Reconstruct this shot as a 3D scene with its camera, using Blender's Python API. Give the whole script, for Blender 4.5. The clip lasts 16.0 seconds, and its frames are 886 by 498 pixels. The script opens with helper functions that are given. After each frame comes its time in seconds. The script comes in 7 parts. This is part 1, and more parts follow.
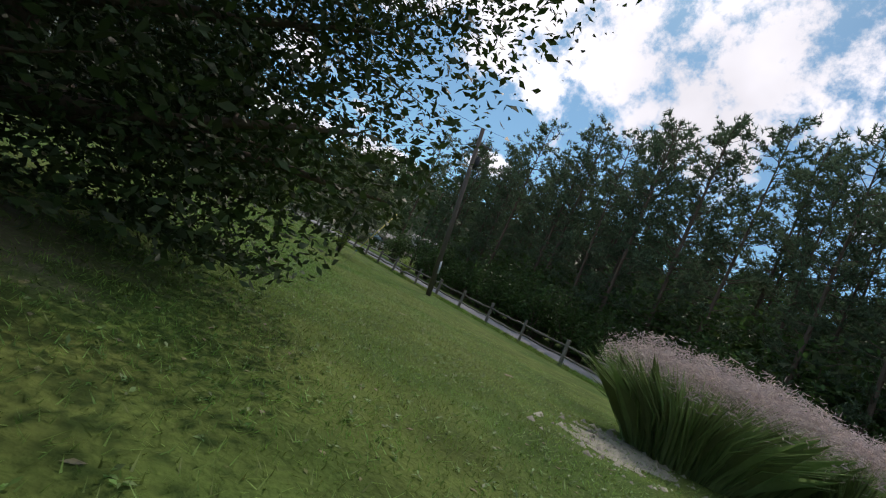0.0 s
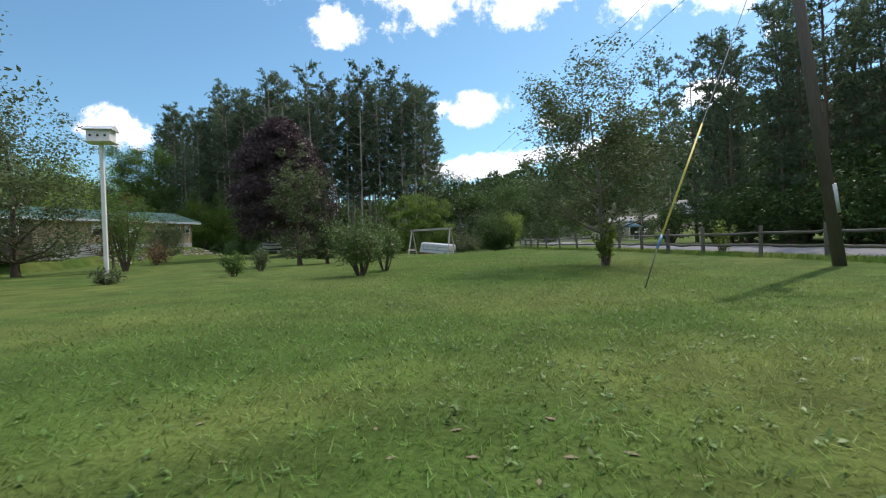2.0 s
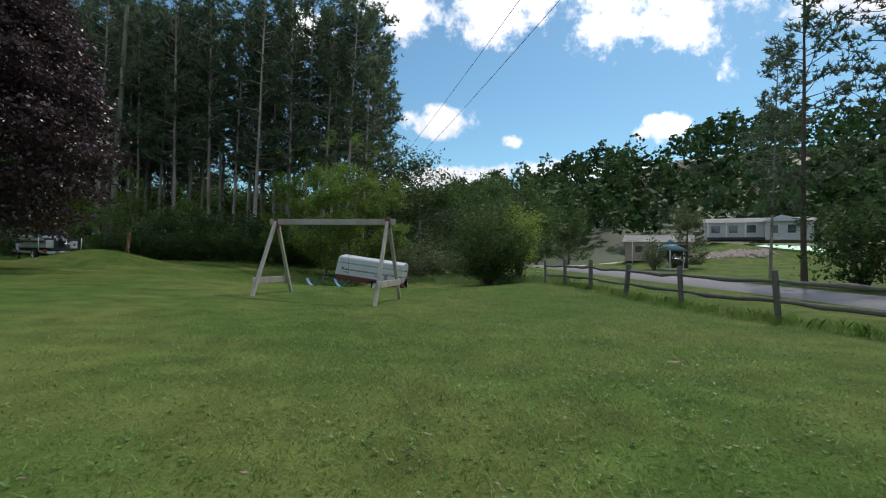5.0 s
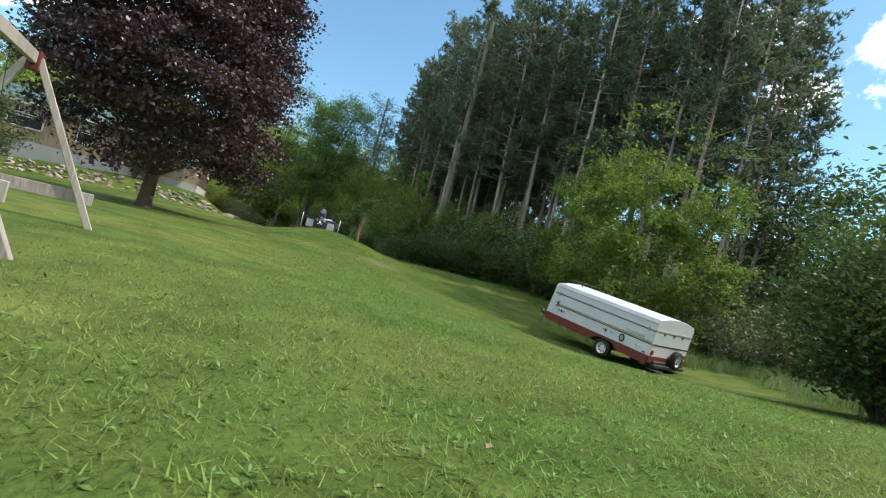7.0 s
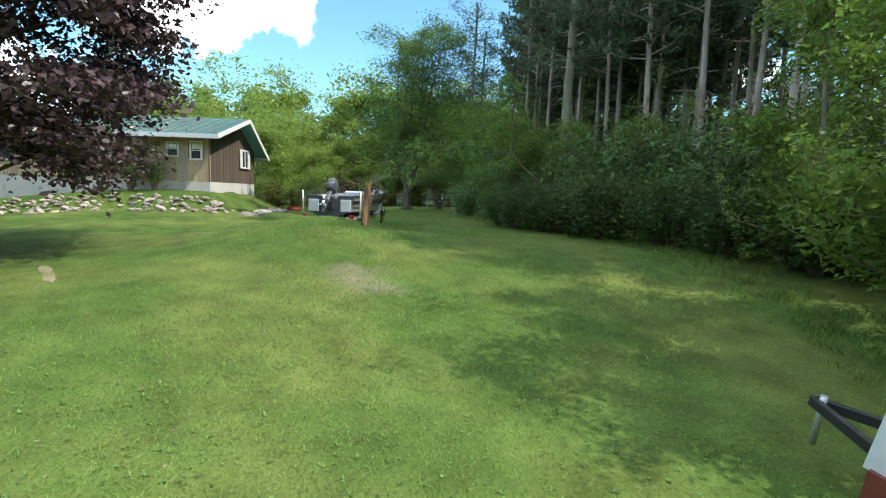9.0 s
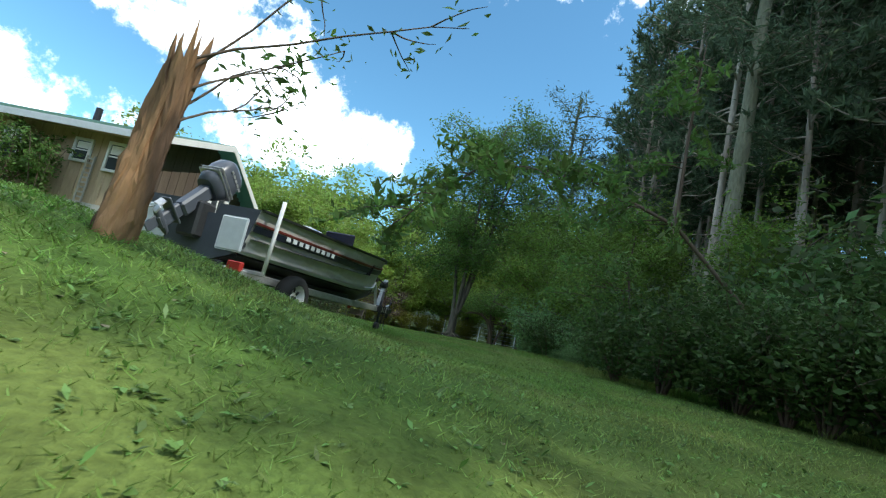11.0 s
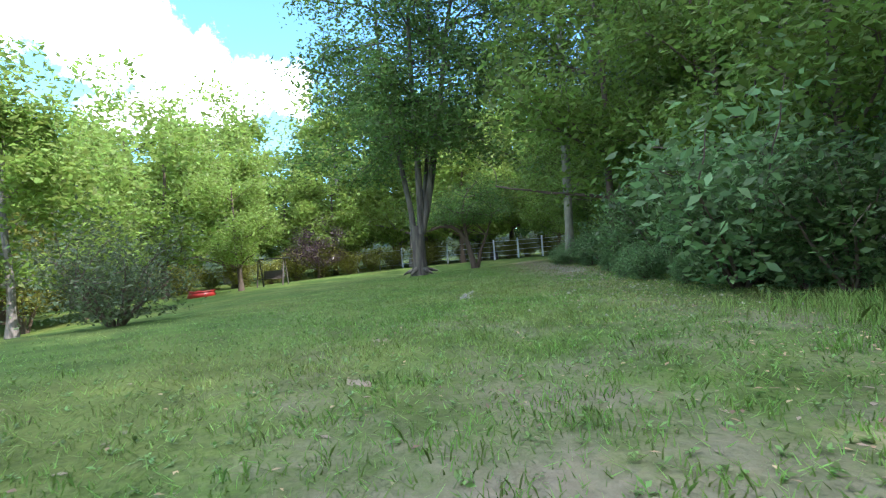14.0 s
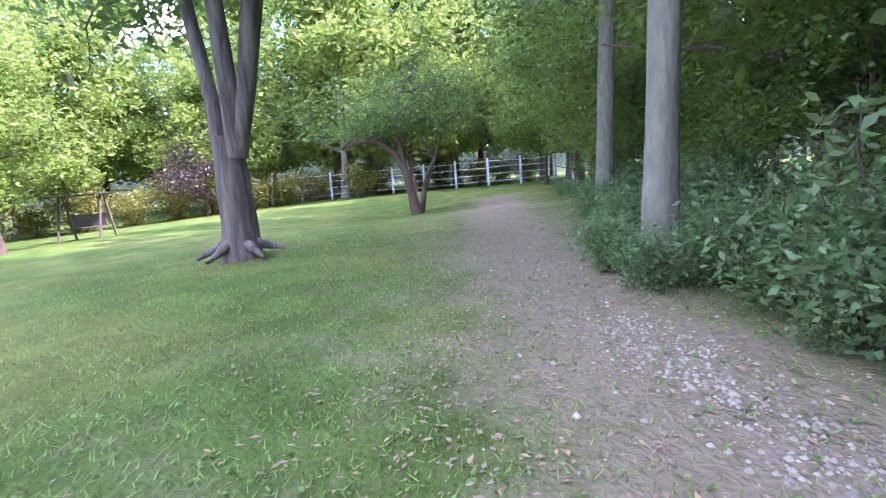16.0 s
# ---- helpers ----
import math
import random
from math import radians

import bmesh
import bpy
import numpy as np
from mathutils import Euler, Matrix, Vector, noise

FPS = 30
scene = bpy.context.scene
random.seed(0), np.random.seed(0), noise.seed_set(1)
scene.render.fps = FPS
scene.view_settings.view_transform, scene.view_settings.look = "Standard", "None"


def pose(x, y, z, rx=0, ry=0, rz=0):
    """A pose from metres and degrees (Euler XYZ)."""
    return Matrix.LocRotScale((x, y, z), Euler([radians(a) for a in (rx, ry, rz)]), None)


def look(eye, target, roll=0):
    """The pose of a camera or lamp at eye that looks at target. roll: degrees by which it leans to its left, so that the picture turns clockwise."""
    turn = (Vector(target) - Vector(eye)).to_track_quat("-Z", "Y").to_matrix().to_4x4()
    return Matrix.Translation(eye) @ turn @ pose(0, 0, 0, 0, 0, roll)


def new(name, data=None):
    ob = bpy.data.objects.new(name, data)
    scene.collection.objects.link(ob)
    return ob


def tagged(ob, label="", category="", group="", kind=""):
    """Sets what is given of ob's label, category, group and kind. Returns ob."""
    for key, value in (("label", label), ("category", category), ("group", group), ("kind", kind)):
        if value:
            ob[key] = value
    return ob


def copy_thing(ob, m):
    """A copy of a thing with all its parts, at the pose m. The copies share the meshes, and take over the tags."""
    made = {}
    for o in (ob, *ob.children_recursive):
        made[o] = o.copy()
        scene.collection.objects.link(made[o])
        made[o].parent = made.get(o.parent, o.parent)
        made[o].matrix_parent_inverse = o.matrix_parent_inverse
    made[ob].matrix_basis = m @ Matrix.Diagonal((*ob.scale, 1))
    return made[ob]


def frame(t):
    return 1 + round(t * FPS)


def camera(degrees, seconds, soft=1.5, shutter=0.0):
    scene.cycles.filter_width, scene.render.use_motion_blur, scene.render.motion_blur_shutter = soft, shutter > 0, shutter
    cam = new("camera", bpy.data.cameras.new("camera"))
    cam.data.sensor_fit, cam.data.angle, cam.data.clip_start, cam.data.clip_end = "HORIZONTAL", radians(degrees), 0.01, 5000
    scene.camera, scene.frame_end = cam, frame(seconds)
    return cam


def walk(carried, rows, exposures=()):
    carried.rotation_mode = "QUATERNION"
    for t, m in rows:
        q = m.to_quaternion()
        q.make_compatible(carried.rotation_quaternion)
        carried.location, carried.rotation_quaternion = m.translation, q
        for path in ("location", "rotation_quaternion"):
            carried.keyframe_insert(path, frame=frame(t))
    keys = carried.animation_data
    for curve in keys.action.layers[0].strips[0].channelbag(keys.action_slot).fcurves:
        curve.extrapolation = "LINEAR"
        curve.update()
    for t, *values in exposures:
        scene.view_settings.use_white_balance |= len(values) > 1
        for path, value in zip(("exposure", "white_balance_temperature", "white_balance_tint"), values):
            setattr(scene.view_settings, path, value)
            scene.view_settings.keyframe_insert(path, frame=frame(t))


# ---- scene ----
# ---- camera ----
cam = camera(83.5, 16.0, soft=1.15, shutter=0.03)
PATH = [
    (0, (-3.746, -15.355, 1.850), (-2.829, -13.581, 1.965), 24.9),
    (0.5, (-2.439, -13.519, 1.660), (-1.930, -11.586, 1.733), 22.4),
    (1, (-1.577, -11.134, 1.600), (-1.553, -9.135, 1.642), 16.4),
    (1.5, (-1.019, -8.072, 1.496), (-1.107, -6.074, 1.507), 5.8),
    (2, (-0.645, -4.060, 1.591), (-0.665, -2.060, 1.591), -2.4),
    (2.5, (-0.000, -0.000, 1.600), (-0.000, 2.000, 1.622), -4.0),
    (3, (0.744, 4.194, 1.692), (0.732, 6.193, 1.750), -2.9),
    (3.2, (1.091, 5.854, 1.771), (1.073, 7.853, 1.813), -3.1),
    (5.3, (0.006, 26.666, 2.295), (0.167, 28.659, 2.340), 1.5),
    (5.5, (0.599, 28.461, 2.267), (0.609, 30.457, 2.384), 4.5),
    (6, (2.186, 32.188, 1.756), (1.744, 34.109, 2.094), 9.9),
    (6.5, (3.605, 35.587, 1.511), (2.635, 37.307, 1.826), 13.5),
    (7, (4.961, 37.701, 1.822), (3.566, 39.133, 1.909), 13.7),
    (7.5, (4.964, 39.926, 2.400), (3.320, 41.056, 2.251), 11.4),
    (8, (2.750, 43.655, 3.061), (1.033, 44.639, 2.773), 6.1),
    (8.2, (1.690, 45.072, 3.184), (-0.060, 45.984, 2.858), 4.1),
    (10.3, (-8.482, 50.512, 2.535), (-10.248, 51.441, 2.670), 4.4),
    (10.5, (-9.441, 51.290, 2.363), (-11.238, 52.147, 2.550), 7.2),
    (11, (-12.125, 53.029, 2.153), (-14.001, 53.653, 2.459), 12.5),
    (11.2, (-13.128, 53.432, 2.232), (-15.007, 54.042, 2.546), 12.9),
    (11.5, (-14.317, 54.037, 2.264), (-16.212, 54.639, 2.483), 11.9),
    (12, (-17.014, 54.764, 2.083), (-18.880, 55.455, 2.281), 0.9),
    (12.5, (-19.652, 55.397, 2.448), (-21.496, 56.159, 2.587), -5.4),
    (13, (-22.010, 56.190, 2.613), (-23.872, 56.917, 2.637), -0.7),
    (13.5, (-24.318, 57.072, 2.574), (-26.176, 57.813, 2.553), -1.5),
    (14, (-26.159, 57.861, 2.528), (-27.962, 58.727, 2.539), -4.1),
    (14.5, (-28.561, 59.125, 2.747), (-30.306, 60.102, 2.714), -3.8),
    (15, (-31.059, 60.707, 2.988), (-32.783, 61.717, 2.907), -0.7),
    (15.5, (-33.527, 62.652, 3.110), (-35.252, 63.628, 2.843), -1.7),
    (16, (-36.134, 64.908, 2.905), (-37.874, 65.840, 2.584), -4.1),
]
EXPOSURES = [
    (0.0, -0.75, 6800, 19), (1.0, -0.72, 6800, 19), (1.5, -0.42, 6800, 19), (2.5, 0.04, 6850, 16), (3.2, 0.25, 6850, 12),
    (5.3, -0.62, 6700, 16), (6.0, -0.62, 6700, 18), (6.5, -0.15, 6800, 18), (7.0, 0.42, 7150, 16), (7.5, 0.82, 7150, 13), (8.2, 1.02, 7050, 13),
    (10.3, 0.3, 6200, 7), (11.0, 0.42, 6300, 6), (11.5, 0.75, 6400, 7), (12.0, 1.4, 6200, 9), (12.5, 1.48, 5500, 8), (13.0, 1.25, 5700, 12), (14.0, 1.6, 6100, 20), (15.0, 2.25, 5200, 33), (16.0, 2.7, 5750, 52),
]
walk(cam, [(t, look(eye, target, roll)) for t, eye, target, roll in PATH], EXPOSURES)

# ---- world and sun ----
SUN_EL, SUN_AZ = 51.0, 50.0     # degrees above the horizon, and from +x towards +y


def sky_world():
    w = bpy.data.worlds.new("sky")
    scene.world = w
    w.use_nodes = True
    nt = w.node_tree
    N, Lk = nt.nodes, nt.links
    N.clear()
    out = N.new("ShaderNodeOutputWorld")
    sky = N.new("ShaderNodeTexSky")
    sky.sky_type = "NISHITA"
    sky.sun_disc = False
    sky.sun_elevation = radians(SUN_EL)
    sky.sun_rotation = radians(90 - SUN_AZ)
    sky.air_density, sky.dust_density, sky.ozone_density = 1.0, 0.4, 1.5
    bg = N.new("ShaderNodeBackground")
    bg.inputs[1].default_value = 0.15
    tint = N.new("ShaderNodeMix")
    tint.data_type, tint.blend_type = "RGBA", "MULTIPLY"
    tint.inputs["Factor"].default_value = 1.0
    tint.inputs["B"].default_value = (0.74, 1.13, 1.17, 1)
    Lk.new(sky.outputs[0], tint.inputs["A"])
    Lk.new(tint.outputs["Result"], bg.inputs[0])
    tc = N.new("ShaderNodeTexCoord")
    nz = N.new("ShaderNodeTexNoise")
    nz.inputs["Scale"].default_value, nz.inputs["Detail"].default_value, nz.inputs["Roughness"].default_value = 9.0, 10.0, 0.66
    Lk.new(tc.outputs["Generated"], nz.inputs["Vector"])
    big = N.new("ShaderNodeTexNoise")
    big.inputs["Scale"].default_value, big.inputs["Detail"].default_value = 2.2, 5.0
    Lk.new(tc.outputs["Generated"], big.inputs["Vector"])
    # the cumulus clouds, some added out of view for white fill light: yaw to the left of +y, height, half width and
    # half height, in degrees
    clouds = [(-40, 30, 20, 10), (-25, 33, 10, 8), (-9, 28, 8, 5), (1, 27, 6, 4.5), (12, 24, 3.6, 2.2), (17, 29, 5, 3.2),
              (-3.5, 15.5, 4.6, 1.8), (-3, 9, 6.5, 1.5), (-12, 13.5, 1.6, 0.9), (-27, 14, 3.4, 1.7), (-15, 10, 8, 1.5), (-26, 10.5, 2, 1.0),
              (35, 12.5, 5, 2.0), (95, 20, 9, 7), (85, 18, 7, 4), (60, 42, 14, 6), (105, 26, 9, 6), (150, 35, 20, 9), (-120, 35, 25, 10), (-80, 25, 15, 8),
              # mostly unseen clouds overhead and behind, added to brighten the ambient light
              (-60, 62, 30, 14), (60, 68, 25, 14), (180, 60, 30, 16), (-150, 15, 30, 9), (125, 10, 25, 6), (-100, 48, 22, 12)]
    total = None
    for yaw, el, hw, hh in clouds:
        d = Vector((-math.sin(radians(yaw)) * math.cos(radians(el)), math.cos(radians(yaw)) * math.cos(radians(el)), math.sin(radians(el))))
        right = Vector((math.cos(radians(yaw)), math.sin(radians(yaw)), 0))
        up = right.cross(d)
        vals = []
        for axis, half in ((right, hw), (up, hh)):
            dot = N.new("ShaderNodeVectorMath")
            dot.operation = "DOT_PRODUCT"
            dot.inputs[1].default_value = axis / math.tan(radians(half))
            Lk.new(tc.outputs["Generated"], dot.inputs[0])
            sq = N.new("ShaderNodeMath")
            sq.operation = "POWER"
            ab = N.new("ShaderNodeMath")
            ab.operation = "ABSOLUTE"
            Lk.new(dot.outputs["Value"], ab.inputs[0])
            Lk.new(ab.outputs[0], sq.inputs[0])
            sq.inputs[1].default_value = 2.0
            vals.append(sq)
        near = N.new("ShaderNodeVectorMath")
        near.operation = "DOT_PRODUCT"
        near.inputs[1].default_value = d
        Lk.new(tc.outputs["Generated"], near.inputs[0])
        front = N.new("ShaderNodeMath")
        front.operation = "LESS_THAN"
        front.inputs[1].default_value = 0.3
        Lk.new(near.outputs["Value"], front.inputs[0])
        add = N.new("ShaderNodeMath")
        Lk.new(vals[0].outputs[0], add.inputs[0])
        Lk.new(vals[1].outputs[0], add.inputs[1])
        away = N.new("ShaderNodeMath")
        away.operation = "MULTIPLY_ADD"
        away.inputs[1].default_value = 50.0
        Lk.new(front.outputs[0], away.inputs[0])
        Lk.new(add.outputs[0], away.inputs[2])
        if total is None:
            total = away
        else:
            low = N.new("ShaderNodeMath")
            low.operation = "MINIMUM"
            Lk.new(total.outputs[0], low.inputs[0])
            Lk.new(away.outputs[0], low.inputs[1])
            total = low
    # ragged edges: noise against the distance from each cloud's middle
    both = N.new("ShaderNodeMath")
    both.operation = "MULTIPLY_ADD"
    both.inputs[1].default_value = 6.0
    Lk.new(nz.outputs["Fac"], both.inputs[0])
    sub = N.new("ShaderNodeMath")
    sub.operation = "SUBTRACT"
    Lk.new(both.outputs[0], sub.inputs[0])
    Lk.new(total.outputs[0], sub.inputs[1])
    both.inputs[2].default_value = -2.2
    ramp = N.new("ShaderNodeMapRange")
    ramp.interpolation_type = "SMOOTHSTEP"
    ramp.inputs["From Min"].default_value, ramp.inputs["From Max"].default_value = -0.15, 0.75
    Lk.new(sub.outputs[0], ramp.inputs["Value"])
    shade = N.new("ShaderNodeMapRange")
    shade.inputs["From Min"].default_value, shade.inputs["From Max"].default_value = 0.35, 0.6
    shade.inputs["To Min"].default_value, shade.inputs["To Max"].default_value = 1.5, 2.2
    Lk.new(big.outputs["Fac"], shade.inputs["Value"])
    cl = N.new("ShaderNodeBackground")
    cl.inputs[0].default_value = (0.92, 0.97, 1.04, 1)
    Lk.new(shade.outputs[0], cl.inputs[1])
    mix = N.new("ShaderNodeMixShader")
    Lk.new(ramp.outputs[0], mix.inputs[0])
    Lk.new(bg.outputs[0], mix.inputs[1])
    Lk.new(cl.outputs[0], mix.inputs[2])
    Lk.new(mix.outputs[0], out.inputs[0])


sky_world()
sun = new("sun", bpy.data.lights.new("sun", "SUN"))
sun.data.energy, sun.data.angle, sun.data.color = 2.9, radians(0.53), (1.0, 0.95, 0.86)
sun_from = Vector((math.cos(radians(SUN_EL)) * math.cos(radians(SUN_AZ)), math.cos(radians(SUN_EL)) * math.sin(radians(SUN_AZ)), math.sin(radians(SUN_EL))))
sun.rotation_euler = sun_from.to_track_quat("Z", "Y").to_euler()

# ---- materials ----


def material(name, base, rough=0.8, vary=0.25, scale=3.0, fine=40.0, bump=0.2, metal=0.0, second=None, mixscale=1.0, random=0.0, trans=0.0, island=0.0, spec=0.5, stretch=None):
    """A surface with variation at two scales, relief, and an optional second colour in patches."""
    m = bpy.data.materials.new(name)
    m.use_nodes = True
    N, Lk = m.node_tree.nodes, m.node_tree.links
    p = N["Principled BSDF"]
    p.inputs["Roughness"].default_value, p.inputs["Metallic"].default_value = rough, metal
    p.inputs["Specular IOR Level"].default_value = spec
    tc = N.new("ShaderNodeTexCoord")
    vec = tc.outputs["Object"]
    if stretch:
        mp = N.new("ShaderNodeMapping")
        mp.inputs["Scale"].default_value = stretch
        Lk.new(vec, mp.inputs["Vector"])
        vec = mp.outputs["Vector"]

    def noise_node(s, detail=4.0):
        n = N.new("ShaderNodeTexNoise")
        n.inputs["Scale"].default_value, n.inputs["Detail"].default_value = s, detail
        Lk.new(vec, n.inputs["Vector"])
        return n
    a, b = noise_node(scale), noise_node(fine, 3.0)
    col = N.new("ShaderNodeRGB")
    col.outputs[0].default_value = (*base, 1)
    last = col.outputs[0]
    if second:
        c = noise_node(mixscale, 5.0)
        r = N.new("ShaderNodeMapRange")
        r.inputs["From Min"].default_value, r.inputs["From Max"].default_value = 0.42, 0.62
        Lk.new(c.outputs["Fac"], r.inputs["Value"])
        mx = N.new("ShaderNodeMix")
        mx.data_type = "RGBA"
        Lk.new(r.outputs[0], mx.inputs["Factor"])
        Lk.new(last, mx.inputs["A"])
        mx.inputs["B"].default_value = (*second, 1)
        last = mx.outputs["Result"]
    val = N.new("ShaderNodeMath")
    val.operation = "MULTIPLY_ADD"
    val.inputs[1].default_value, val.inputs[2].default_value = 2.4 * vary, 1 - 1.2 * vary
    Lk.new(a.outputs["Fac"], val.inputs[0])
    val2 = N.new("ShaderNodeMath")
    val2.operation = "MULTIPLY_ADD"
    val2.inputs[1].default_value, val2.inputs[2].default_value = 1.8 * vary, 1 - 0.9 * vary
    Lk.new(b.outputs["Fac"], val2.inputs[0])
    v = N.new("ShaderNodeMath")
    v.operation = "MULTIPLY"
    Lk.new(val.outputs[0], v.inputs[0])
    Lk.new(val2.outputs[0], v.inputs[1])
    value = v.outputs[0]
    hsv = N.new("ShaderNodeHueSaturation")
    Lk.new(last, hsv.inputs["Color"])
    if random or island:
        src = N.new("ShaderNodeObjectInfo").outputs["Random"] if random else N.new("ShaderNodeNewGeometry").outputs["Random Per Island"]
        amount = random or island
        k = N.new("ShaderNodeMath")
        k.operation = "MULTIPLY_ADD"
        k.inputs[1].default_value, k.inputs[2].default_value = 2 * amount, 1 - amount
        Lk.new(src, k.inputs[0])
        w = N.new("ShaderNodeMath")
        w.operation = "MULTIPLY"
        Lk.new(value, w.inputs[0])
        Lk.new(k.outputs[0], w.inputs[1])
        value = w.outputs[0]
        h = N.new("ShaderNodeMath")
        h.operation = "MULTIPLY_ADD"
        h.inputs[1].default_value, h.inputs[2].default_value = 0.08 * amount, 0.5 - 0.04 * amount
        Lk.new(src, h.inputs[0])
        Lk.new(h.outputs[0], hsv.inputs["Hue"])
    Lk.new(value, hsv.inputs["Value"])
    Lk.new(hsv.outputs[0], p.inputs["Base Color"])
    if bump:
        bm_ = N.new("ShaderNodeBump")
        bm_.inputs["Strength"].default_value, bm_.inputs["Distance"].default_value = bump, 0.02
        Lk.new(b.outputs["Fac"], bm_.inputs["Height"])
        Lk.new(bm_.outputs[0], p.inputs["Normal"])
    if trans:
        out = N["Material Output"]
        tr = N.new("ShaderNodeBsdfTranslucent")
        Lk.new(hsv.outputs[0], tr.inputs["Color"])
        ms = N.new("ShaderNodeMixShader")
        ms.inputs[0].default_value = trans
        Lk.new(p.outputs[0], ms.inputs[1])
        Lk.new(tr.outputs[0], ms.inputs[2])
        Lk.new(ms.outputs[0], out.inputs["Surface"])
    return m


LAWN = material("lawn", (0.07, 0.122, 0.026), 0.95, 0.6, 1.6, 30.0, 1.0, second=(0.115, 0.15, 0.038), mixscale=0.45, spec=0.1)
BLADE = material("grass_blades", (0.175, 0.305, 0.064), 0.5, 0.35, 1.1, 9.0, 0, trans=0.4, island=0.5, second=(0.25, 0.32, 0.09), mixscale=0.35, spec=0.25)
ROAD = material("asphalt", (0.21, 0.21, 0.215), 0.9, 0.15, 0.7, 60, 0.3)
DIRT = material("bare_soil", (0.30, 0.23, 0.16), 0.95, 0.3, 1.5, 30, 0.8, second=(0.17, 0.19, 0.07), mixscale=1.4)
GREYGRIT = material("grey_grit", (0.21, 0.195, 0.17), 0.95, 0.5, 6, 40, 0.9)
GRAVEL = material("pale_gravel", (0.29, 0.275, 0.21), 0.9, 0.3, 4, 30, 0.6, island=0.35)
BARK = material("bark", (0.13, 0.095, 0.07), 0.95, 0.35, 3, 25, 0.9, stretch=(1, 1, 0.25))
BARK_PINE = material("pine_bark", (0.42, 0.37, 0.32), 0.95, 0.4, 2, 18, 0.9, second=(0.27, 0.22, 0.185), mixscale=1.5, stretch=(1, 1, 0.3), random=0.2)
BARK_MOSS = material("mossy_bark", (0.25, 0.255, 0.18), 0.95, 0.55, 3, 20, 1.0, second=(0.13, 0.135, 0.09), mixscale=3.0, stretch=(1, 1, 0.25))
BARK_OLD = material("furrowed_bark", (0.15, 0.14, 0.105), 0.95, 0.5, 5, 30, 1.0, second=(0.07, 0.058, 0.05), mixscale=7.0, stretch=(1, 1, 0.12))
BARK_GREY = material("grey_bark", (0.22, 0.195, 0.17), 0.95, 0.35, 3, 22, 0.9, stretch=(1, 1, 0.25))
NEEDLE = material("pine_needles", (0.12, 0.175, 0.10), 0.6, 0.3, 0.8, 6, 0, trans=0.5, island=0.4, spec=0.3)
LEAF = material("green_leaves", (0.12, 0.215, 0.05), 0.5, 0.25, 0.6, 5, 0, trans=0.55, island=0.4, spec=0.4)
LEAF_LIGHT = material("light_green_leaves", (0.24, 0.345, 0.07), 0.5, 0.25, 0.6, 5, 0, trans=0.55, island=0.35, spec=0.4)
LEAF_SAP = material("sapling_leaves", (0.17, 0.27, 0.05), 0.5, 0.25, 0.6, 5, 0, trans=0.5, island=0.4, spec=0.4)
LEAF_SHADE = material("shade_leaves", (0.165, 0.29, 0.105), 0.45, 0.25, 0.6, 5, 0, trans=0.5, island=0.4, spec=0.5)
LEAF_LILAC = material("lilac_leaves", (0.125, 0.195, 0.06), 0.45, 0.25, 0.6, 5, 0, trans=0.4, island=0.45, spec=0.5)
LEAF_DARK = material("dark_green_leaves", (0.045, 0.075, 0.022), 0.55, 0.25, 0.6, 5, 0, trans=0.25, island=0.4, spec=0.4)
LEAF_MID = material("mid_green_leaves", (0.075, 0.135, 0.035), 0.5, 0.25, 0.6, 5, 0, trans=0.45, island=0.4, spec=0.4)
LEAF_OLIVE = material("olive_leaves", (0.125, 0.165, 0.07), 0.55, 0.25, 0.6, 5, 0, trans=0.35, island=0.4, spec=0.4)
LEAF_PURPLE = material("purple_leaves", (0.075, 0.045, 0.05), 0.4, 0.3, 0.6, 5, 0, trans=0.2, island=0.5, spec=0.6)
LEAF_FAR = material("far_leaves", (0.05, 0.095, 0.03), 0.7, 0.3, 0.05, 0.6, 0, trans=0.3, island=0.45, spec=0.2)
REED = material("reed_blades", (0.26, 0.37, 0.14), 0.6, 0.25, 1, 8, 0, trans=0.3, island=0.35)
PLUME = material("reed_plumes", (0.6, 0.5, 0.47), 0.9, 0.2, 2, 10, 0, trans=0.3, island=0.3)
WEATHERED = material("weathered_wood", (0.52, 0.49, 0.44), 0.9, 0.35, 2, 25, 0.6, stretch=(1, 1, 0.15), second=(0.34, 0.31, 0.27), mixscale=2.0, random=0.15)
GREYWOOD = material("grey_wood", (0.17, 0.155, 0.135), 0.95, 0.35, 2, 25, 0.8, stretch=(1, 0.2, 1), random=0.2)
POLEWOOD = material("pole_wood", (0.13, 0.11, 0.095), 0.95, 0.3, 2, 25, 0.6, stretch=(1, 1, 0.1))
WHITE = material("white_paint", (0.78, 0.78, 0.76), 0.5, 0.1, 1.5, 20, 0.05)
OFFWHITE = material("aged_white_panel", (0.62, 0.67, 0.70), 0.4, 0.12, 0.8, 14, 0.05)
MAROON = material("maroon_paint", (0.17, 0.035, 0.03), 0.5, 0.2, 2, 20, 0.05)
TANSTRIPE = material("tan_stripe", (0.33, 0.25, 0.17), 0.5, 0.15, 3, 20, 0)
BLACK = material("black_rubber", (0.02, 0.02, 0.02), 0.8, 0.2, 4, 40, 0.2)
DARK = material("dark_metal", (0.04, 0.042, 0.045), 0.5, 0.25, 4, 30, 0.1, metal=0.4)
STEEL = material("galvanised_steel", (0.52, 0.53, 0.53), 0.45, 0.25, 3, 25, 0.1, metal=0.7)
ALU = material("grey_hull_paint", (0.55, 0.55, 0.53), 0.45, 0.2, 1.2, 14, 0.05)
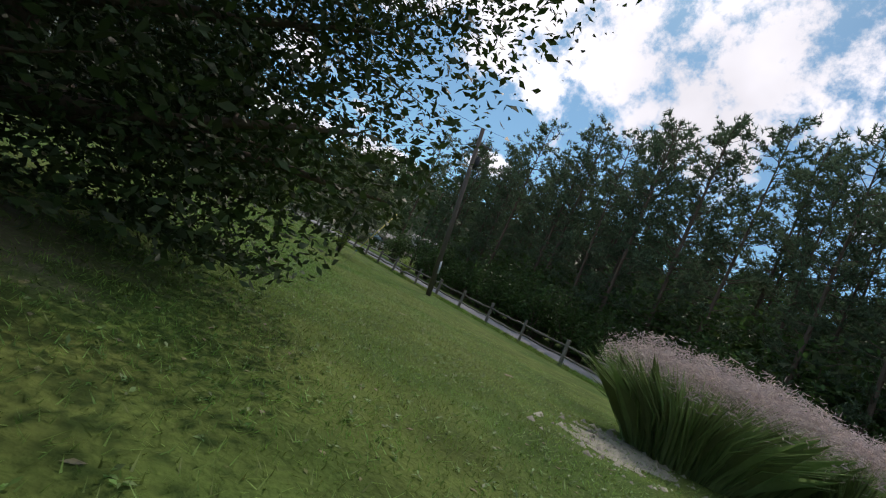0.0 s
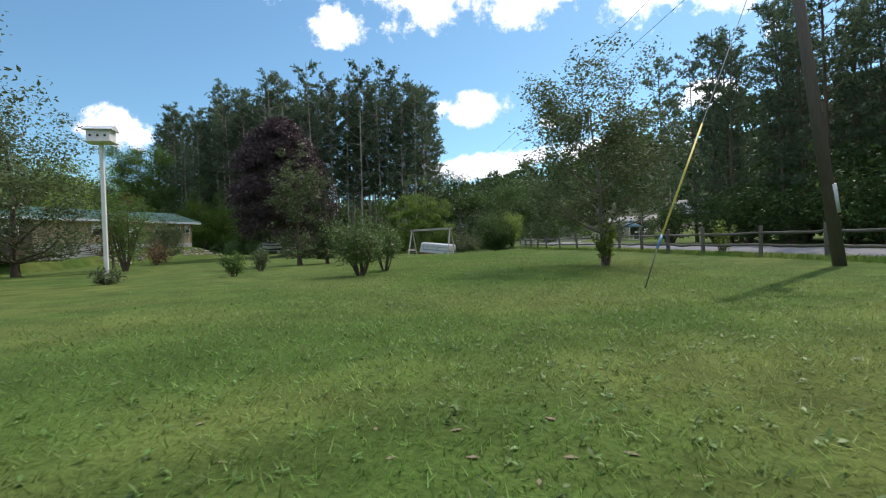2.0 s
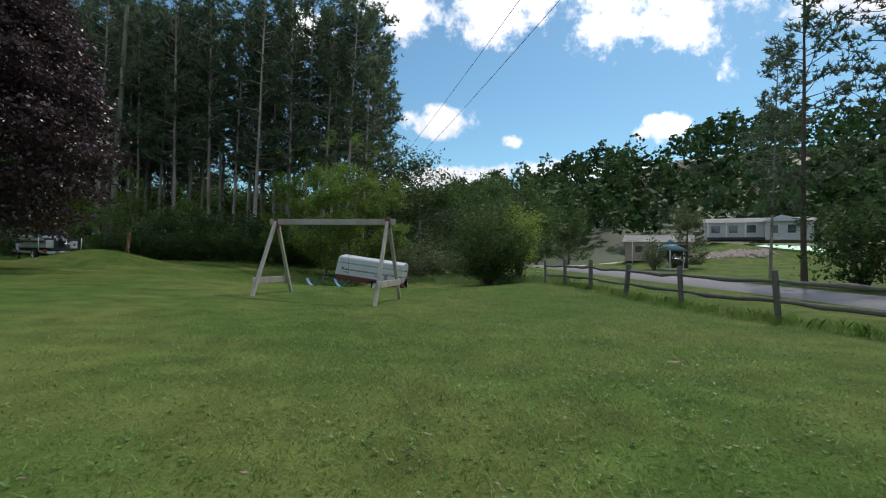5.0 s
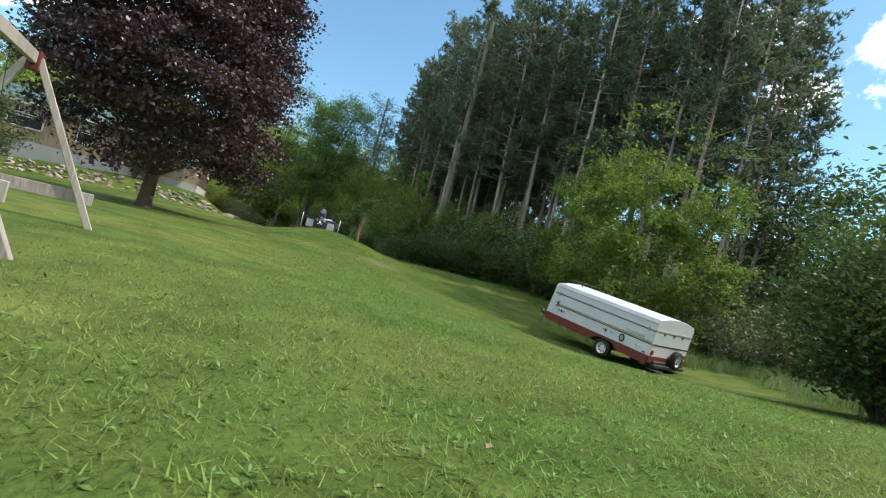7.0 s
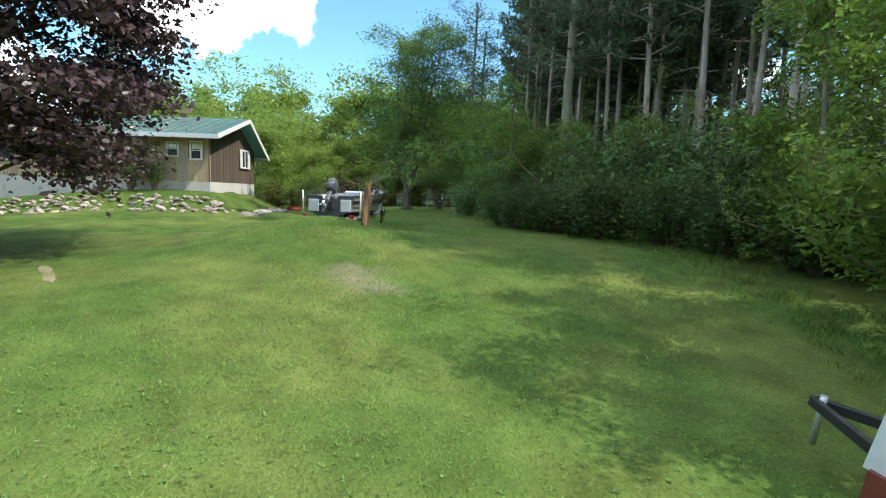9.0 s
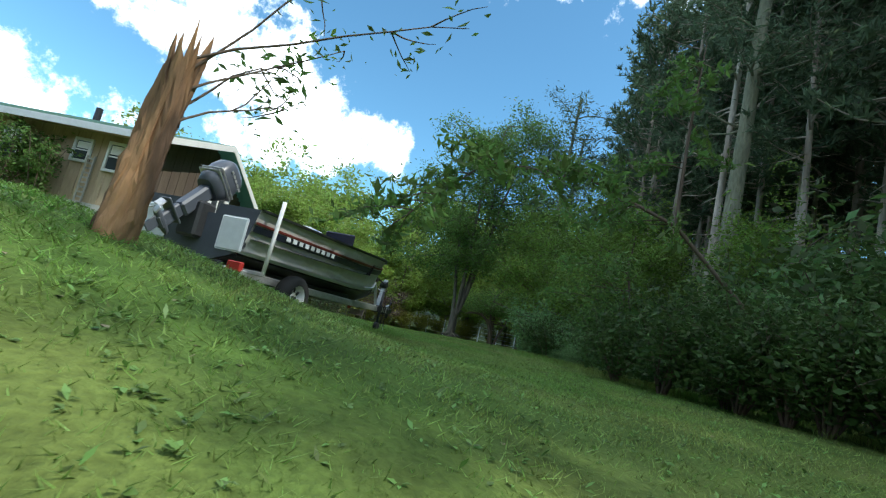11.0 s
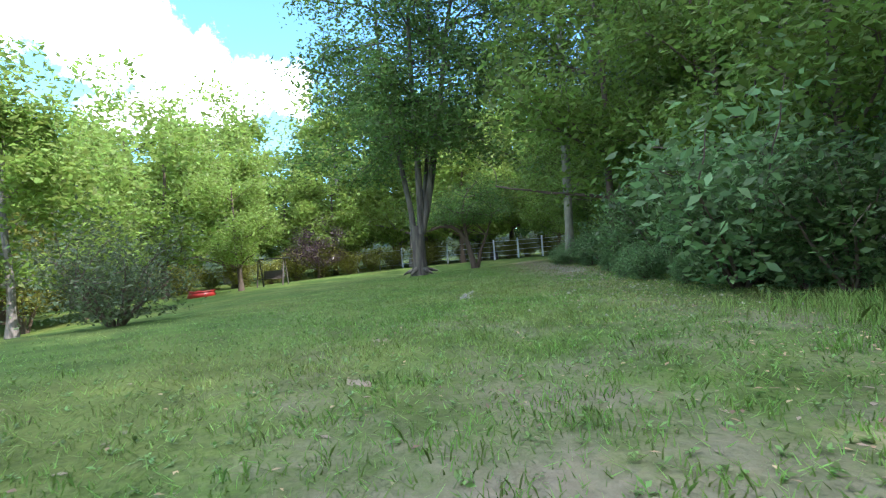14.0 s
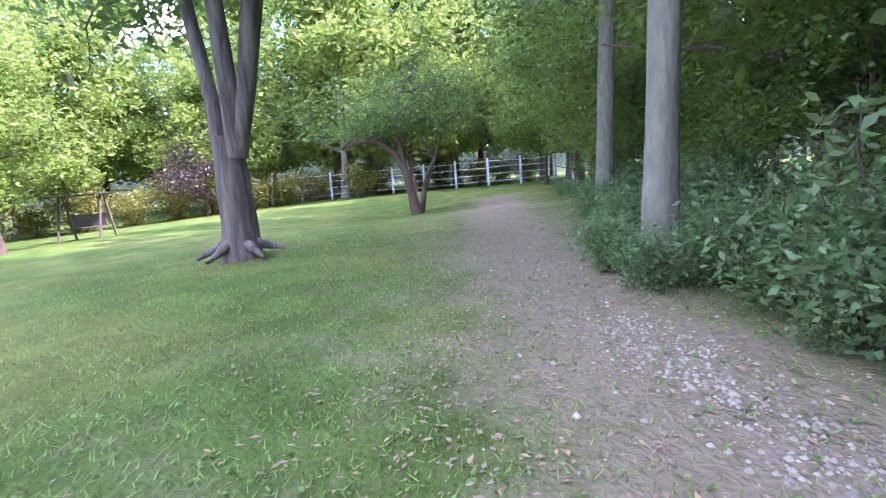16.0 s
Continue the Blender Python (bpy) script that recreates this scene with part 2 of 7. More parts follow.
# one siding in two copies: sunlit tan, and darkened to paint in shade
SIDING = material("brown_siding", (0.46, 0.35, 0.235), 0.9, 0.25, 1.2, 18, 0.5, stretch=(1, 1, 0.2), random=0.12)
SIDING_SHADED = material("shaded_siding", (0.105, 0.078, 0.058), 0.9, 0.25, 1.2, 18, 0.5, stretch=(1, 1, 0.2), random=0.12)
ROOFGREEN = material("green_metal_roof", (0.14, 0.27, 0.22), 0.4, 0.15, 0.8, 8, 0.05, metal=0.3)
CONCRETE = material("pale_concrete", (0.55, 0.54, 0.51), 0.9, 0.15, 1.5, 20, 0.3)
STONE = material("field_stone", (0.36, 0.31, 0.27), 0.9, 0.3, 2, 18, 0.6, random=0.35)
YELLOW = material("yellow_plastic", (0.55, 0.5, 0.09), 0.5, 0.1, 3, 20, 0)
BLUE = material("blue_plastic", (0.06, 0.24, 0.45), 0.4, 0.15, 3, 20, 0)
RED = material("red_plastic", (0.34, 0.025, 0.02), 0.4, 0.15, 3, 20, 0)
NAVY = material("navy_stripe", (0.015, 0.018, 0.035), 0.4, 0.1, 3, 20, 0)
MOTOR = material("motor_cowl_paint", (0.075, 0.085, 0.105), 0.35, 0.15, 3, 20, 0)
ROT = material("rotten_wood", (0.42, 0.24, 0.12), 0.95, 0.4, 4, 22, 1.0, stretch=(1, 1, 0.2), second=(0.09, 0.055, 0.035), mixscale=5.0)


def glass():
    m = bpy.data.materials.new("window_glass")
    m.use_nodes = True
    p = m.node_tree.nodes["Principled BSDF"]
    p.inputs["Base Color"].default_value = (0.05, 0.06, 0.07, 1)
    p.inputs["Roughness"].default_value = 0.05
    p.inputs["Specular IOR Level"].default_value = 0.8
    return m


GLASS = glass()


def worn(m):
    """Lets bare soil show through in ragged spots where the ground's wear is high."""
    N, Lk = m.node_tree.nodes, m.node_tree.links
    p = N["Principled BSDF"]
    green = p.inputs["Base Color"].links[0].from_socket
    at = N.new("ShaderNodeAttribute")
    at.attribute_name = "wear"
    tc = N.new("ShaderNodeTexCoord")
    n1, n2 = N.new("ShaderNodeTexNoise"), N.new("ShaderNodeTexNoise")
    n1.inputs["Scale"].default_value, n1.inputs["Detail"].default_value, n1.inputs["Roughness"].default_value = 1.3, 9.0, 0.75
    n2.inputs["Scale"].default_value, n2.inputs["Detail"].default_value = 14.0, 4.0
    for n in (n1, n2):
        Lk.new(tc.outputs["Object"], n.inputs["Vector"])
    ad = N.new("ShaderNodeMath")
    ad.operation = "MULTIPLY_ADD"
    ad.inputs[1].default_value = 1.3
    Lk.new(n1.outputs["Fac"], ad.inputs[0])
    Lk.new(at.outputs["Fac"], ad.inputs[2])
    r = N.new("ShaderNodeMapRange")
    r.interpolation_type = "SMOOTHSTEP"
    r.inputs["From Min"].default_value, r.inputs["From Max"].default_value = 0.85, 1.35
    Lk.new(ad.outputs[0], r.inputs["Value"])
    soil = N.new("ShaderNodeMix")
    soil.data_type = "RGBA"
    soil.inputs["A"].default_value, soil.inputs["B"].default_value = (0.15, 0.13, 0.078, 1), (0.27, 0.245, 0.165, 1)
    Lk.new(n2.outputs["Fac"], soil.inputs["Factor"])
    mx = N.new("ShaderNodeMix")
    mx.data_type = "RGBA"
    Lk.new(r.outputs[0], mx.inputs["Factor"])
    Lk.new(green, mx.inputs["A"])
    Lk.new(soil.outputs["Result"], mx.inputs["B"])
    Lk.new(mx.outputs["Result"], p.inputs["Base Color"])


worn(LAWN)

# ---- geometry helpers ----


def ground_z(x, y):
    u = np.clip((np.asarray(x, float) + 15) / 40, -1.35, 1.0)
    v = np.clip((np.asarray(y, float) - 35) / 40, -1.4, 1.05)
    z = (1.333 + 0.206 * u + 0.8 * v - 0.609 * u * u - 0.07 * u * v + 0.209 * v * v + 0.005 * u**3
         + 0.095 * u * u * v - 0.208 * u * v * v - 0.223 * v**3)
    for bx, by, dz, s in SWELLS:
        z = z + dz * np.exp(-((np.asarray(x, float) - bx) ** 2 + (np.asarray(y, float) - by) ** 2) / (2 * s * s))
    return z + BANK * smooth(house_side(x, y))


# local dips and rises of the lawn: x, y, metres up, radius
SWELLS = [(-1.6, 52.6, -1.25, 5.5), (0.9, 36.5, -0.25, 5.0), (-48.7, 48.5, -0.7, 6.0), (-15.9, 51.1, 0.8, 1.9), (-30.5, 47.0, 0.75, 5.0), (-55, 74, -0.5, 5.0), (52, 93, 4.8, 12.0)]
BANK = 0.8
HOUSE = Vector((-27.95, 48.85, 0))
WALL_DIR = Vector((-0.42, -0.9075, 0))     # along the long front wall, away from the corner
GABLE_DIR = Vector((-0.9075, 0.42, 0))     # along the gable wall, away from the corner


def house_side(x, y):
    """Metres behind the foot of the house's bank."""
    dx, dy = np.asarray(x, float) - HOUSE.x, np.asarray(y, float) - HOUSE.y
    front = dx * GABLE_DIR.x + dy * GABLE_DIR.y + 1.9
    side = dx * WALL_DIR.x + dy * WALL_DIR.y + 1.6
    return np.minimum(np.minimum(front, side), 9.6 - front)


def smooth(d):
    s = np.clip(np.asarray(d) / 1.5, 0, 1)
    return s * s * (3 - 2 * s)


def gz(x, y):
    return float(ground_z(x, y))


def np_mesh(name, v, f, mat, shade=False):
    v, f = np.asarray(v, np.float32).reshape(-1, 3), np.asarray(f, np.int32)
    me = bpy.data.meshes.new(name)
    me.vertices.add(len(v))
    me.vertices.foreach_set("co", v.ravel())
    me.loops.add(f.size)
    me.loops.foreach_set("vertex_index", f.ravel())
    me.polygons.add(len(f))
    me.polygons.foreach_set("loop_start", np.arange(0, f.size, f.shape[1], dtype=np.int32))
    if shade:
        me.polygons.foreach_set("use_smooth", np.ones(len(f), bool))
    me.update(calc_edges=True)
    me.materials.append(mat)
    return me


def part(name, bm, mat, parent=None, label=""):
    """Links a bmesh (or a ready mesh) as one mesh object under its thing."""
    if isinstance(bm, bmesh.types.BMesh):
        me = bpy.data.meshes.new(name)
        bm.to_mesh(me)
        bm.free()
        me.materials.append(mat)
    else:
        me = bm
    ob = new(name, me)
    if parent:
        ob.parent = parent
    if label:
        tagged(ob, label)
    return ob


def thing(name, x, y, z=None, rz=0, label="", category="", group="", kind=""):
    ob = new(name)
    ob.matrix_world = pose(x, y, gz(x, y) if z is None else z, 0, 0, rz)
    return tagged(ob, label, category, group, kind)


def box(x0, x1, y0, y1, z0, z1, bevel=0.0, bm=None, m=None):
    """A box in a bmesh, with softened edges; m turns and moves it."""
    b = bmesh.new()
    bmesh.ops.create_cube(b, size=1.0)
    bmesh.ops.transform(b, matrix=Matrix.Translation(((x0 + x1) / 2, (y0 + y1) / 2, (z0 + z1) / 2)) @ Matrix.Diagonal((x1 - x0, y1 - y0, z1 - z0, 1)), verts=b.verts)
    if bevel:
        bmesh.ops.bevel(b, geom=b.edges[:], offset=bevel, segments=1, affect="EDGES")
    if m is not None:
        bmesh.ops.transform(b, matrix=m, verts=b.verts)
    return merge(bm, b)


def merge(bm, b):
    if bm is None:
        return b
    me = bpy.data.meshes.new("tmp")
    b.to_mesh(me)
    b.free()
    bm.from_mesh(me)
    bpy.data.meshes.remove(me)
    return bm


def beam(a, b_, w, h, bevel=0.008, bm=None, roll=0.0):
    """A squared timber from a to b_."""
    a, b_ = Vector(a), Vector(b_)
    d = b_ - a
    m = Matrix.Translation(a) @ d.to_track_quat("Z", "Y").to_matrix().to_4x4() @ Matrix.Rotation(roll, 4, "Z")
    return box(-w / 2, w / 2, -h / 2, h / 2, 0, d.length, bevel, bm, m)


def tube_arrays(points, radii, sides=8, wob=0.0, rng=None):
    pts = np.array(points, float)
    n = len(pts)
    tan = np.gradient(pts, axis=0)
    tan /= np.linalg.norm(tan, axis=1, keepdims=True) + 1e-9
    ref = np.tile([0.0, 0.0, 1.0], (n, 1))
    ref[np.abs(tan[:, 2]) > 0.9] = [1.0, 0, 0]
    a = np.cross(tan, ref)
    a /= np.linalg.norm(a, axis=1, keepdims=True) + 1e-9
    b = np.cross(tan, a)
    ang = np.arange(sides) / sides * 2 * np.pi
    rad = np.array(radii, float)[:, None] * np.ones(sides)
    if wob and rng is not None:
        rad = rad * (1 + wob * rng.standard_normal((n, sides)) * 0.5)
    v = pts[:, None] + rad[..., None] * (np.cos(ang)[None, :, None] * a[:, None] + np.sin(ang)[None, :, None] * b[:, None])
    i = np.arange(n - 1)[:, None] * sides
    j = np.arange(sides)[None]
    k = (np.arange(sides)[None] + 1) % sides
    f = np.stack([i + j, i + k, i + sides + k, i + sides + j], -1).reshape(-1, 4)
    return v.reshape(-1, 3), f


def tubes_mesh(name, lines, mat, sides=7, wob=0.0, seed=0):
    rng = np.random.default_rng(seed)
    vs, fs, o = [], [], 0
    for pts, radii in lines:
        v, f = tube_arrays(pts, radii, sides, wob, rng)
        vs.append(v)
        fs.append(f + o)
        o += len(v)
    return np_mesh(name, np.concatenate(vs), np.concatenate(fs), mat, True)


def cyl(a, b_, r, mat, parent, name, label="", sides=12, r2=None, caps=True):
    """A round bar from a to b_ as one part."""
    b = bmesh.new()
    d = Vector(b_) - Vector(a)
    bmesh.ops.create_cone(b, cap_ends=caps, segments=sides, radius1=r, radius2=r if r2 is None else r2, depth=d.length)
    bmesh.ops.transform(b, matrix=Matrix.Translation((Vector(a) + Vector(b_)) / 2) @ d.to_track_quat("Z", "Y").to_matrix().to_4x4(), verts=b.verts)
    for f in b.faces:
        f.smooth = len(f.verts) == 4
    return part(name, b, mat, parent, label)


def leaves_mesh(name, centres, size, mat, seed=0, spread=0.0, slim=0.45, droop=0.2, var=0.35):
    """Many small pointed leaves, each a folded diamond, one at each place given."""
    rng = np.random.default_rng(seed)
    c = np.asarray(centres, float)
    n = len(c)
    c = c + rng.standard_normal((n, 3)) * spread
    d = rng.standard_normal((n, 3))
    d[:, 2] = d[:, 2] * 0.55 - droop
    d /= np.linalg.norm(d, axis=1, keepdims=True)
    s = np.cross(d, rng.standard_normal((n, 3)))
    s /= np.linalg.norm(s, axis=1, keepdims=True) + 1e-9
    u = np.cross(d, s)
    L = size * (1 + var * rng.standard_normal(n))[:, None].clip(0.4, 2.0)
    fold = L * 0.12 * u
    v = np.stack([c - d * L * 0.5, c + s * L * slim * 0.5 + fold, c + d * L * 0.5, c - s * L * slim * 0.5 + fold], 1)
    f = np.arange(4 * n).reshape(-1, 4)
    return np_mesh(name, v, f, mat)


def limb(rng, start, direction, length, r0, r1, bend=0.25, steps=6, lift=0.1):
    p, d = np.array(start, float), np.array(direction, float)
    d /= np.linalg.norm(d)
    pts, rad = [p.copy()], [r0]
    for k in range(steps):
        d = d + rng.standard_normal(3) * bend / steps * 2 + np.array([0, 0, lift / steps])
        d /= np.linalg.norm(d)
        p = p + d * length / steps
        pts.append(p.copy())
        rad.append(r0 + (r1 - r0) * (k + 1) / steps)
    return pts, rad, d


def broadleaf(name, seed, height, radius, trunk_r, clear, mat_leaf, mat_bark, leaves=9000, size=0.16, stems=1, lean=(0, 0), flat=1.0, gaps=0.5, limbs=9, clump=0.42, low=0.0, fork=None, splay=0.33):
    """A tree: tapered stems, limbs and twigs, and a crown of many small leaves in uneven clumps."""
    rng = np.random.default_rng(seed)
    ob = new(name)
    lines, tips = [], []
    tops = []
    fork = fork or clear * 0.55
    base = np.array([0, 0, -0.25])
    if stems == 1:
        pts, rad, d = limb(rng, base, (lean[0], lean[1], 1), height * 0.75, trunk_r, trunk_r * 0.25, 0.12, 8)
        rad[0] *= 1.45
        lines.append((pts, rad))
        tops.append((pts, rad))
    else:
        pts, rad, d = limb(rng, base, (lean[0], lean[1], 1), fork + 0.25, trunk_r, trunk_r * 0.85, 0.06, 4)
        rad[0] *= 1.4
        lines.append((pts, rad))
        for k in range(stems):
            a = 2 * math.pi * (k + 0.3 * rng.random()) / stems
            q, r, d = limb(rng, pts[-1] - np.array([0, 0, 0.15]), (splay * math.cos(a), splay * math.sin(a), 1), height * 0.68, trunk_r * 0.62, trunk_r * 0.12, 0.18, 8)
            lines.append((q, r))
            tops.append((q, r))
    for k in range(limbs):
        q, r = tops[k % len(tops)]
        lo = max(1, int(len(q) * clear / height))
        i = int(rng.integers(min(lo, len(q) - 2), len(q) - 1)) if k > 2 else min(lo, len(q) - 2)
        a = 2 * math.pi * (k * 0.382 + 0.1 * rng.random())
        rise = 0.25 + 0.5 * i / len(q)
        reach = radius * (0.95 - 0.35 * i / len(q)) * (0.8 + 0.35 * rng.random())
        p2, r2, d2 = limb(rng, q[i], (math.cos(a), math.sin(a), rise - 0.25 * low), reach, max(r[i] * 0.5, 0.02), 0.012, 0.3, 6, 0.15 - low)
        lines.append((p2, r2))
        tips += p2[2:]
        for _ in range(3):
            j = int(rng.integers(2, len(p2)))
            p3, r3, d3 = limb(rng, p2[j], d2 + rng.standard_normal(3) * 0.8, reach * 0.5, max(r2[j] * 0.5, 0.008), 0.005, 0.4, 4, 0.1 - low)
            # twigs that would droop out of the crown are left away
            if p3[-1][2] > clear + 0.12 * height or p3[-1][2] > p3[0][2]:
                lines.append((p3, r3))
            tips += p3[1:]
    for q, r in tops:
        tips += q[-3:]
    part("trunk", tubes_mesh("trunk", lines, mat_bark, 8, 0.12, seed), mat_bark, ob)
    # clump centres: the twigs, and a shell of the crown's uneven outline
    tips = np.array(tips)
    mid = np.array([lean[0] * height * 0.5, lean[1] * height * 0.5, clear + (height - clear) * 0.5])
    half = np.array([radius, radius, (height - clear) * 0.55 * flat])
    m = 70
    dirs = rng.standard_normal((m, 3))
    dirs /= np.linalg.norm(dirs, axis=1, keepdims=True)
    shell = mid + dirs * half * (0.55 + 0.42 * rng.random((m, 1)))
    keep = (((tips - mid) / (half * 1.15)) ** 2).sum(1) < 1.2
    centres = np.concatenate([tips[keep], shell[: int(m * (1 - gaps))]])
    weight = 0.4 + rng.random(len(centres)) * 1.2
    pick = rng.choice(len(centres), leaves, p=weight / weight.sum())
    pos = centres[pick] + rng.standard_normal((leaves, 3)) * clump * radius * 0.28 * np.array([1, 1, 0.75])
    pos = pos[(((pos - mid) / (half * 1.22)) ** 2).sum(1) < 1.0]
    pos[:, 2] = np.maximum(pos[:, 2], clear * 0.55)
    part("crown", leaves_mesh("crown", pos, size, mat_leaf, seed + 1), mat_leaf, ob)
    return ob


def pine(name, seed, height=20.0, crown=0.5, r=0.17, spread=2.4, tufts=12, branches=54, bark=None, lower=14):
    """A tall plantation pine: a bare straight trunk, dead stubs, and tufts of needles on whorls of branches near the top."""
    rng = np.random.default_rng(seed)
    ob = new(name)
    pts, rad, d = limb(rng, (0, 0, -0.3), (0.02 * rng.standard_normal(), 0.02 * rng.standard_normal(), 1), height + 0.3, r, 0.025, 0.03, 10)
    rad[0] *= 1.25
    lines = [(pts, rad)]
    P = np.array(pts)
    where, along = [], []

    def on_trunk(h):
        return np.array([np.interp(h, P[:, 2], P[:, k]) for k in range(3)])
    for k in range(branches):
        s = (k + rng.random()) / branches
        h = height * (1 - crown) + height * crown * s * 0.97
        a = 2 * math.pi * rng.random()
        reach = spread * (0.45 + 0.65 * (1 - s) ** 0.5) * (0.65 + 0.5 * rng.random()) * (0.75 + 0.25 * min(1, s * 4))
        q, rr, dd = limb(rng, on_trunk(h), (math.cos(a), math.sin(a), 0.05 + 0.45 * s), reach, 0.035, 0.01, 0.25, 4, 0.25)
        lines.append((q, rr))
        q = np.array(q)
        for j in range(tufts):
            f = 0.3 + 0.7 * rng.random() ** 0.7
            i = f * (len(q) - 1)
            i0 = int(min(i, len(q) - 2))
            p = q[i0] + (q[i0 + 1] - q[i0]) * (i - i0)
            where.append(p + rng.standard_normal(3) * np.array([0.22, 0.22, 0.14]) * (0.6 + 0.5 * f))
            along.append(dd)
    for k in range(lower):
        h = height * (0.12 + (0.9 - crown) * rng.random())
        a = 2 * math.pi * rng.random()
        q, rr, dd = limb(rng, on_trunk(h), (math.cos(a), math.sin(a), -0.15), 0.5 + 1.3 * rng.random(), 0.02, 0.006, 0.3, 3, -0.1)
        lines.append((q, rr))
    part("trunk", tubes_mesh("trunk", lines, bark or BARK_PINE, 7, 0.1, seed), bark or BARK_PINE, ob)
    # each tuft: a fan of slim needles bunches
    where, along = np.array(where), np.array(along)
    k = 7
    c = np.repeat(where, k, 0)
    d = np.repeat(along, k, 0) * 0.5 + rng.standard_normal((len(c), 3)) * 0.8 + np.array([0, 0, 0.35])
    d /= np.linalg.norm(d, axis=1, keepdims=True)
    s = np.cross(d, rng.standard_normal((len(c), 3)))
    s /= np.linalg.norm(s, axis=1, keepdims=True)
    L = 0.34 * (0.7 + 0.6 * rng.random((len(c), 1)))
    v = np.stack([c - s * 0.05, c + s * 0.05, c + d * L], 1)
    part("crown", np_mesh("crown", v, np.arange(3 * len(c)).reshape(-1, 3), NEEDLE), NEEDLE, ob)
    return ob


def shrub(name, seed, height, radius, mat, leaves=2500, size=0.12, stems=9, bark=None, low=0.12):
    """A bush: many stems from one foot, and leaves in clumps down to near the ground."""
    rng = np.random.default_rng(seed)
    ob = new(name)
    lines, tips = [], []
    for k in range(stems):
        a = 2 * math.pi * (k + rng.random()) / stems
        q, r, d = limb(rng, (0.05 * math.cos(a), 0.05 * math.sin(a), -0.1), (radius / height * math.cos(a) * (0.4 + 0.6 * rng.random()), radius / height * math.sin(a) * (0.4 + 0.6 * rng.random()), 1), height * (0.7 + 0.3 * rng.random()), 0.008 + 0.012 * height, 0.006, 0.25, 6)
        lines.append((q, r))
        tips += q[2:]
        for _ in range(2):
            j = int(rng.integers(2, len(q)))
            p3, r3, d3 = limb(rng, q[j], d + rng.standard_normal(3) * 0.7, radius * 0.6, 0.01, 0.004, 0.3, 3)
            lines.append((p3, r3))
            tips += p3[1:]
    part("stem", tubes_mesh("stems", lines, bark or BARK, 6, 0.1, seed), bark or BARK, ob)
    tips = np.array(tips)
    dirs = rng.standard_normal((40, 3))
    dirs /= np.linalg.norm(dirs, axis=1, keepdims=True)
    shell = np.array([0, 0, height * 0.52]) + dirs * np.array([radius, radius, height * 0.45]) * (0.5 + 0.45 * rng.random((40, 1)))
    centres = np.concatenate([tips, shell])
    pick = rng.integers(0, len(centres), leaves)
    pos = centres[pick] + rng.standard_normal((leaves, 3)) * radius * 0.17
    pos[:, 2] = np.maximum(pos[:, 2], low * height * (0.6 + 0.8 * rng.random(leaves)))
    part("foliage", leaves_mesh("foliage", pos, size, mat, seed + 3), mat, ob)
    return ob


def place(ob, x, y, rz=0.0, s=1.0, z=None):
    """Stands a thing that was built at the origin on the ground."""
    ob.matrix_world = Matrix.Translation((x, y, gz(x, y) if z is None else z)) @ Matrix.Rotation(radians(rz), 4, "Z") @ Matrix.Scale(s, 4)
    return ob


def stand(src, x, y, rz=0.0, s=1.0):
    """A copy of a plant at another place, turned and scaled."""
    c = copy_thing(src, Matrix())
    return place(c, x, y, rz, s)


# ---- ground, road ----


TRACK = [(-25.5, 61.0), (-29.5, 62.2), (-32.4, 63.6), (-34.8, 65.3), (-37.5, 66.9), (-41.5, 69.0), (-47.5, 72.8), (-55, 78)]


def wear(x, y):
    """How worn the turf is: most along the track, a little over the lawn that leads to it and under the trees."""
    x, y = np.asarray(x, float), np.asarray(y, float)
    d = np.full(x.shape, 1e9)
    for (x0, y0), (x1, y1) in zip(TRACK, TRACK[1:]):
        u = np.clip(((x - x0) * (x1 - x0) + (y - y0) * (y1 - y0)) / ((x1 - x0) ** 2 + (y1 - y0) ** 2), 0, 1)
        d = np.minimum(d, np.hypot(x - x0 - u * (x1 - x0), y - y0 - u * (y1 - y0)))
    along = np.clip((-x - 32) / 4.5, 0.3, 1.0)
    w = 0.42 * along * np.exp(-(d / 0.75) ** 2) + 0.33 * along * np.exp(-(d / 3.4) ** 2)
    w = w + 0.22 * np.exp(-((x + 30) / 9.0) ** 2 - ((y - 59.5) / 3.5) ** 2)
    w = w + 0.05 * np.clip((-x - 33) / 6.0, 0, 1) * np.exp(-(d / 7.0) ** 2)
    w = w + 0.7 * np.exp(-((x + 11.4) / 1.1) ** 2 - ((y - 50.9) / 0.9) ** 2)
    w = w + 0.30 * np.exp(-((x + 26.5) / 2.2) ** 2 - ((y - 58.6) / 1.6) ** 2)
    w = w + 0.6 * np.exp(-((x + 17) / 4.0) ** 2 - ((y - 41.6) / 1.3) ** 2)
    w = w + 0.9 * np.exp(-((x + 6.2) / 2.6) ** 2 - ((y + 11.2) / 1.7) ** 2)
    return w


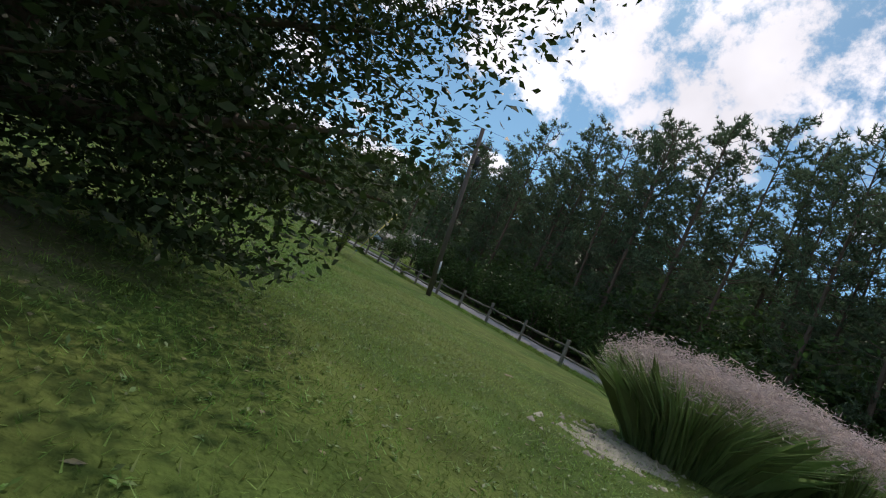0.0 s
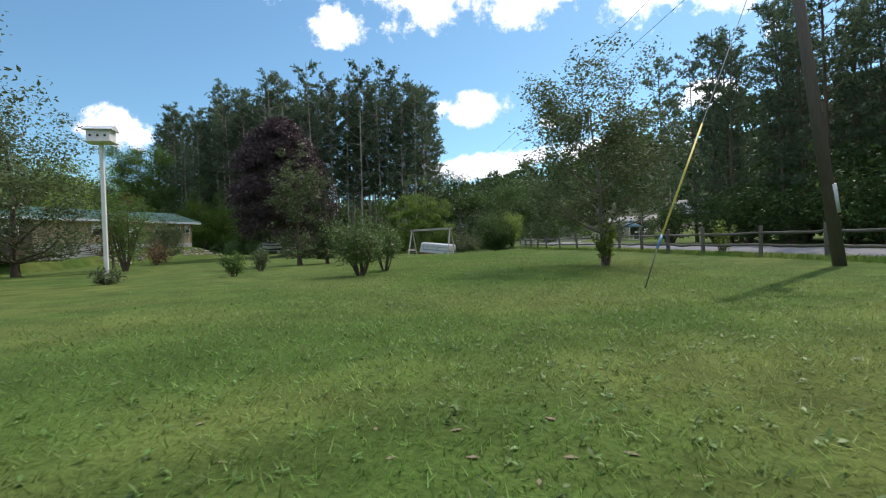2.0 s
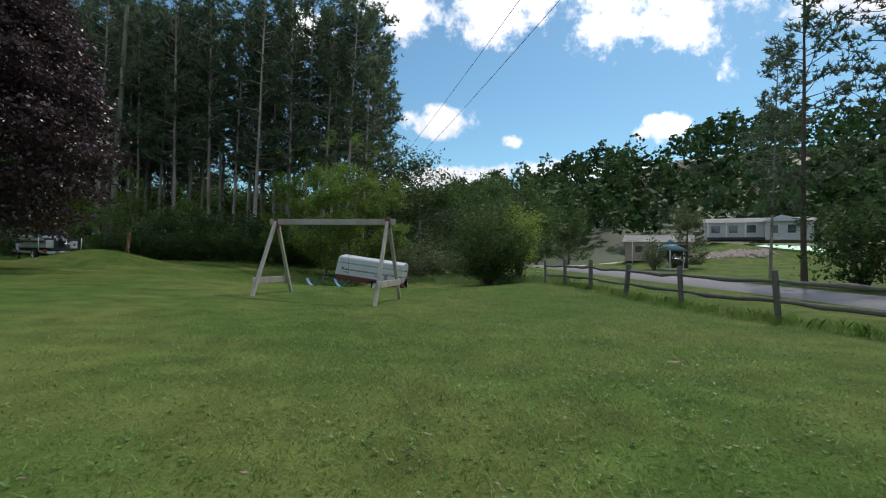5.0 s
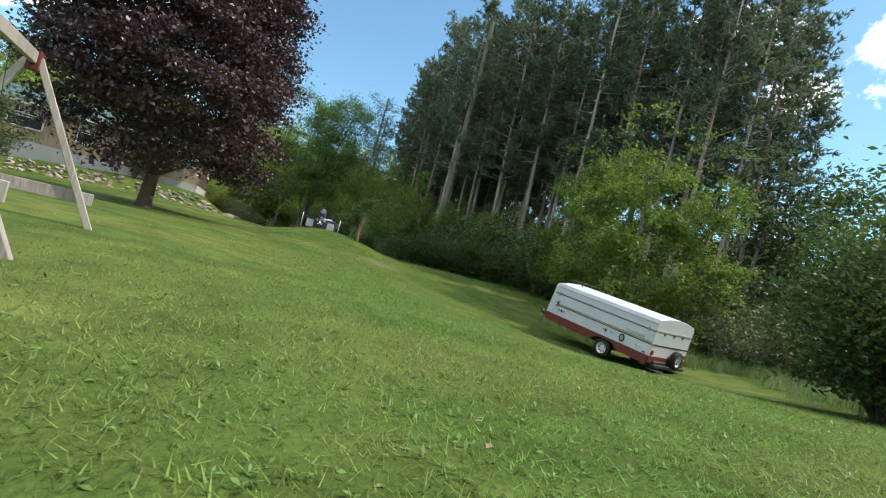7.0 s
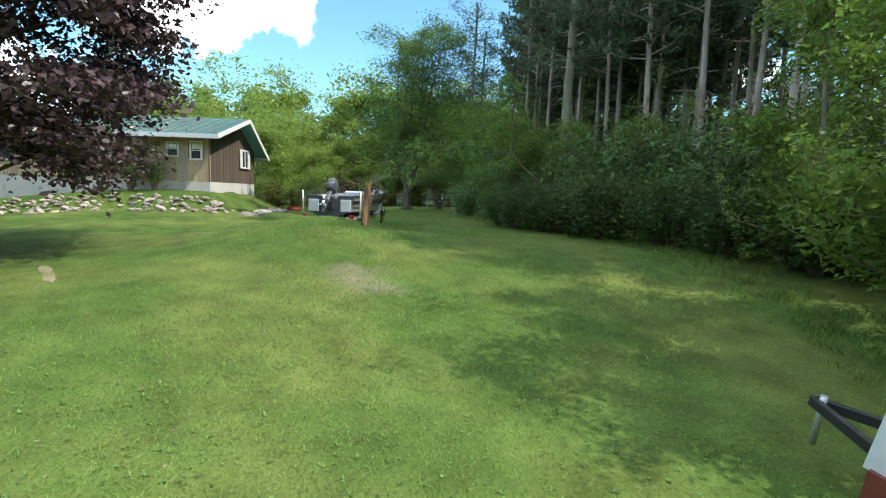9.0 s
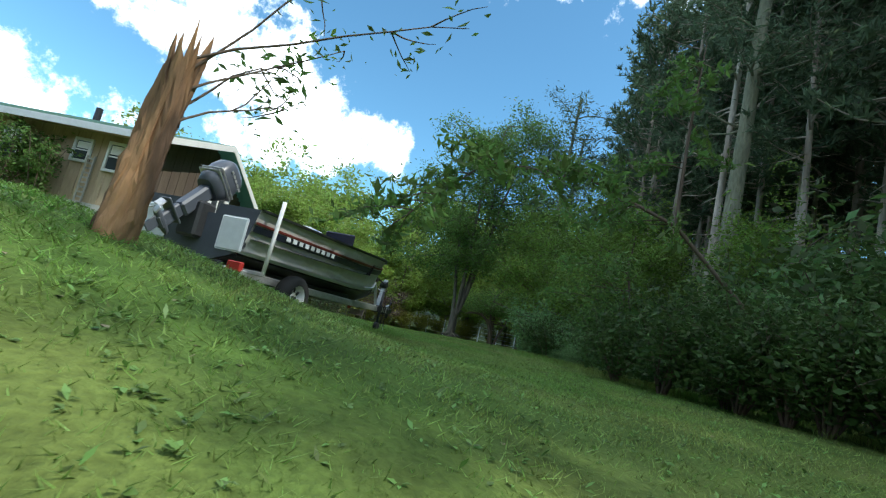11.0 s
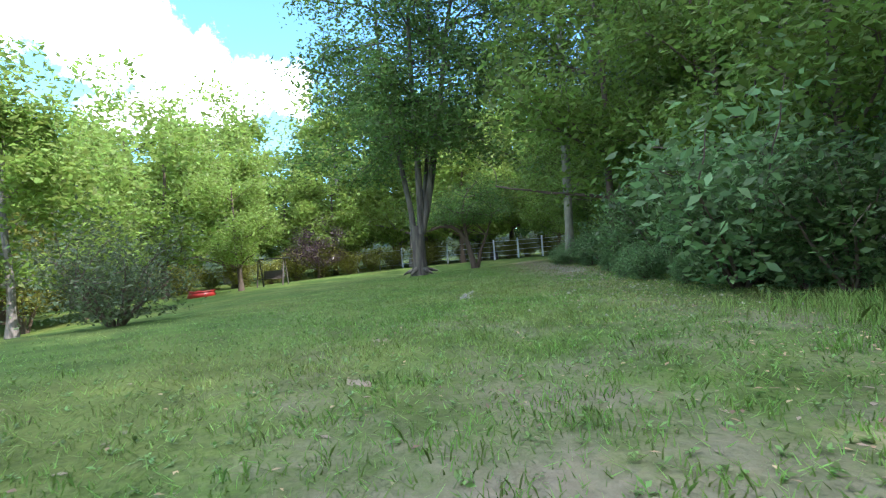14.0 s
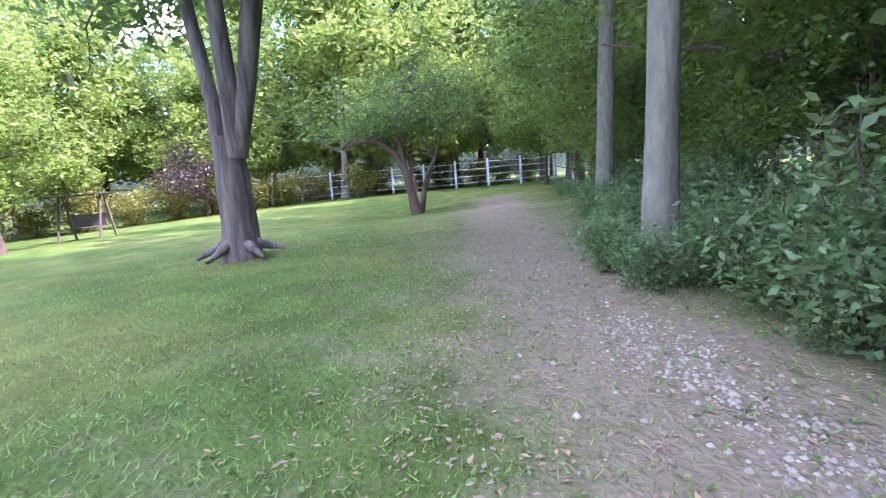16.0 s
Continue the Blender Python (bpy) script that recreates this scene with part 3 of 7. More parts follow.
def make_ground():
    """One sheet to the horizon: fine near the lawn, coarse far off."""
    fine_x, fine_y = np.concatenate([np.arange(-80, -56, 1.0), np.arange(-56, -22, 0.4), np.arange(-22, 24.1, 1.0)]), np.concatenate([np.arange(-24, 56, 1.0), np.arange(56, 80, 0.4), np.arange(80, 92.1, 1.0)])
    far = np.array([0, 4, 10, 20, 40, 80, 160, 320, 700, 1500])
    xs = np.concatenate([-80 - far[:0:-1], fine_x, 25 + far[1:]])
    ys = np.concatenate([-24 - far[:0:-1], fine_y, 93 + far[1:]])
    gx, gy = np.meshgrid(xs, ys)
    z = ground_z(gx, gy)
    # the ground dips a little under the road
    z -= 0.10 * np.exp(-((gx - road_x(gy)) / 3.2) ** 4)
    v = np.stack([gx, gy, z], -1).reshape(-1, 3)
    n, m = len(ys), len(xs)
    i = (np.arange(n - 1)[:, None] * m + np.arange(m - 1)[None]).ravel()
    f = np.stack([i, i + 1, i + m + 1, i + m], 1)
    ob = new("ground", np_mesh("ground", v, f, LAWN, True))
    ob.data.attributes.new("wear", "FLOAT", "POINT").data.foreach_set("value", wear(gx, gy).astype(np.float32).ravel())
    return tagged(ob, "mown green lawn with yellowish patches on gently sloping land", "lawn", kind="structure")


def road_x(y):
    return 16.5 - 0.02 * (np.asarray(y) - 20)


def make_road():
    ys = np.arange(-120, 200.1, 2.0)
    rows = []
    for off in (-2.7, -2.5, 0.0, 2.5, 2.7):
        x = road_x(ys) + off
        z = ground_z(x, ys) + (0.03 if abs(off) < 2.6 else -0.12) + (0.03 if off == 0 else 0)
        rows.append(np.stack([x, ys, z], 1))
    v = np.stack(rows, 1).reshape(-1, 3)
    i = (np.arange(len(ys) - 1)[:, None] * 5 + np.arange(4)[None]).ravel()
    f = np.stack([i, i + 1, i + 6, i + 5], 1)
    return tagged(new("road", np_mesh("road", v, f, ROAD, True)), "grey worn asphalt country road beyond the fence", "road", kind="structure")


def make_grass():
    """Short blades over the stretch of lawn that is seen from near by."""
    rng = np.random.default_rng(5)
    way = np.array([(-3.4, -14.4), (-1, -8), (0, 0), (1, 6), (0.5, 27), (3, 34.5), (5, 38.5), (3, 43.5), (-8.5, 50.5), (-14, 54), (-22, 56), (-31, 61), (-45, 70)], float)
    seg = np.diff(way, axis=0)
    ln = np.linalg.norm(seg, axis=1)
    n = 900000
    k = rng.choice(len(seg), n, p=ln / ln.sum())
    p = way[k] + seg[k] * rng.random((n, 1))
    p = p + rng.standard_normal((n, 2)) * 2.6
    # thinner on worn ground
    thin = rng.random(n) < np.clip(wear(p[:, 0], p[:, 1]) * 1.25 - 0.1, 0, 0.93)
    p, n = p[~thin], int((~thin).sum())
    patch = np.array([noise.noise(Vector((a * 0.35, b * 0.35, 3.0))) for a, b in p[::20]])
    z = ground_z(p[:, 0], p[:, 1])
    h = 0.018 + 0.022 * rng.random(n) + 0.015 * np.repeat(patch, 20)[:n]
    a = rng.random(n) * 2 * np.pi
    w = 0.0035 + 0.003 * rng.random(n)
    lean = rng.standard_normal((n, 2)) * 0.042
    b0 = np.stack([p[:, 0] - np.cos(a) * w, p[:, 1] - np.sin(a) * w, z - 0.01], 1)
    b1 = np.stack([p[:, 0] + np.cos(a) * w, p[:, 1] + np.sin(a) * w, z - 0.01], 1)
    t = np.stack([p[:, 0] + lean[:, 0], p[:, 1] + lean[:, 1], z + h], 1)
    v = np.stack([b0, b1, t], 1)
    ob = new("grass", np_mesh("grass", v, np.arange(3 * n).reshape(-1, 3), BLADE))
    return tagged(ob, "short mown green grass blades with paler tufts", "grass", kind="stuff")


make_ground()
make_road()
make_grass()

# ---- swing set ----


def swing_set():
    t = thing("swing_set", -2.02, 37.73, None, -19.0, "weathered grey timber swing set with two blue swings on lawn", "swing set")
    H = 2.1
    part("beam", box(-1.9, 1.9, -0.035, 0.035, H - 0.07, H + 0.09, 0.01), WEATHERED, t)
    for s in (-1, 1):
        x = 1.70 * s
        for k in (-1, 1):
            part("leg", beam((x + 0.06 * s - 0.06 * k, 1.12 * k, -0.15), (x, 0.045 * k, H + 0.02), 0.088, 0.088), WEATHERED, t)
        part("crossboard", beam((x + 0.08 * s + 0.05, -0.98, 0.465), (x + 0.08 * s - 0.05, 0.98, 0.465), 0.04, 0.17, 0.006), WEATHERED, t)
        part("bracket", box(x - 0.06, x + 0.06, -0.075, 0.075, H - 0.16, H + 0.1, 0.01), MAROON, t, "rusted steel corner bracket")
    for x, sway in ((-0.55, 0.12), (0.35, 0.05)):
        chains = []
        for k in (-1, 1):
            top = Vector((x + 0.24 * k, 0, H - 0.07))
            low = Vector((x + 0.2 * k, sway, 0.52))
            n = 34
            pts = [top.lerp(low, i / n) for i in range(n + 1)]
            chains.append((np.array(pts) + np.array([[0.006 * (i % 2), 0, 0] for i in range(n + 1)]), [0.0045] * (n + 1)))
            cyl((x + 0.24 * k, 0, H - 0.12), (x + 0.24 * k, 0, H - 0.06), 0.012, DARK, t, "hook")
            part("chain", tubes_mesh("chain", chains[-1:], DARK, 5), DARK, t)
        b = bmesh.new()
        n, rows = 10, []
        for i in range(n + 1):
            u = i / n * 2 - 1
            zz = 0.32 + 0.2 * abs(u) ** 2.2
            rows.append([b.verts.new((x + 0.2 * u, sway + w, zz + o)) for w, o in ((-0.07, 0), (0.07, 0), (0.07, 0.012), (-0.07, 0.012))])
        for i in range(n):
            for j in range(4):
                b.faces.new((rows[i][j], rows[i][(j + 1) % 4], rows[i + 1][(j + 1) % 4], rows[i + 1][j]))
        part("swing_seat", b, BLUE, t, "curved blue plastic belt seat")
    return t


swing_set()

# ---- split-rail fence ----


def fence_x(y):
    return float(np.interp(y, (-22, 0, 13, 15.4, 18, 24, 28, 32, 36.4, 39.2, 47.8), (10.6, 10.75, 10.55, 9.9, 9.7, 9.5, 8.9, 8.1, 7.4, 7.15, 7.0)))


def fence():
    rng = np.random.default_rng(11)
    f = thing("split_rail_fence", fence_x(20), 20, None, 0, "weathered grey split-rail wooden fence with leaning posts beside the lawn", "fence")
    o = f.matrix_world.translation
    posts = []
    y = -20.6
    while y < 48.2:
        posts.append((fence_x(y), y))
        y += 2.85
    tops = []
    for i, (x, y) in enumerate(posts):
        z = gz(x, y)
        lx, ly = rng.standard_normal(2) * 0.05
        h = 1.05 + 0.1 * rng.random()
        w = 0.065 if i != 20 else 0.1
        pts = [(x - o.x, y - o.y, z - 0.2 - o.z), (x + lx * 0.5 - o.x, y + ly * 0.5 - o.y, z + h * 0.5 - o.z), (x + lx - o.x, y + ly - o.y, z + h - o.z)]
        b = beam(pts[0], pts[2], 0.15, 0.11, 0.02, None, 0.2 * rng.standard_normal())
        part("post", b, GREYWOOD, f)
        tops.append((x + lx * 0.6, y + ly * 0.6, z))
    for (x0, y0, z0), (x1, y1, z1) in zip(tops, tops[1:]):
        for hh in (0.42, 0.85):
            n = 6
            pts, rad = [], []
            for k in range(n + 1):
                u = k / n
                pts.append((x0 + (x1 - x0) * u - o.x + 0.012 * rng.standard_normal(), y0 - 0.08 + (y1 - y0 + 0.16) * u - o.y, z0 + (z1 - z0) * u + hh - o.z - 0.03 * math.sin(math.pi * u) + 0.01 * rng.standard_normal()))
                rad.append(0.055 * (0.75 + 0.25 * math.sin(math.pi * u)) * (1 + 0.1 * rng.standard_normal()))
            part("rail", tubes_mesh("rail", [(pts, rad)], GREYWOOD, 6, 0.25, int(hh * 100)), GREYWOOD, f)
    return f


fence()

# ---- utility pole with its guy and wires ----
POLE_TOP = (7.0, 7.0, 9.7)


def utility_pole():
    x, y = 8.5, 7.6
    z = gz(x, y)
    t = thing("utility_pole", x, y, z, 0, "leaning dark wooden utility pole with transformer and pale guard", "utility pole")
    top = Vector(POLE_TOP) - Vector((x, y, z))
    cyl((0, 0, -0.3), top, 0.14, POLEWOOD, t, "shaft", sides=16, r2=0.105)
    d = top.normalized()
    cyl(d * 1.25, d * 1.92, 0.148, OFFWHITE, t, "guard", "pale sheet-metal guard", sides=16)
    q = d * 7.3
    cyl(q + Vector((0.22, -0.05, -0.35)), q + Vector((0.22, -0.05, 0.35)), 0.13, DARK, t, "transformer", "grey transformer can", sides=14)
    arm = part("crossarm", beam(d * 8.2 + Vector((-0.1, 0, 0)), d * 8.2 + Vector((0.75, -0.2, 0.05)), 0.09, 0.11), POLEWOOD, t)
    for u in (0.35, 0.7):
        cyl(d * 8.2 + Vector((u, -0.25 * u, 0.08)), d * 8.2 + Vector((u, -0.25 * u, 0.26)), 0.035, STEEL, arm, "insulator", sides=10)
    return t


def wire(name, a, b, sag, r, label, mat=DARK):
    a, b = Vector(a), Vector(b)
    n = 24
    pts = [a.lerp(b, i / n) - Vector((0, 0, sag * 4 * (i / n) * (1 - i / n))) for i in range(n + 1)]
    ob = new(name, tubes_mesh(name, [(np.array(pts) - np.array(a), [r] * (n + 1))], mat, 5))
    ob.location = a
    return tagged(ob, label, "wire")


utility_pole()
wire("service_wire", POLE_TOP, (-36, 11, 9.0), 0.5, 0.011, "black service cable running from the utility pole")
wire("power_line", POLE_TOP, (-3.4, 76, 9.5), 1.0, 0.008, "thin overhead power line above the lawn")
wire("power_line", Vector(POLE_TOP) + Vector((0.5, -0.1, -0.6)), (-2.9, 76, 9.0), 1.0, 0.008, "thin overhead power line above the lawn")
wire("power_line", POLE_TOP, (30, -14, 10.0), 0.6, 0.008, "thin overhead power line crossing the road")


def guy_wire():
    a = Vector((2.2, 3.3, gz(2.2, 3.3)))
    b = Vector(POLE_TOP) - Vector((0, 0, 0.9))
    t = thing("guy_wire", a.x, a.y, a.z, 0, "steel guy wire anchored in the lawn with a yellow plastic guard", "guy wire")
    d = (b - a).normalized()
    cyl((0, 0, -0.1), d * 0.8, 0.008, DARK, t, "anchor_rod", sides=8)
    cyl(d * 0.75, d * 1.0, 0.02, BLUE, t, "clamp", "blue-grey cable clamp", sides=8)
    cyl(d * 0.95, d * 3.4, 0.018, YELLOW, t, "guard", "yellow plastic guy guard", sides=10)
    cyl(d * 3.3, b - a, 0.008, STEEL, t, "strand", sides=6)
    return t


guy_wire()


def far_pole(x, y, h):
    t = thing("utility_pole", x, y, None, 0, "distant thin wooden utility pole among trees", "utility pole")
    cyl((0, 0, -0.2), (0, 0, h), 0.13, POLEWOOD, t, "shaft", r2=0.1)
    part("crossarm", box(-0.9, 0.9, -0.05, 0.05, h - 0.6, h - 0.48, 0.01), POLEWOOD, t)


far_pole(-3.2, 76, 10.0)

# ---- bird house on its post ----


def bird_house():
    t = thing("bird_house", -10.5, 10.15, None, 12, "white multi-room bird house on a tall white post among weeds", "bird house")
    H = 4.1
    part("post", box(-0.05, 0.05, -0.05, 0.05, -0.2, H, 0.006), WHITE, t)
    body = part("body", box(-0.3, 0.3, -0.22, 0.22, H, H + 0.32, 0.008), WHITE, t)
    b = bmesh.new()
    pts = [(-0.38, -0.3, 0), (0.38, -0.3, 0), (0.38, 0.3, 0), (-0.38, 0.3, 0), (-0.38, 0, 0.16), (0.38, 0, 0.16)]
    vs = [b.verts.new((px, py, pz + H + 0.32)) for px, py, pz in pts]
    for f in ((0, 1, 5, 4), (2, 3, 4, 5), (0, 4, 3), (1, 2, 5), (3, 2, 1, 0)):
        b.faces.new([vs[i] for i in f])
    part("roof", b, OFFWHITE, t)
    part("floor_board", box(-0.36, 0.36, -0.28, 0.28, H - 0.03, H, 0.004), WHITE, t)
    for i in range(3):
        cyl((-0.19 + 0.19 * i, -0.235, H + 0.15), (-0.19 + 0.19 * i, -0.2, H + 0.15), 0.035, DARK, body, "entrance_hole", sides=12)
    return t


bird_house()

# ---- folding camper ----


def wheel_parts(t, at, r, w, axis, rim_mat=WHITE):
    """A tyre with its rim and hub, lying on the given axis."""
    q = Vector(axis).to_track_quat("Z", "Y").to_matrix().to_4x4()
    m = Matrix.Translation(at) @ q
    b = bmesh.new()
    prof = [(r * 0.62, -w * 0.5), (r * 0.9, -w * 0.5), (r, -w * 0.3), (r, w * 0.3), (r * 0.9, w * 0.5), (r * 0.62, w * 0.5)]
    n = 28
    rings = [[b.verts.new((p * math.cos(2 * math.pi * i / n), p * math.sin(2 * math.pi * i / n), h)) for p, h in prof] for i in range(n)]
    for i in range(n):
        for j in range(len(prof) - 1):
            f = b.faces.new((rings[i][j], rings[(i + 1) % n][j], rings[(i + 1) % n][j + 1], rings[i][j + 1]))
            f.smooth = True
    bmesh.ops.transform(b, matrix=m, verts=b.verts)
    wheel = part("wheel", b, BLACK, t, "black rubber tyre")
    b = bmesh.new()
    prof = [(0.001, w * 0.12), (r * 0.2, w * 0.14), (r * 0.24, w * 0.06), (r * 0.45, w * 0.02), (r * 0.56, w * 0.38), (r * 0.64, w * 0.44), (r * 0.64, -w * 0.4)]
    rings = [[b.verts.new((p * math.cos(2 * math.pi * i / n), p * math.sin(2 * math.pi * i / n), h)) for p, h in prof] for i in range(n)]
    for i in range(n):
        for j in range(len(prof) - 1):
            b.faces.new((rings[i][j], rings[(i + 1) % n][j], rings[(i + 1) % n][j + 1], rings[i][j + 1]))
    bmesh.ops.transform(b, matrix=m, verts=b.verts)
    part("rim", b, rim_mat, wheel, "white steel spoke rim")
    for k in range(8):
        a = 2 * math.pi * k / 8
        bb = box(r * 0.3, r * 0.52, -r * 0.045, r * 0.045, w * 0.1, w * 0.16, 0, None, m @ Matrix.Rotation(a, 4, "Z"))
        part("vent_slot", bb, DARK, wheel)
    return wheel


def camper():
    t = thing("folding_camper", -1.85, 53.0, 0.52, -8.0, "closed white folding camper with maroon lower band on grass", "camper")
    t.matrix_world = t.matrix_world @ Matrix.Rotation(radians(7.0), 4, "Y")
    Lh, Wh = 1.82, 1.05
    # local: x along the long side, y across; the long side at -y faces the lawn
    b = bmesh.new()
    sec = [(-Wh, 0.53), (-Wh, 1.22), (-Wh + 0.04, 1.30), (-Wh * 0.5, 1.36), (0, 1.39), (Wh * 0.5, 1.36), (Wh - 0.04, 1.30), (Wh, 1.22), (Wh, 0.53)]
    ends = []
    for x, inset in ((-Lh - 0.08, 0.05), (-Lh + 0.05, 0.0), (0, 0), (Lh - 0.03, 0.0), (Lh, 0.02)):
        ends.append([b.verts.new((x - (0.12 * (1.3 - z) if x < -Lh else 0), y * (1 - inset), z - inset * 0.4)) for y, z in sec])
    for e0, e1 in zip(ends, ends[1:]):
        for j in range(len(sec)):
            b.faces.new((e0[j], e0[(j + 1) % len(sec)], e1[(j + 1) % len(sec)], e1[j]))
    b.faces.new(ends[0])
    b.faces.new(ends[-1][::-1])
    body = part("body", b, OFFWHITE, t, "white aluminium side panels")
    # roof seam, roof edge and twin stripes, a little proud of the side
    for k in (-1, 1):
        y0, y1 = (-Wh - 0.012, -Wh + 0.002) if k < 0 else (Wh - 0.002, Wh + 0.012)
        part("roof_seam", box(-Lh, Lh, y0, y1, 1.055, 1.09, 0.004), STEEL, body, "grey rubber roof seam")
        part("seam_gap", box(-Lh, Lh, y0 + 0.008, y1 - 0.008, 1.042, 1.055), DARK, body)
        part("roof_edge", box(-Lh, Lh, y0 + 0.004, y1 - 0.004, 1.205, 1.225, 0.003), STEEL, body)
        part("stripe", box(-Lh + 0.30, Lh, y0 + 0.006, y1 - 0.006, 0.765, 0.787), DARK, body)
        part("stripe", box(-Lh + 0.36, Lh, y0 + 0.006, y1 - 0.006, 0.80, 0.822), TANSTRIPE, body)
        # star at the head of the stripes
        for q in range(3):
            m = Matrix.Translation((-Lh + 0.24, 0, 0.81)) @ Matrix.Rotation(radians(60 * q + 15), 4, "Y")
            part("star_arm", box(-0.10, 0.10, y0 + 0.006, y1 - 0.006, -0.011, 0.011, 0.0, None, m), DARK, body)
    part("roof_seam", box(Lh - 0.002, Lh + 0.012, -Wh, Wh, 1.055, 1.09, 0.004), STEEL, body, "grey rubber roof seam")
    part("stripe", box(Lh, Lh + 0.012, -Wh + 0.05, Wh - 0.05, 0.765, 0.787), DARK, body)
    # maroon band with the wheel arch cut out
    wx = 0.40
    for k in (-1, 1):
        b = bmesh.new()
        y = k * (Wh - 0.01)
        low, up = [], []
        n = 40
        for i in range(n + 1):
            x = -Lh - 0.1 + (2 * Lh + 0.1) * i / n
            d = abs(x - wx)
            zz = 0.36 + (0.09 * math.sqrt(max(0, 1 - (d / 0.40) ** 2)) + 0.04 if d < 0.40 else 0.0)
            low.append((b.verts.new((x, y, zz)), b.verts.new((x, y + 0.04 * k, zz))))
            up.append((b.verts.new((x, y, 0.54)), b.verts.new((x, y + 0.04 * k, 0.54))))
        for i in range(n):
            for s in (0, 1):
                b.faces.new((low[i][s], low[i + 1][s], up[i + 1][s], up[i][s]))
            b.faces.new((low[i][0], low[i][1], low[i + 1][1], low[i + 1][0]))
            b.faces.new((up[i][0], up[i + 1][0], up[i + 1][1], up[i][1]))
        part("skirt", b, MAROON, t, "faded maroon lower band")
    part("end_skirt", box(Lh - 0.01, Lh + 0.02, -Wh, Wh, 0.40, 0.54, 0.005), MAROON, t)
    part("chassis", box(-Lh - 0.05, Lh + 0.08, -0.8, 0.8, 0.34, 0.5, 0.02), DARK, t)
    for k in (-1, 1):
        wheel_parts(t, (wx, k * (Wh - 0.07), 0.27), 0.27, 0.18, (0, k, 0))
    part("axle", box(wx - 0.04, wx + 0.04, -Wh + 0.1, Wh - 0.1, 0.25, 0.33, 0.01), DARK, t)
    wheel_parts(t, (Lh + 0.12, 0.28, 0.62), 0.27, 0.16, (1, 0, 0))
    part("bumper", box(Lh + 0.02, Lh + 0.16, -0.85, 0.85, 0.33, 0.42, 0.01), DARK, t)
    for k in (-1, 1):
        part("tail_light", box(Lh + 0.0, Lh + 0.03, k * 0.92 - 0.06, k * 0.92 + 0.06, 0.57, 0.66, 0.005), RED, t, "red tail light")
        part("side_light", box(Lh - 0.2, Lh - 0.12, k * (Wh + 0.01) - 0.012, k * (Wh + 0.01) + 0.012, 0.56, 0.59, 0.003), RED, body, "red side marker light")
    part("step", box(Lh - 0.02, Lh + 0.3, -0.95, -0.55, 0.26, 0.29, 0.006), DARK, t, "dark folding step")
    part("step_bracket", box(Lh - 0.02, Lh + 0.02, -0.78, -0.72, 0.28, 0.42, 0.004), DARK, t)
    for x, r0 in ((-1.47, 0.03), (-1.36, 0.045), (-1.26, 0.03), (0.36, 0.05), (0.56, 0.022), (0.28, 0.02)):
        ring = cyl((x, -Wh - 0.018, 0.68), (x, -Wh, 0.68), r0, STEEL, body, "hatch_latch", sides=14)
        cyl((x, -Wh - 0.024, 0.68), (x, -Wh - 0.018, 0.68), r0 * 0.6, DARK, ring, "latch_core", sides=12)
    filler = cyl((0.92, -Wh - 0.025, 0.665), (0.92, -Wh, 0.665), 0.085, DARK, body, "water_filler", "grey round filler cap", sides=18)
    cyl((0.92, -Wh - 0.032, 0.665), (0.92, -Wh - 0.025, 0.665), 0.05, STEEL, filler, "filler_lid", sides=16)
    for x in (-0.2, 0.16):
        part("plate", box(x, x + 0.07, -Wh - 0.008, -Wh, 0.70, 0.715), STEEL, body)
    for x in (1.36, 1.5):
        part("socket", box(x, x + 0.07, -Wh - 0.016, -Wh, 0.62, 0.655, 0.003), STEEL, body)
    for x in (-1.62, 1.6):
        part("roof_clamp", box(x - 0.025, x + 0.025, -Wh - 0.03, -Wh, 1.01, 1.12, 0.006), STEEL, body)
    for k in (-0.55, 0.0, 0.5):
        part("end_clip", box(Lh, Lh + 0.02, k - 0.03, k + 0.03, 1.0, 1.05, 0.004), DARK, body)
    rack = part("roof_rack", box(-1.85, -1.35, -0.45, -0.41, 1.42, 1.45, 0.005), DARK, t, "dark folded roof rack")
    for x in (-1.84, -1.38):
        part("rack_post", box(x, x + 0.025, -0.45, -0.42, 1.33, 1.47, 0.003), DARK, rack)
        part("rack_bar", box(x, x + 0.025, -0.45, 0.45, 1.44, 1.465, 0.003), DARK, rack)
    for i in range(8):
        slant = Matrix.Translation((1.0 + 0.075 * i, 0, 0.865)) @ Matrix.Rotation(radians(16), 4, "Y")
        part("letter_bar", box(-0.026, 0.026, -Wh - 0.006, -Wh, -0.032, 0.032, 0.0, None, slant), STEEL, body)
    part("drawbar", beam((-Lh - 0.1, 0.5, 0.42), (-Lh - 1.2, 0.0, 0.4), 0.06, 0.1), DARK, t)
    part("drawbar", beam((-Lh - 0.1, -0.5, 0.42), (-Lh - 1.2, 0.0, 0.4), 0.06, 0.1), DARK, t)
    cyl((-Lh - 1.1, 0, 0.0), (-Lh - 1.1, 0, 0.5), 0.03, STEEL, t, "jack_post")
    # the box stands tall above its wheels
    lift = Matrix.Translation((0, 0, 0.38)) @ Matrix.Diagonal((1, 1, 1.34, 1)) @ Matrix.Translation((0, 0, -0.36))
    for ob in t.children_recursive:
        if ob.name.split(".")[0] in ("body", "roof_seam", "seam_gap", "roof_edge", "star_arm", "plate", "socket", "latch_core", "filler_lid", "side_light", "stripe", "skirt", "end_skirt", "tail_light", "hatch_latch", "water_filler", "roof_clamp", "end_clip", "letter_bar", "roof_rack", "rack_post", "rack_bar"):
            ob.data.transform(lift)
    return t


camper()

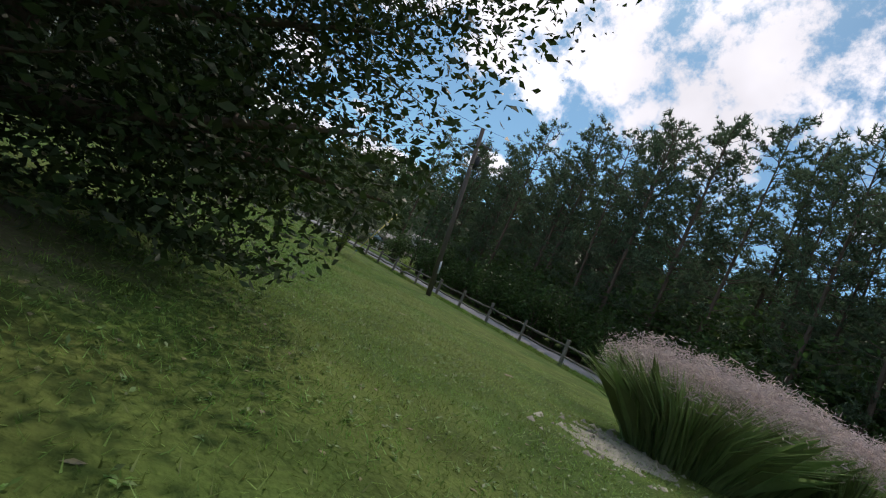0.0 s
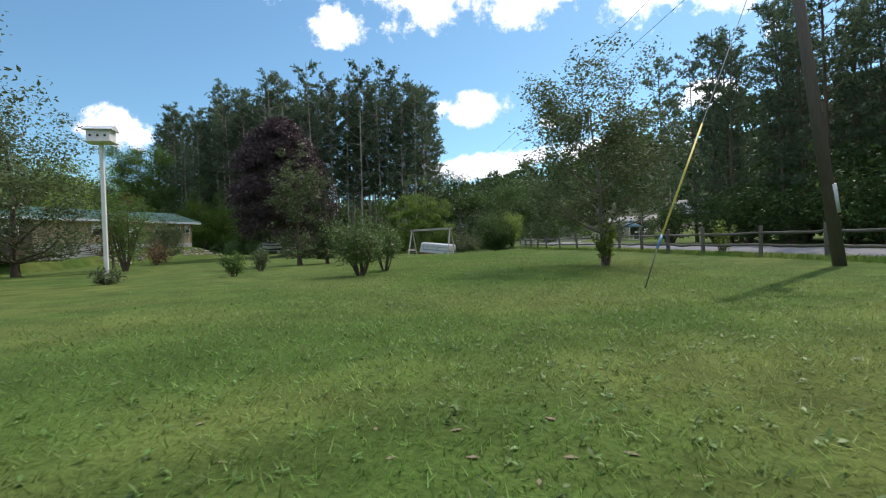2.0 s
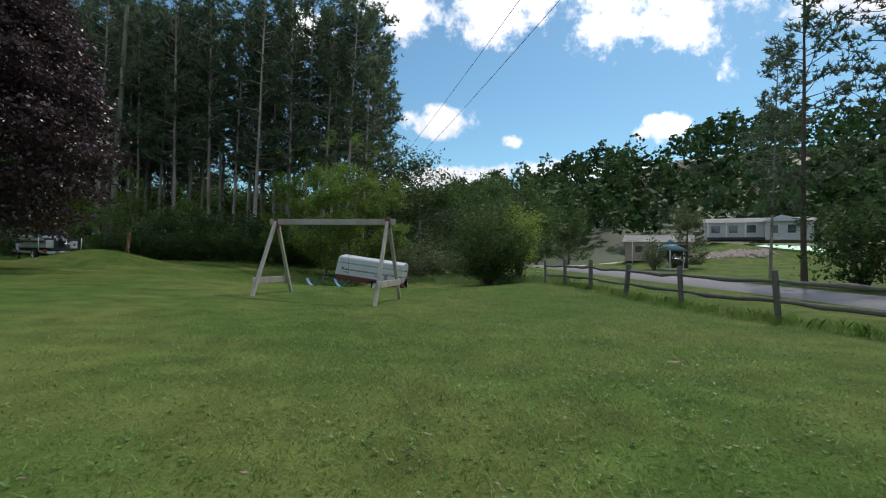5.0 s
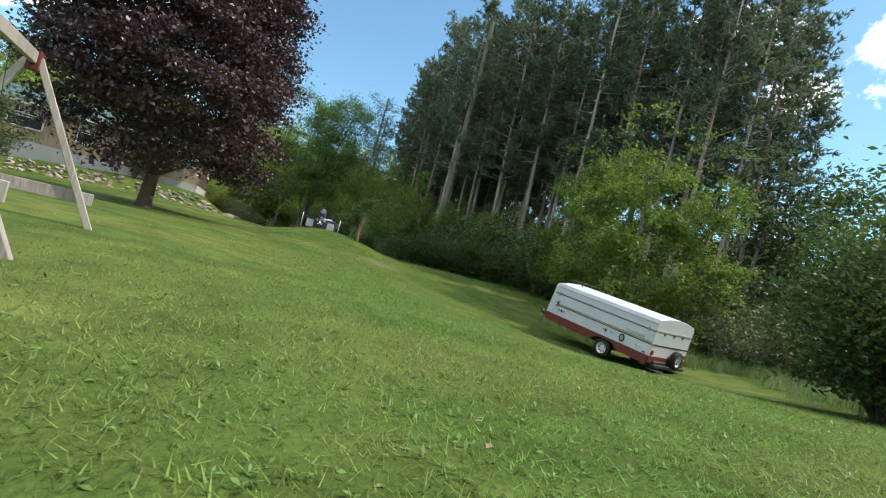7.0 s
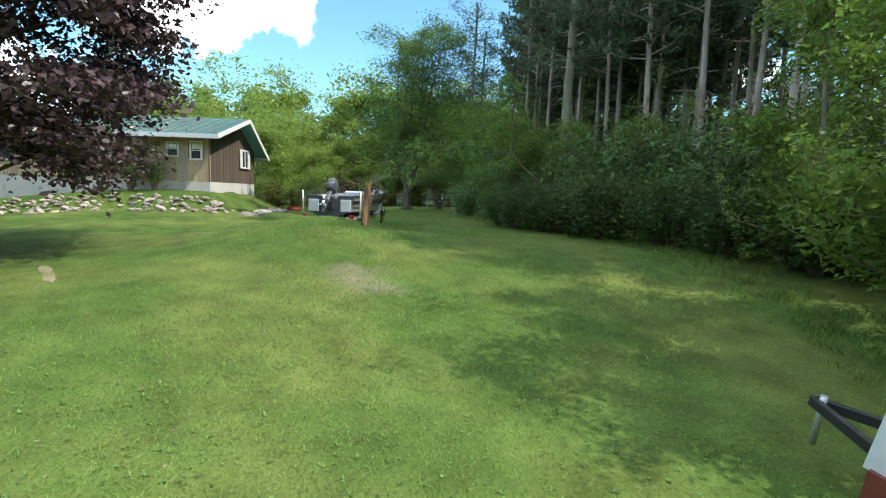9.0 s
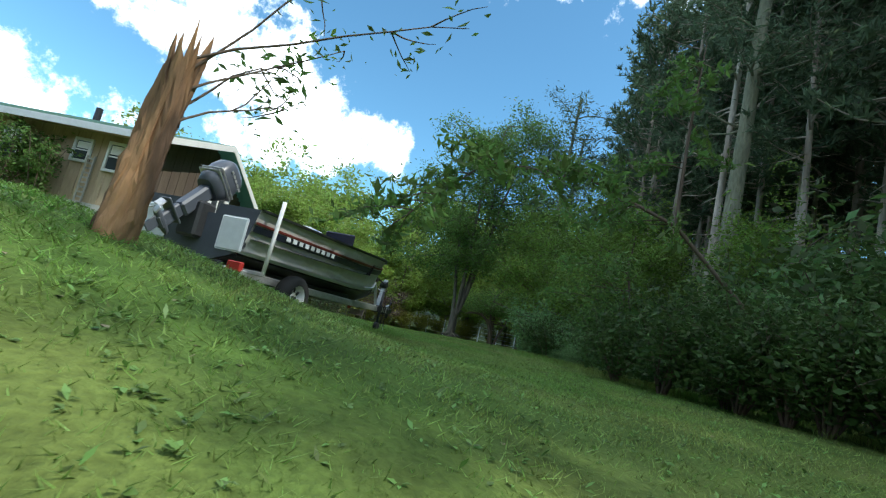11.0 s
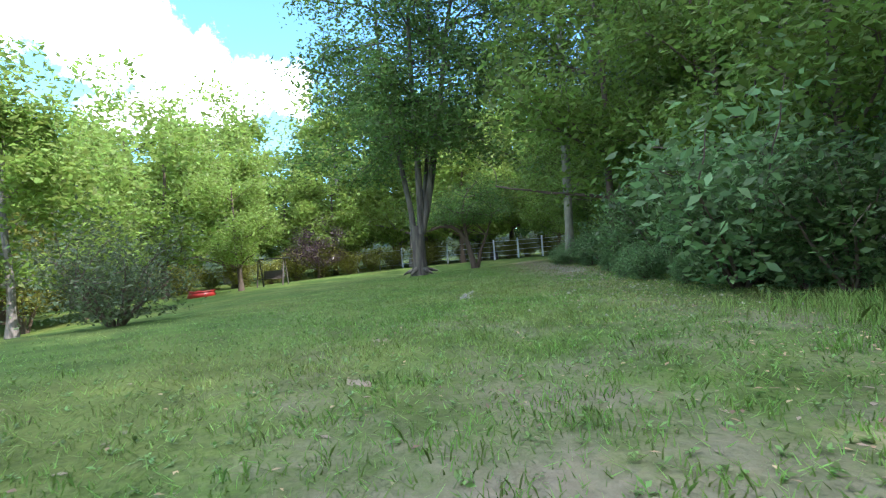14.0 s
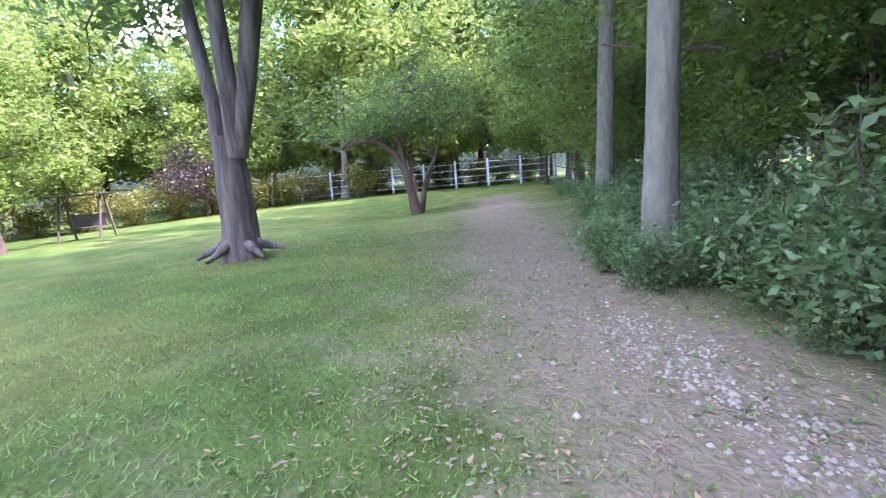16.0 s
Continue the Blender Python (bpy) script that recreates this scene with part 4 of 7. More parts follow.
# ---- boat on its trailer ----
BOAT_YAW = 144.5     # degrees of the bow's heading from +x
BOAT_AT = (-19.36, 52.74)
BOAT_Z = 1.79


def hull_section(u):
    """Half breadth of keel line, chine and gunwale, and their heights, from transom (0) to bow (1)."""
    taper = max(0.0, 1 - max(0, (u - 0.45) / 0.55) ** 2.3)
    gun = 0.90 * (0.93 + 0.07 * math.sin(math.pi * min(1, u * 1.4))) * taper
    chine = 0.70 * max(0.0, 1 - max(0, (u - 0.4) / 0.58) ** 2.2)
    rise = max(0, (u - 0.5) / 0.5)
    keel_z = 0.0 + 0.40 * rise ** 3.2
    chine_z = 0.27 + 0.32 * rise ** 2.0
    gun_z = 0.78 + 0.10 * u + 0.2 * u ** 3
    return gun, min(chine, gun * 0.97), keel_z, min(chine_z, gun_z - 0.1), gun_z


def boat():
    x, y = BOAT_AT
    t = thing("fishing_boat", x, y, BOAT_Z, BOAT_YAW, "grey aluminium fishing boat with red and black stripes on trailer", "boat")
    L0, L1, Z0 = -1.08, 4.35, 0.42
    n = 26

    def hull_pt(u, k, f):
        g, c, kz, cz, gzz = hull_section(u)
        if f <= 0:
            w = (1 + f)
            return Vector((L0 + (L1 - L0) * u - 0.0, k * c * w, Z0 + kz + (cz - kz) * w))
        return Vector((L0 + (L1 - L0) * u + 0.10 * f * u ** 6, k * (c + (g - c) * f), Z0 + cz + (gzz - cz) * f))
    fs = (-1, -0.5, 0, 0.25, 0.5, 0.75, 1.0)
    b = bmesh.new()
    for k in (-1, 1):
        grid = [[b.verts.new(hull_pt(i / n, k, f)) for f in fs] for i in range(n + 1)]
        for i in range(n):
            for j in range(len(fs) - 1):
                q = (grid[i][j], grid[i + 1][j], grid[i + 1][j + 1], grid[i][j + 1])
                b.faces.new(q if k > 0 else q[::-1])
    bmesh.ops.remove_doubles(b, verts=b.verts, dist=0.002)
    for f in b.faces:
        f.smooth = True
    hull = part("hull", b, ALU, t, "dull grey aluminium hull")
    # transom
    g, c, kz, cz, gzz = hull_section(0)
    b = bmesh.new()
    pts = [(-g, gzz), (-c, cz), (0, kz), (c, cz), (g, gzz), (0.28, gzz), (0.24, gzz - 0.12), (-0.24, gzz - 0.12), (-0.28, gzz)]
    v0 = [b.verts.new((L0, py, Z0 + pz)) for py, pz in pts]
    v1 = [b.verts.new((L0 + 0.05, py, Z0 + pz)) for py, pz in pts]
    b.faces.new(v0)
    b.faces.new(v1[::-1])
    for i in range(len(pts)):
        b.faces.new((v0[i], v1[i], v1[(i + 1) % len(pts)], v0[(i + 1) % len(pts)]))
    part("transom", b, MOTOR, t, "dark grey transom")
    for k in (-1, 1):
        part("splash_panel", box(L0 - 0.03, L0, k * 0.55 - 0.18, k * 0.55 + 0.18, Z0 + 0.26, Z0 + gzz - 0.12, 0.02), OFFWHITE, t, "pale panel on the transom")
    # stripes and strakes follow the side of the hull
    def band(name, f0, f1, mat, off, u0=0.0, u1=0.985, label=""):
        for k in (-1, 1):
            bb = bmesh.new()
            rows = []
            for i in range(n + 1):
                u = u0 + (u1 - u0) * i / n
                row = []
                for f in (f0, f1):
                    p = hull_pt(u, k, f)
                    row.append(bb.verts.new(p + (Vector((0, k * off, 0)) if f1 > -0.04 else Vector((0, k * 0.012, -off)))))
                row.append(bb.verts.new(hull_pt(u, k, f1) - Vector((0, k * 0.004, 0))))
                row.append(bb.verts.new(hull_pt(u, k, f0) - Vector((0, k * 0.004, 0))))
                rows.append(row)
            for i in range(n):
                for j in range(4):
                    q = (rows[i][j], rows[i][(j + 1) % 4], rows[i + 1][(j + 1) % 4], rows[i + 1][j])
                    bb.faces.new(q)
            bmesh.ops.recalc_face_normals(bb, faces=bb.faces)
            part(name, bb, mat, hull, label)
    band("bottom", -0.97, -0.05, DARK, 0.026, 0.0, 0.97, "dark hull bottom")
    band("stripe", 0.50, 0.64, NAVY, 0.028, label="black side stripe")
    band("stripe", 0.67, 0.72, MAROON, 0.028, label="thin red side stripe")
    band("spray_rail", -0.05, 0.04, OFFWHITE, 0.045)
    band("gunwale", 0.97, 1.02, DARK, 0.045, label="dark rubber gunwale")
    # lettering that cannot be read: plain bars
    for i in range(9):
        u = 0.12 + 0.026 * i
        p = hull_pt(u, -1, 0.60)
        part("letter_bar", box(p.x - 0.045, p.x + 0.045, p.y - 0.036, p.y - 0.024, p.z - 0.03, p.z + 0.03, 0.004), OFFWHITE, hull)
    # deck inside, console and bow things
    b = bmesh.new()
    rows = []
    for i in range(n + 1):
        u = i / n * 0.97
        g = hull_section(u)[0] - 0.03
        zz = Z0 + hull_section(u)[4] - (0.14 if u > 0.6 else 0.34)
        rows.append([b.verts.new((L0 + 0.05 + (L1 - L0) * u, s * g, zz)) for s in (-1, 1)])
    for i in range(n):
        b.faces.new((rows[i][0], rows[i][1], rows[i + 1][1], rows[i + 1][0]))
    part("deck", b, DARK, t, "dark carpeted deck")
    seat = part("boat_seat", box(0.5, 0.95, -0.5, 0.1, Z0 + 0.6, Z0 + 0.95, 0.05), OFFWHITE, t, "pale folded boat seat")
    part("windscreen", box(1.7, 1.74, -0.6, -0.05, Z0 + 0.85, Z0 + 1.12, 0.02, None, None), NAVY, t, "dark small windscreen")
    part("console", box(1.5, 1.85, -0.62, -0.05, Z0 + 0.5, Z0 + 0.92, 0.04), STEEL, t, "grey steering console")
    cyl((2.9, -0.35, Z0 + 0.9), (3.6, -0.2, Z0 + 1.03), 0.05, DARK, t, "trolling_motor", "black trolling motor lying on the bow")
    part("bow_plate", box(L1 - 0.12, L1 + 0.17, -0.09, 0.09, Z0 + hull_section(1)[4] - 0.06, Z0 + hull_section(1)[4] + 0.05, 0.02), DARK, t, "dark bow cap with roller")
    return t


def outboard():
    x, y = BOAT_AT
    t = thing("outboard_motor", x, y, BOAT_Z, BOAT_YAW, "dark blue-grey outboard motor tilted up on the boat's transom", "outboard motor")
    m = Matrix.Translation((-1.04, 0.0, 1.2)) @ Matrix.Rotation(radians(44), 4, "Y") @ Matrix.Scale(0.86, 4)
    # local: z up the motor's shaft, x forward
    b = bmesh.new()
    secs = [(0.10, 0.17, 0.13), (0.22, 0.23, 0.165), (0.42, 0.255, 0.18), (0.58, 0.235, 0.165), (0.66, 0.17, 0.12)]
    rings = []
    for zz, hx, hy in secs:
        ring = []
        for i in range(14):
            a = 2 * math.pi * i / 14
            ca, sa = math.cos(a), math.sin(a)
            ring.append(b.verts.new((-0.12 + hx * math.copysign(abs(ca) ** 0.6, ca), hy * math.copysign(abs(sa) ** 0.6, sa), zz)))
        rings.append(ring)
    for r0, r1 in zip(rings, rings[1:]):
        for i in range(14):
            f = b.faces.new((r0[i], r0[(i + 1) % 14], r1[(i + 1) % 14], r1[i]))
            f.smooth = True
    b.faces.new(rings[0][::-1])
    b.faces.new(rings[-1])
    bmesh.ops.transform(b, matrix=m, verts=b.verts)
    cowl = part("cowl", b, MOTOR, t, "dark blue-grey cowl")
    for zz in (0.25, 0.31):
        part("cowl_stripe", box(-0.372, 0.13, -0.182, 0.182, zz, zz + 0.025, 0.01, None, m), STEEL, cowl)
    for i in range(5):
        part("letter_bar", box(-0.25 + 0.07 * i, -0.20 + 0.07 * i, 0.178, 0.19, 0.45, 0.485, 0, None, m), STEEL, cowl)
        part("letter_bar", box(-0.25 + 0.07 * i, -0.20 + 0.07 * i, -0.19, -0.178, 0.45, 0.485, 0, None, m), STEEL, cowl)
    part("midsection", box(-0.20, 0.0, -0.085, 0.085, -0.42, 0.12, 0.03, None, m), MOTOR, t)
    part("lower_unit", box(-0.2, -0.02, -0.045, 0.045, -0.78, -0.4, 0.02, None, m), MOTOR, t)
    part("cavitation_plate", box(-0.36, 0.02, -0.09, 0.09, -0.56, -0.53, 0.008, None, m), MOTOR, t)
    b = bmesh.new()
    bmesh.ops.create_uvsphere(b, u_segments=12, v_segments=8, radius=1)
    bmesh.ops.transform(b, matrix=m @ Matrix.Translation((-0.12, 0, -0.72)) @ Matrix.Diagonal((0.22, 0.055, 0.055, 1)), verts=b.verts)
    gear = part("gearcase", b, MOTOR, t)
    for k in range(3):
        r = m @ Matrix.Translation((-0.33, 0, -0.72)) @ Matrix.Rotation(2 * math.pi * k / 3, 4, "X") @ Matrix.Rotation(0.5, 4, "Z")
        part("propeller_blade", box(-0.012, 0.012, -0.05, 0.05, 0.03, 0.16, 0.01, None, r), STEEL, gear)
    part("skeg", box(-0.22, -0.08, -0.012, 0.012, -0.95, -0.74, 0.005, None, m), MOTOR, gear)
    part("clamp_bracket", box(-0.16, 0.10, -0.14, 0.14, 0.75, 1.18, 0.03, None, Matrix.Translation((-1.05, 0, 0))), DARK, t)
    return t


def trailer():
    x, y = BOAT_AT
    t = thing("boat_trailer", x, y, BOAT_Z, BOAT_YAW, "galvanised steel boat trailer with white rims standing on grass", "boat trailer")
    for k in (-1, 1):
        part("frame_rail", beam((-1.15, k * 0.6, 0.46), (2.1, k * 0.6, 0.44), 0.06, 0.1), STEEL, t)
        part("frame_rail", beam((2.05, k * 0.6, 0.44), (3.6, k * 0.06, 0.44), 0.06, 0.1), STEEL, t)
        part("bunk", box(-1.1, 2.2, k * 0.45 - 0.05, k * 0.45 + 0.05, 0.48, 0.56, 0.01), DARK, t, "dark carpeted bunk board")
        wheel_parts(t, (0.0, k * 0.80, 0.30), 0.30, 0.19, (0, k, 0))
        b = bmesh.new()
        n = 14
        rows = []
        for i in range(n + 1):
            a = math.pi * (0.08 + 0.84 * i / n)
            rows.append([b.verts.new((0.40 * math.cos(a), k * w, 0.32 + 0.38 * math.sin(a))) for w in (0.79, 1.03)])
        for i in range(n):
            b.faces.new((rows[i][0], rows[i][1], rows[i + 1][1], rows[i + 1][0]))
        bmesh.ops.solidify(b, geom=b.faces[:], thickness=0.008)
        # guide pole at the stern
        gx = -0.95
        cyl((gx, k * 0.98, 0.5), (gx + 0.02, k * 1.0, 1.36), 0.024, WHITE, t, "guide_pole", "white plastic guide pole", sides=12)
        part("guide_bracket", beam((gx, k * 0.6, 0.5), (gx, k * 1.0, 0.5), 0.05, 0.05), STEEL, t)
        part("tail_light", box(-1.22, -1.15, k * 0.78 - 0.09, k * 0.78 + 0.09, 0.47, 0.58, 0.01), RED, t, "red tail light")
        b.free()
    part("crossmember", box(-1.18, -1.1, -0.9, 0.9, 0.42, 0.5, 0.01), STEEL, t)
    part("crossmember", box(1.4, 1.47, -0.6, 0.6, 0.38, 0.46, 0.01), STEEL, t)
    part("axle", box(-0.04, 0.04, -0.85, 0.85, 0.27, 0.34, 0.008), DARK, t)
    part("plate", box(-1.21, -1.19, 0.35, 0.68, 0.36, 0.46, 0.004), OFFWHITE, t)
    part("tongue", box(2.6, 5.25, -0.05, 0.05, 0.40, 0.52, 0.008), STEEL, t, "pale painted steel tongue")
    post = part("winch_post", beam((4.72, 0, 0.5), (4.92, 0, 1.14), 0.1, 0.07), STEEL, t, "pale steel winch post")
    part("post_brace", beam((4.6, 0, 0.52), (4.32, 0, 1.0), 0.05, 0.05), STEEL, t)
    cyl((4.84, -0.07, 1.02), (4.84, 0.07, 1.02), 0.075, DARK, post, "winch_drum", sides=16)
    part("winch_strap", beam((4.8, 0, 1.04), (4.35, 0, 1.12), 0.05, 0.012, 0.002), BLACK, post)
    cyl((4.25, -0.08, 1.06), (4.25, 0.08, 1.06), 0.045, BLACK, t, "bow_roller")
    cyl((4.70, -0.09, 0.12), (4.70, -0.09, 0.86), 0.028, DARK, t, "jack_tube", "dark tongue jack")
    part("jack_bracket", box(4.64, 4.76, -0.12, 0.07, 0.38, 0.54, 0.01), DARK, t)
    wheel = cyl((4.70, -0.13, 0.085), (4.70, -0.05, 0.085), 0.085, BLACK, t, "jack_wheel", "black jack wheel", sides=18)
    cyl((4.70, -0.09, 0.84), (4.70, 0.06, 0.9), 0.012, STEEL, t, "jack_crank")
    part("coupler", box(5.2, 5.5, -0.07, 0.07, 0.40, 0.53, 0.03), DARK, t, "black coupler")
    part("coupler_latch", beam((5.42, 0, 0.5), (5.5, 0, 0.68), 0.03, 0.05), DARK, t)
    part("strap", box(5.06, 5.12, -0.058, 0.058, 0.385, 0.535, 0.004), BLACK, t)
    for k, dz in ((-0.045, 0.40), (0.03, 0.46)):
        links = []
        n = 15
        for i in range(n):
            c = Vector((5.22 + 0.02 * math.sin(i * 0.4), k + 0.01 * math.sin(i * 0.9), 0.39 - dz * 0.8 * i / n))
            turn = 0.5 * math.pi * (i % 2) + 0.3
            ring = []
            for j in range(11):
                a = 2 * math.pi * j / 10
                side = 0.011 * math.cos(a)
                ring.append((c.x + side * math.cos(turn), c.y + side * math.sin(turn), c.z + 0.019 * math.sin(a)))
            links.append((ring, [0.0042] * 11))
        part("safety_chain", tubes_mesh("safety_chain", links, DARK, 6), DARK, t, "dark steel safety chain")
        hook = [(5.22, k, 0.39 - dz * 0.8), (5.235, k, 0.36 - dz * 0.8), (5.25, k, 0.335 - dz * 0.8), (5.225, k, 0.32 - dz * 0.8), (5.205, k, 0.34 - dz * 0.8)]
        part("chain_hook", tubes_mesh("chain_hook", [(hook, [0.005] * 5)], STEEL, 6), STEEL, t)
    for x, z in ((5.27, 0.54), (5.36, 0.545)):
        cyl((x, 0, z - 0.02), (x, 0, z + 0.025), 0.022, STEEL, t, "coupler_bolt", sides=8)
    cyl((5.4, 0, 0.3), (5.4, 0, 0.41), 0.035, DARK, t, "ball_socket", sides=14)
    part("latch_lever", beam((5.3, 0.02, 0.56), (5.46, 0.02, 0.6), 0.035, 0.02, 0.004), STEEL, t)
    part("latch_prong", beam((5.49, -0.02, 0.64), (5.5, -0.03, 0.74), 0.014, 0.014, 0.003), DARK, t)
    part("latch_prong", beam((5.5, 0.02, 0.64), (5.54, 0.03, 0.73), 0.014, 0.014, 0.003), DARK, t)
    part("strap", box(4.98, 5.02, -0.058, 0.058, 0.37, 0.54, 0.004), BLACK, t)
    cyl((3.2, -0.06, 0.36), (3.35, -0.06, 0.42), 0.03, RED, t, "side_marker")
    return t


trailer()
boat()
outboard()

# ---- house on its bank ----


def to_house(a, b, z=0.0):
    """A place in metres along the front wall (away from the corner), along the gable wall, and above the house's ground."""
    p = HOUSE + WALL_DIR * a + GABLE_DIR * b
    return Vector((p.x, p.y, HZ + z))


HZ = 3.0
HM = Matrix(((WALL_DIR.x, GABLE_DIR.x, 0, HOUSE.x), (WALL_DIR.y, GABLE_DIR.y, 0, HOUSE.y), (0, 0, 1, HZ), (0, 0, 0, 1)))


def window_unit(parent, axis, at, w, h, z, shutter=False):
    """A white framed sash window on the front wall (axis 'a') or the gable wall (axis 'b')."""
    def bx(u0, u1, d0, d1, z0, z1, bev=0.006):
        return box(u0, u1, d0, d1, z0, z1, bev) if axis == "a" else box(d0, d1, u0, u1, z0, z1, bev)
    win = part("window", bx(at - w / 2, at + w / 2, -0.02, 0.03, z, z + h), GLASS, parent, "dark window glass in a white frame")
    f = 0.08
    for u0, u1, z0, z1 in ((at - w / 2 - f, at - w / 2, z - f, z + h + f), (at + w / 2, at + w / 2 + f, z - f, z + h + f), (at - w / 2, at + w / 2, z + h, z + h + f), (at - w / 2, at + w / 2, z - f, z)):
        part("frame", bx(u0, u1, -0.06, 0.02, z0, z1), WHITE, win)
    if axis == "a":
        part("blind", bx(at - w / 2 + 0.03, at + w / 2 - 0.03, -0.03, -0.02, z + h * 0.6, z + h - 0.03, 0.002), WHITE, win, "white drawn blind")
        part("sash_bar", bx(at - w / 2, at + w / 2, -0.045, -0.02, z + h * 0.48, z + h * 0.54, 0.003), WHITE, win)
    else:
        part("sash_bar", bx(at - 0.03, at + 0.03, -0.045, -0.02, z, z + h, 0.003), WHITE, win)
    if shutter:
        for s in (-1, 1):
            u = at + s * (w / 2 + f + 0.11)
            part("shutter", bx(u - 0.1, u + 0.1, -0.055, -0.01, z - f, z + h + f), WHITE, win)
    return win


def house():
    t = new("house")
    t.matrix_world = HM
    tagged(t, "low brown board-sided house with green metal roof on a bank", "house")
    La, Wb, F, Hh = 15.0, 6.0, 0.42, 2.5
    ridge, rb = 3.68, 3.5
    part("foundation", box(0.04, La, 0.04, Wb - 0.04, -1.4, F), CONCRETE, t, "pale concrete foundation")
    # shell behind the boards
    b = bmesh.new()
    prof = [(0.06, F), (Wb - 0.06, F), (Wb - 0.06, 2.2), (rb, ridge - 0.1), (0.06, 2.62)]
    v0 = [b.verts.new((0.06, p, q)) for p, q in prof]
    v1 = [b.verts.new((La, p, q)) for p, q in prof]
    b.faces.new(v0)
    b.faces.new(v1[::-1])
    for i in range(5):
        b.faces.new((v0[i], v0[(i + 1) % 5], v1[(i + 1) % 5], v1[i]))
    bmesh.ops.recalc_face_normals(b, faces=b.faces)
    shell = part("wall", b, SIDING_SHADED, t)
    wins = [(0.62, 0.42, 0.72, 1.44), (1.68, 0.42, 0.55, 1.56), (3.9, 0.5, 1.0, 1.2), (6.3, 0.7, 1.1, 1.1), (9.2, 1.6, 1.1, 1.15)]

    def clear_of(a0, a1, z0, z1, holes):
        return [(c - w / 2, c + w / 2, z, z + h) for c, w, h, z in holes if a0 < c + w / 2 and a1 > c - w / 2]
    # vertical boards on the front wall, broken at the windows
    bw = 0.2
    n = int(La / bw)
    for i in range(n):
        a0, a1 = i * bw + 0.004, (i + 1) * bw - 0.008
        z0 = F - 0.03
        for c0, c1, w0, w1 in sorted(clear_of(a0, a1, 0, 3, wins), key=lambda h: h[2]):
            part("board", box(a0, a1, 0.03 + 0.008 * (i % 2), 0.06, z0, w0), SIDING, shell)
            z0 = w1
        part("board", box(a0, a1, 0.03 + 0.008 * (i % 2), 0.06, z0, Hh), SIDING, shell)
    # boards on the gable wall follow the roof's slope; the gable's shade is in their colour
    gw = (4.35, 0.85, 0.85, 1.28)
    n = int(Wb / bw)
    for i in range(n):
        b0, b1 = i * bw + 0.004, (i + 1) * bw - 0.008
        mid = (b0 + b1) / 2
        top = 2.62 + (ridge - 0.12 - 2.62) * mid / rb if mid < rb else ridge - 0.12 - (ridge - 0.12 - 2.2) * (mid - rb) / (Wb - rb)
        z0 = F - 0.03
        if abs(mid - gw[0]) < gw[1] / 2:
            part("board", box(0.03 + 0.008 * (i % 2), 0.06, b0, b1, z0, gw[3]), SIDING_SHADED, shell)
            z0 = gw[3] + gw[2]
        part("board", box(0.03 + 0.008 * (i % 2), 0.06, b0, b1, z0, top), SIDING_SHADED, shell)
    for c, w, h, z in wins:
        window_unit(t, "a", c, w, h, z, shutter=False)
    window_unit(t, "b", gw[0], gw[1], gw[2], gw[3], shutter=True)
    # roof: two metal slopes with standing seams, white fascia and gable trim
    over, oh = 0.6, 0.62
    roof = None
    for s in (0, 1):
        e = -over if s == 0 else Wb + over
        ez = (2.62 - over * 0.3 if s == 0 else 2.2 - over * 0.59) + 0.08
        b = bmesh.new()
        q = [b.verts.new(p) for p in ((-oh, e, ez), (La + 0.3, e, ez), (La + 0.3, rb, ridge + 0.08), (-oh, rb, ridge + 0.08))]
        b.faces.new(q if s == 0 else q[::-1])
        bmesh.ops.solidify(b, geom=b.faces[:], thickness=0.06)
        ro = part("roof", b, ROOFGREEN, t, "faded green metal roof")
        for i in range(34):
            a = -oh + 0.02 + i * 0.465
            bb = bmesh.new()
            merge(bb, beam((a, e, ez + 0.012), (a, rb, ridge + 0.092), 0.03, 0.03, 0.0))
            part("roof_seam", bb, ROOFGREEN, ro)
        part("fascia", box(-oh, La + 0.3, e - (0.02 if s == 0 else 0), e + (0.02 if s else 0), ez - 0.2, ez - 0.0, 0.004), OFFWHITE, t, "pale eave board")
        part("barge_board", beam((-oh - 0.015, e, ez - 0.1), (-oh - 0.015, rb, ridge - 0.02), 0.03, 0.2, 0.004, None, 0), WHITE, t, "white gable trim board")
        part("soffit", box(-oh + 0.03, La, min(e, 0.03 if s == 0 else Wb - 0.03) + 0.03, max(e, 0.03 if s == 0 else Wb - 0.03) - 0.03, ez - 0.1, ez - 0.07), SIDING, t)
    part("stovepipe", box(5.2, 5.4, rb + 0.3, rb + 0.5, ridge - 0.3, ridge + 0.7, 0.03), DARK, t)
    # ladder trellis leaning on the front wall
    lad = part("trellis", box(1.12, 1.16, -0.12, -0.07, 0.1, 1.7, 0.005), WEATHERED, t, "weathered wooden trellis")
    part("trellis_side", box(1.34, 1.38, -0.12, -0.07, 0.1, 1.7, 0.005), WEATHERED, lad)
    for i in range(11):
        part("trellis_rung", box(1.16, 1.34, -0.11, -0.08, 0.2 + 0.14 * i, 0.25 + 0.14 * i, 0.004), WEATHERED, lad)
    return t


house()


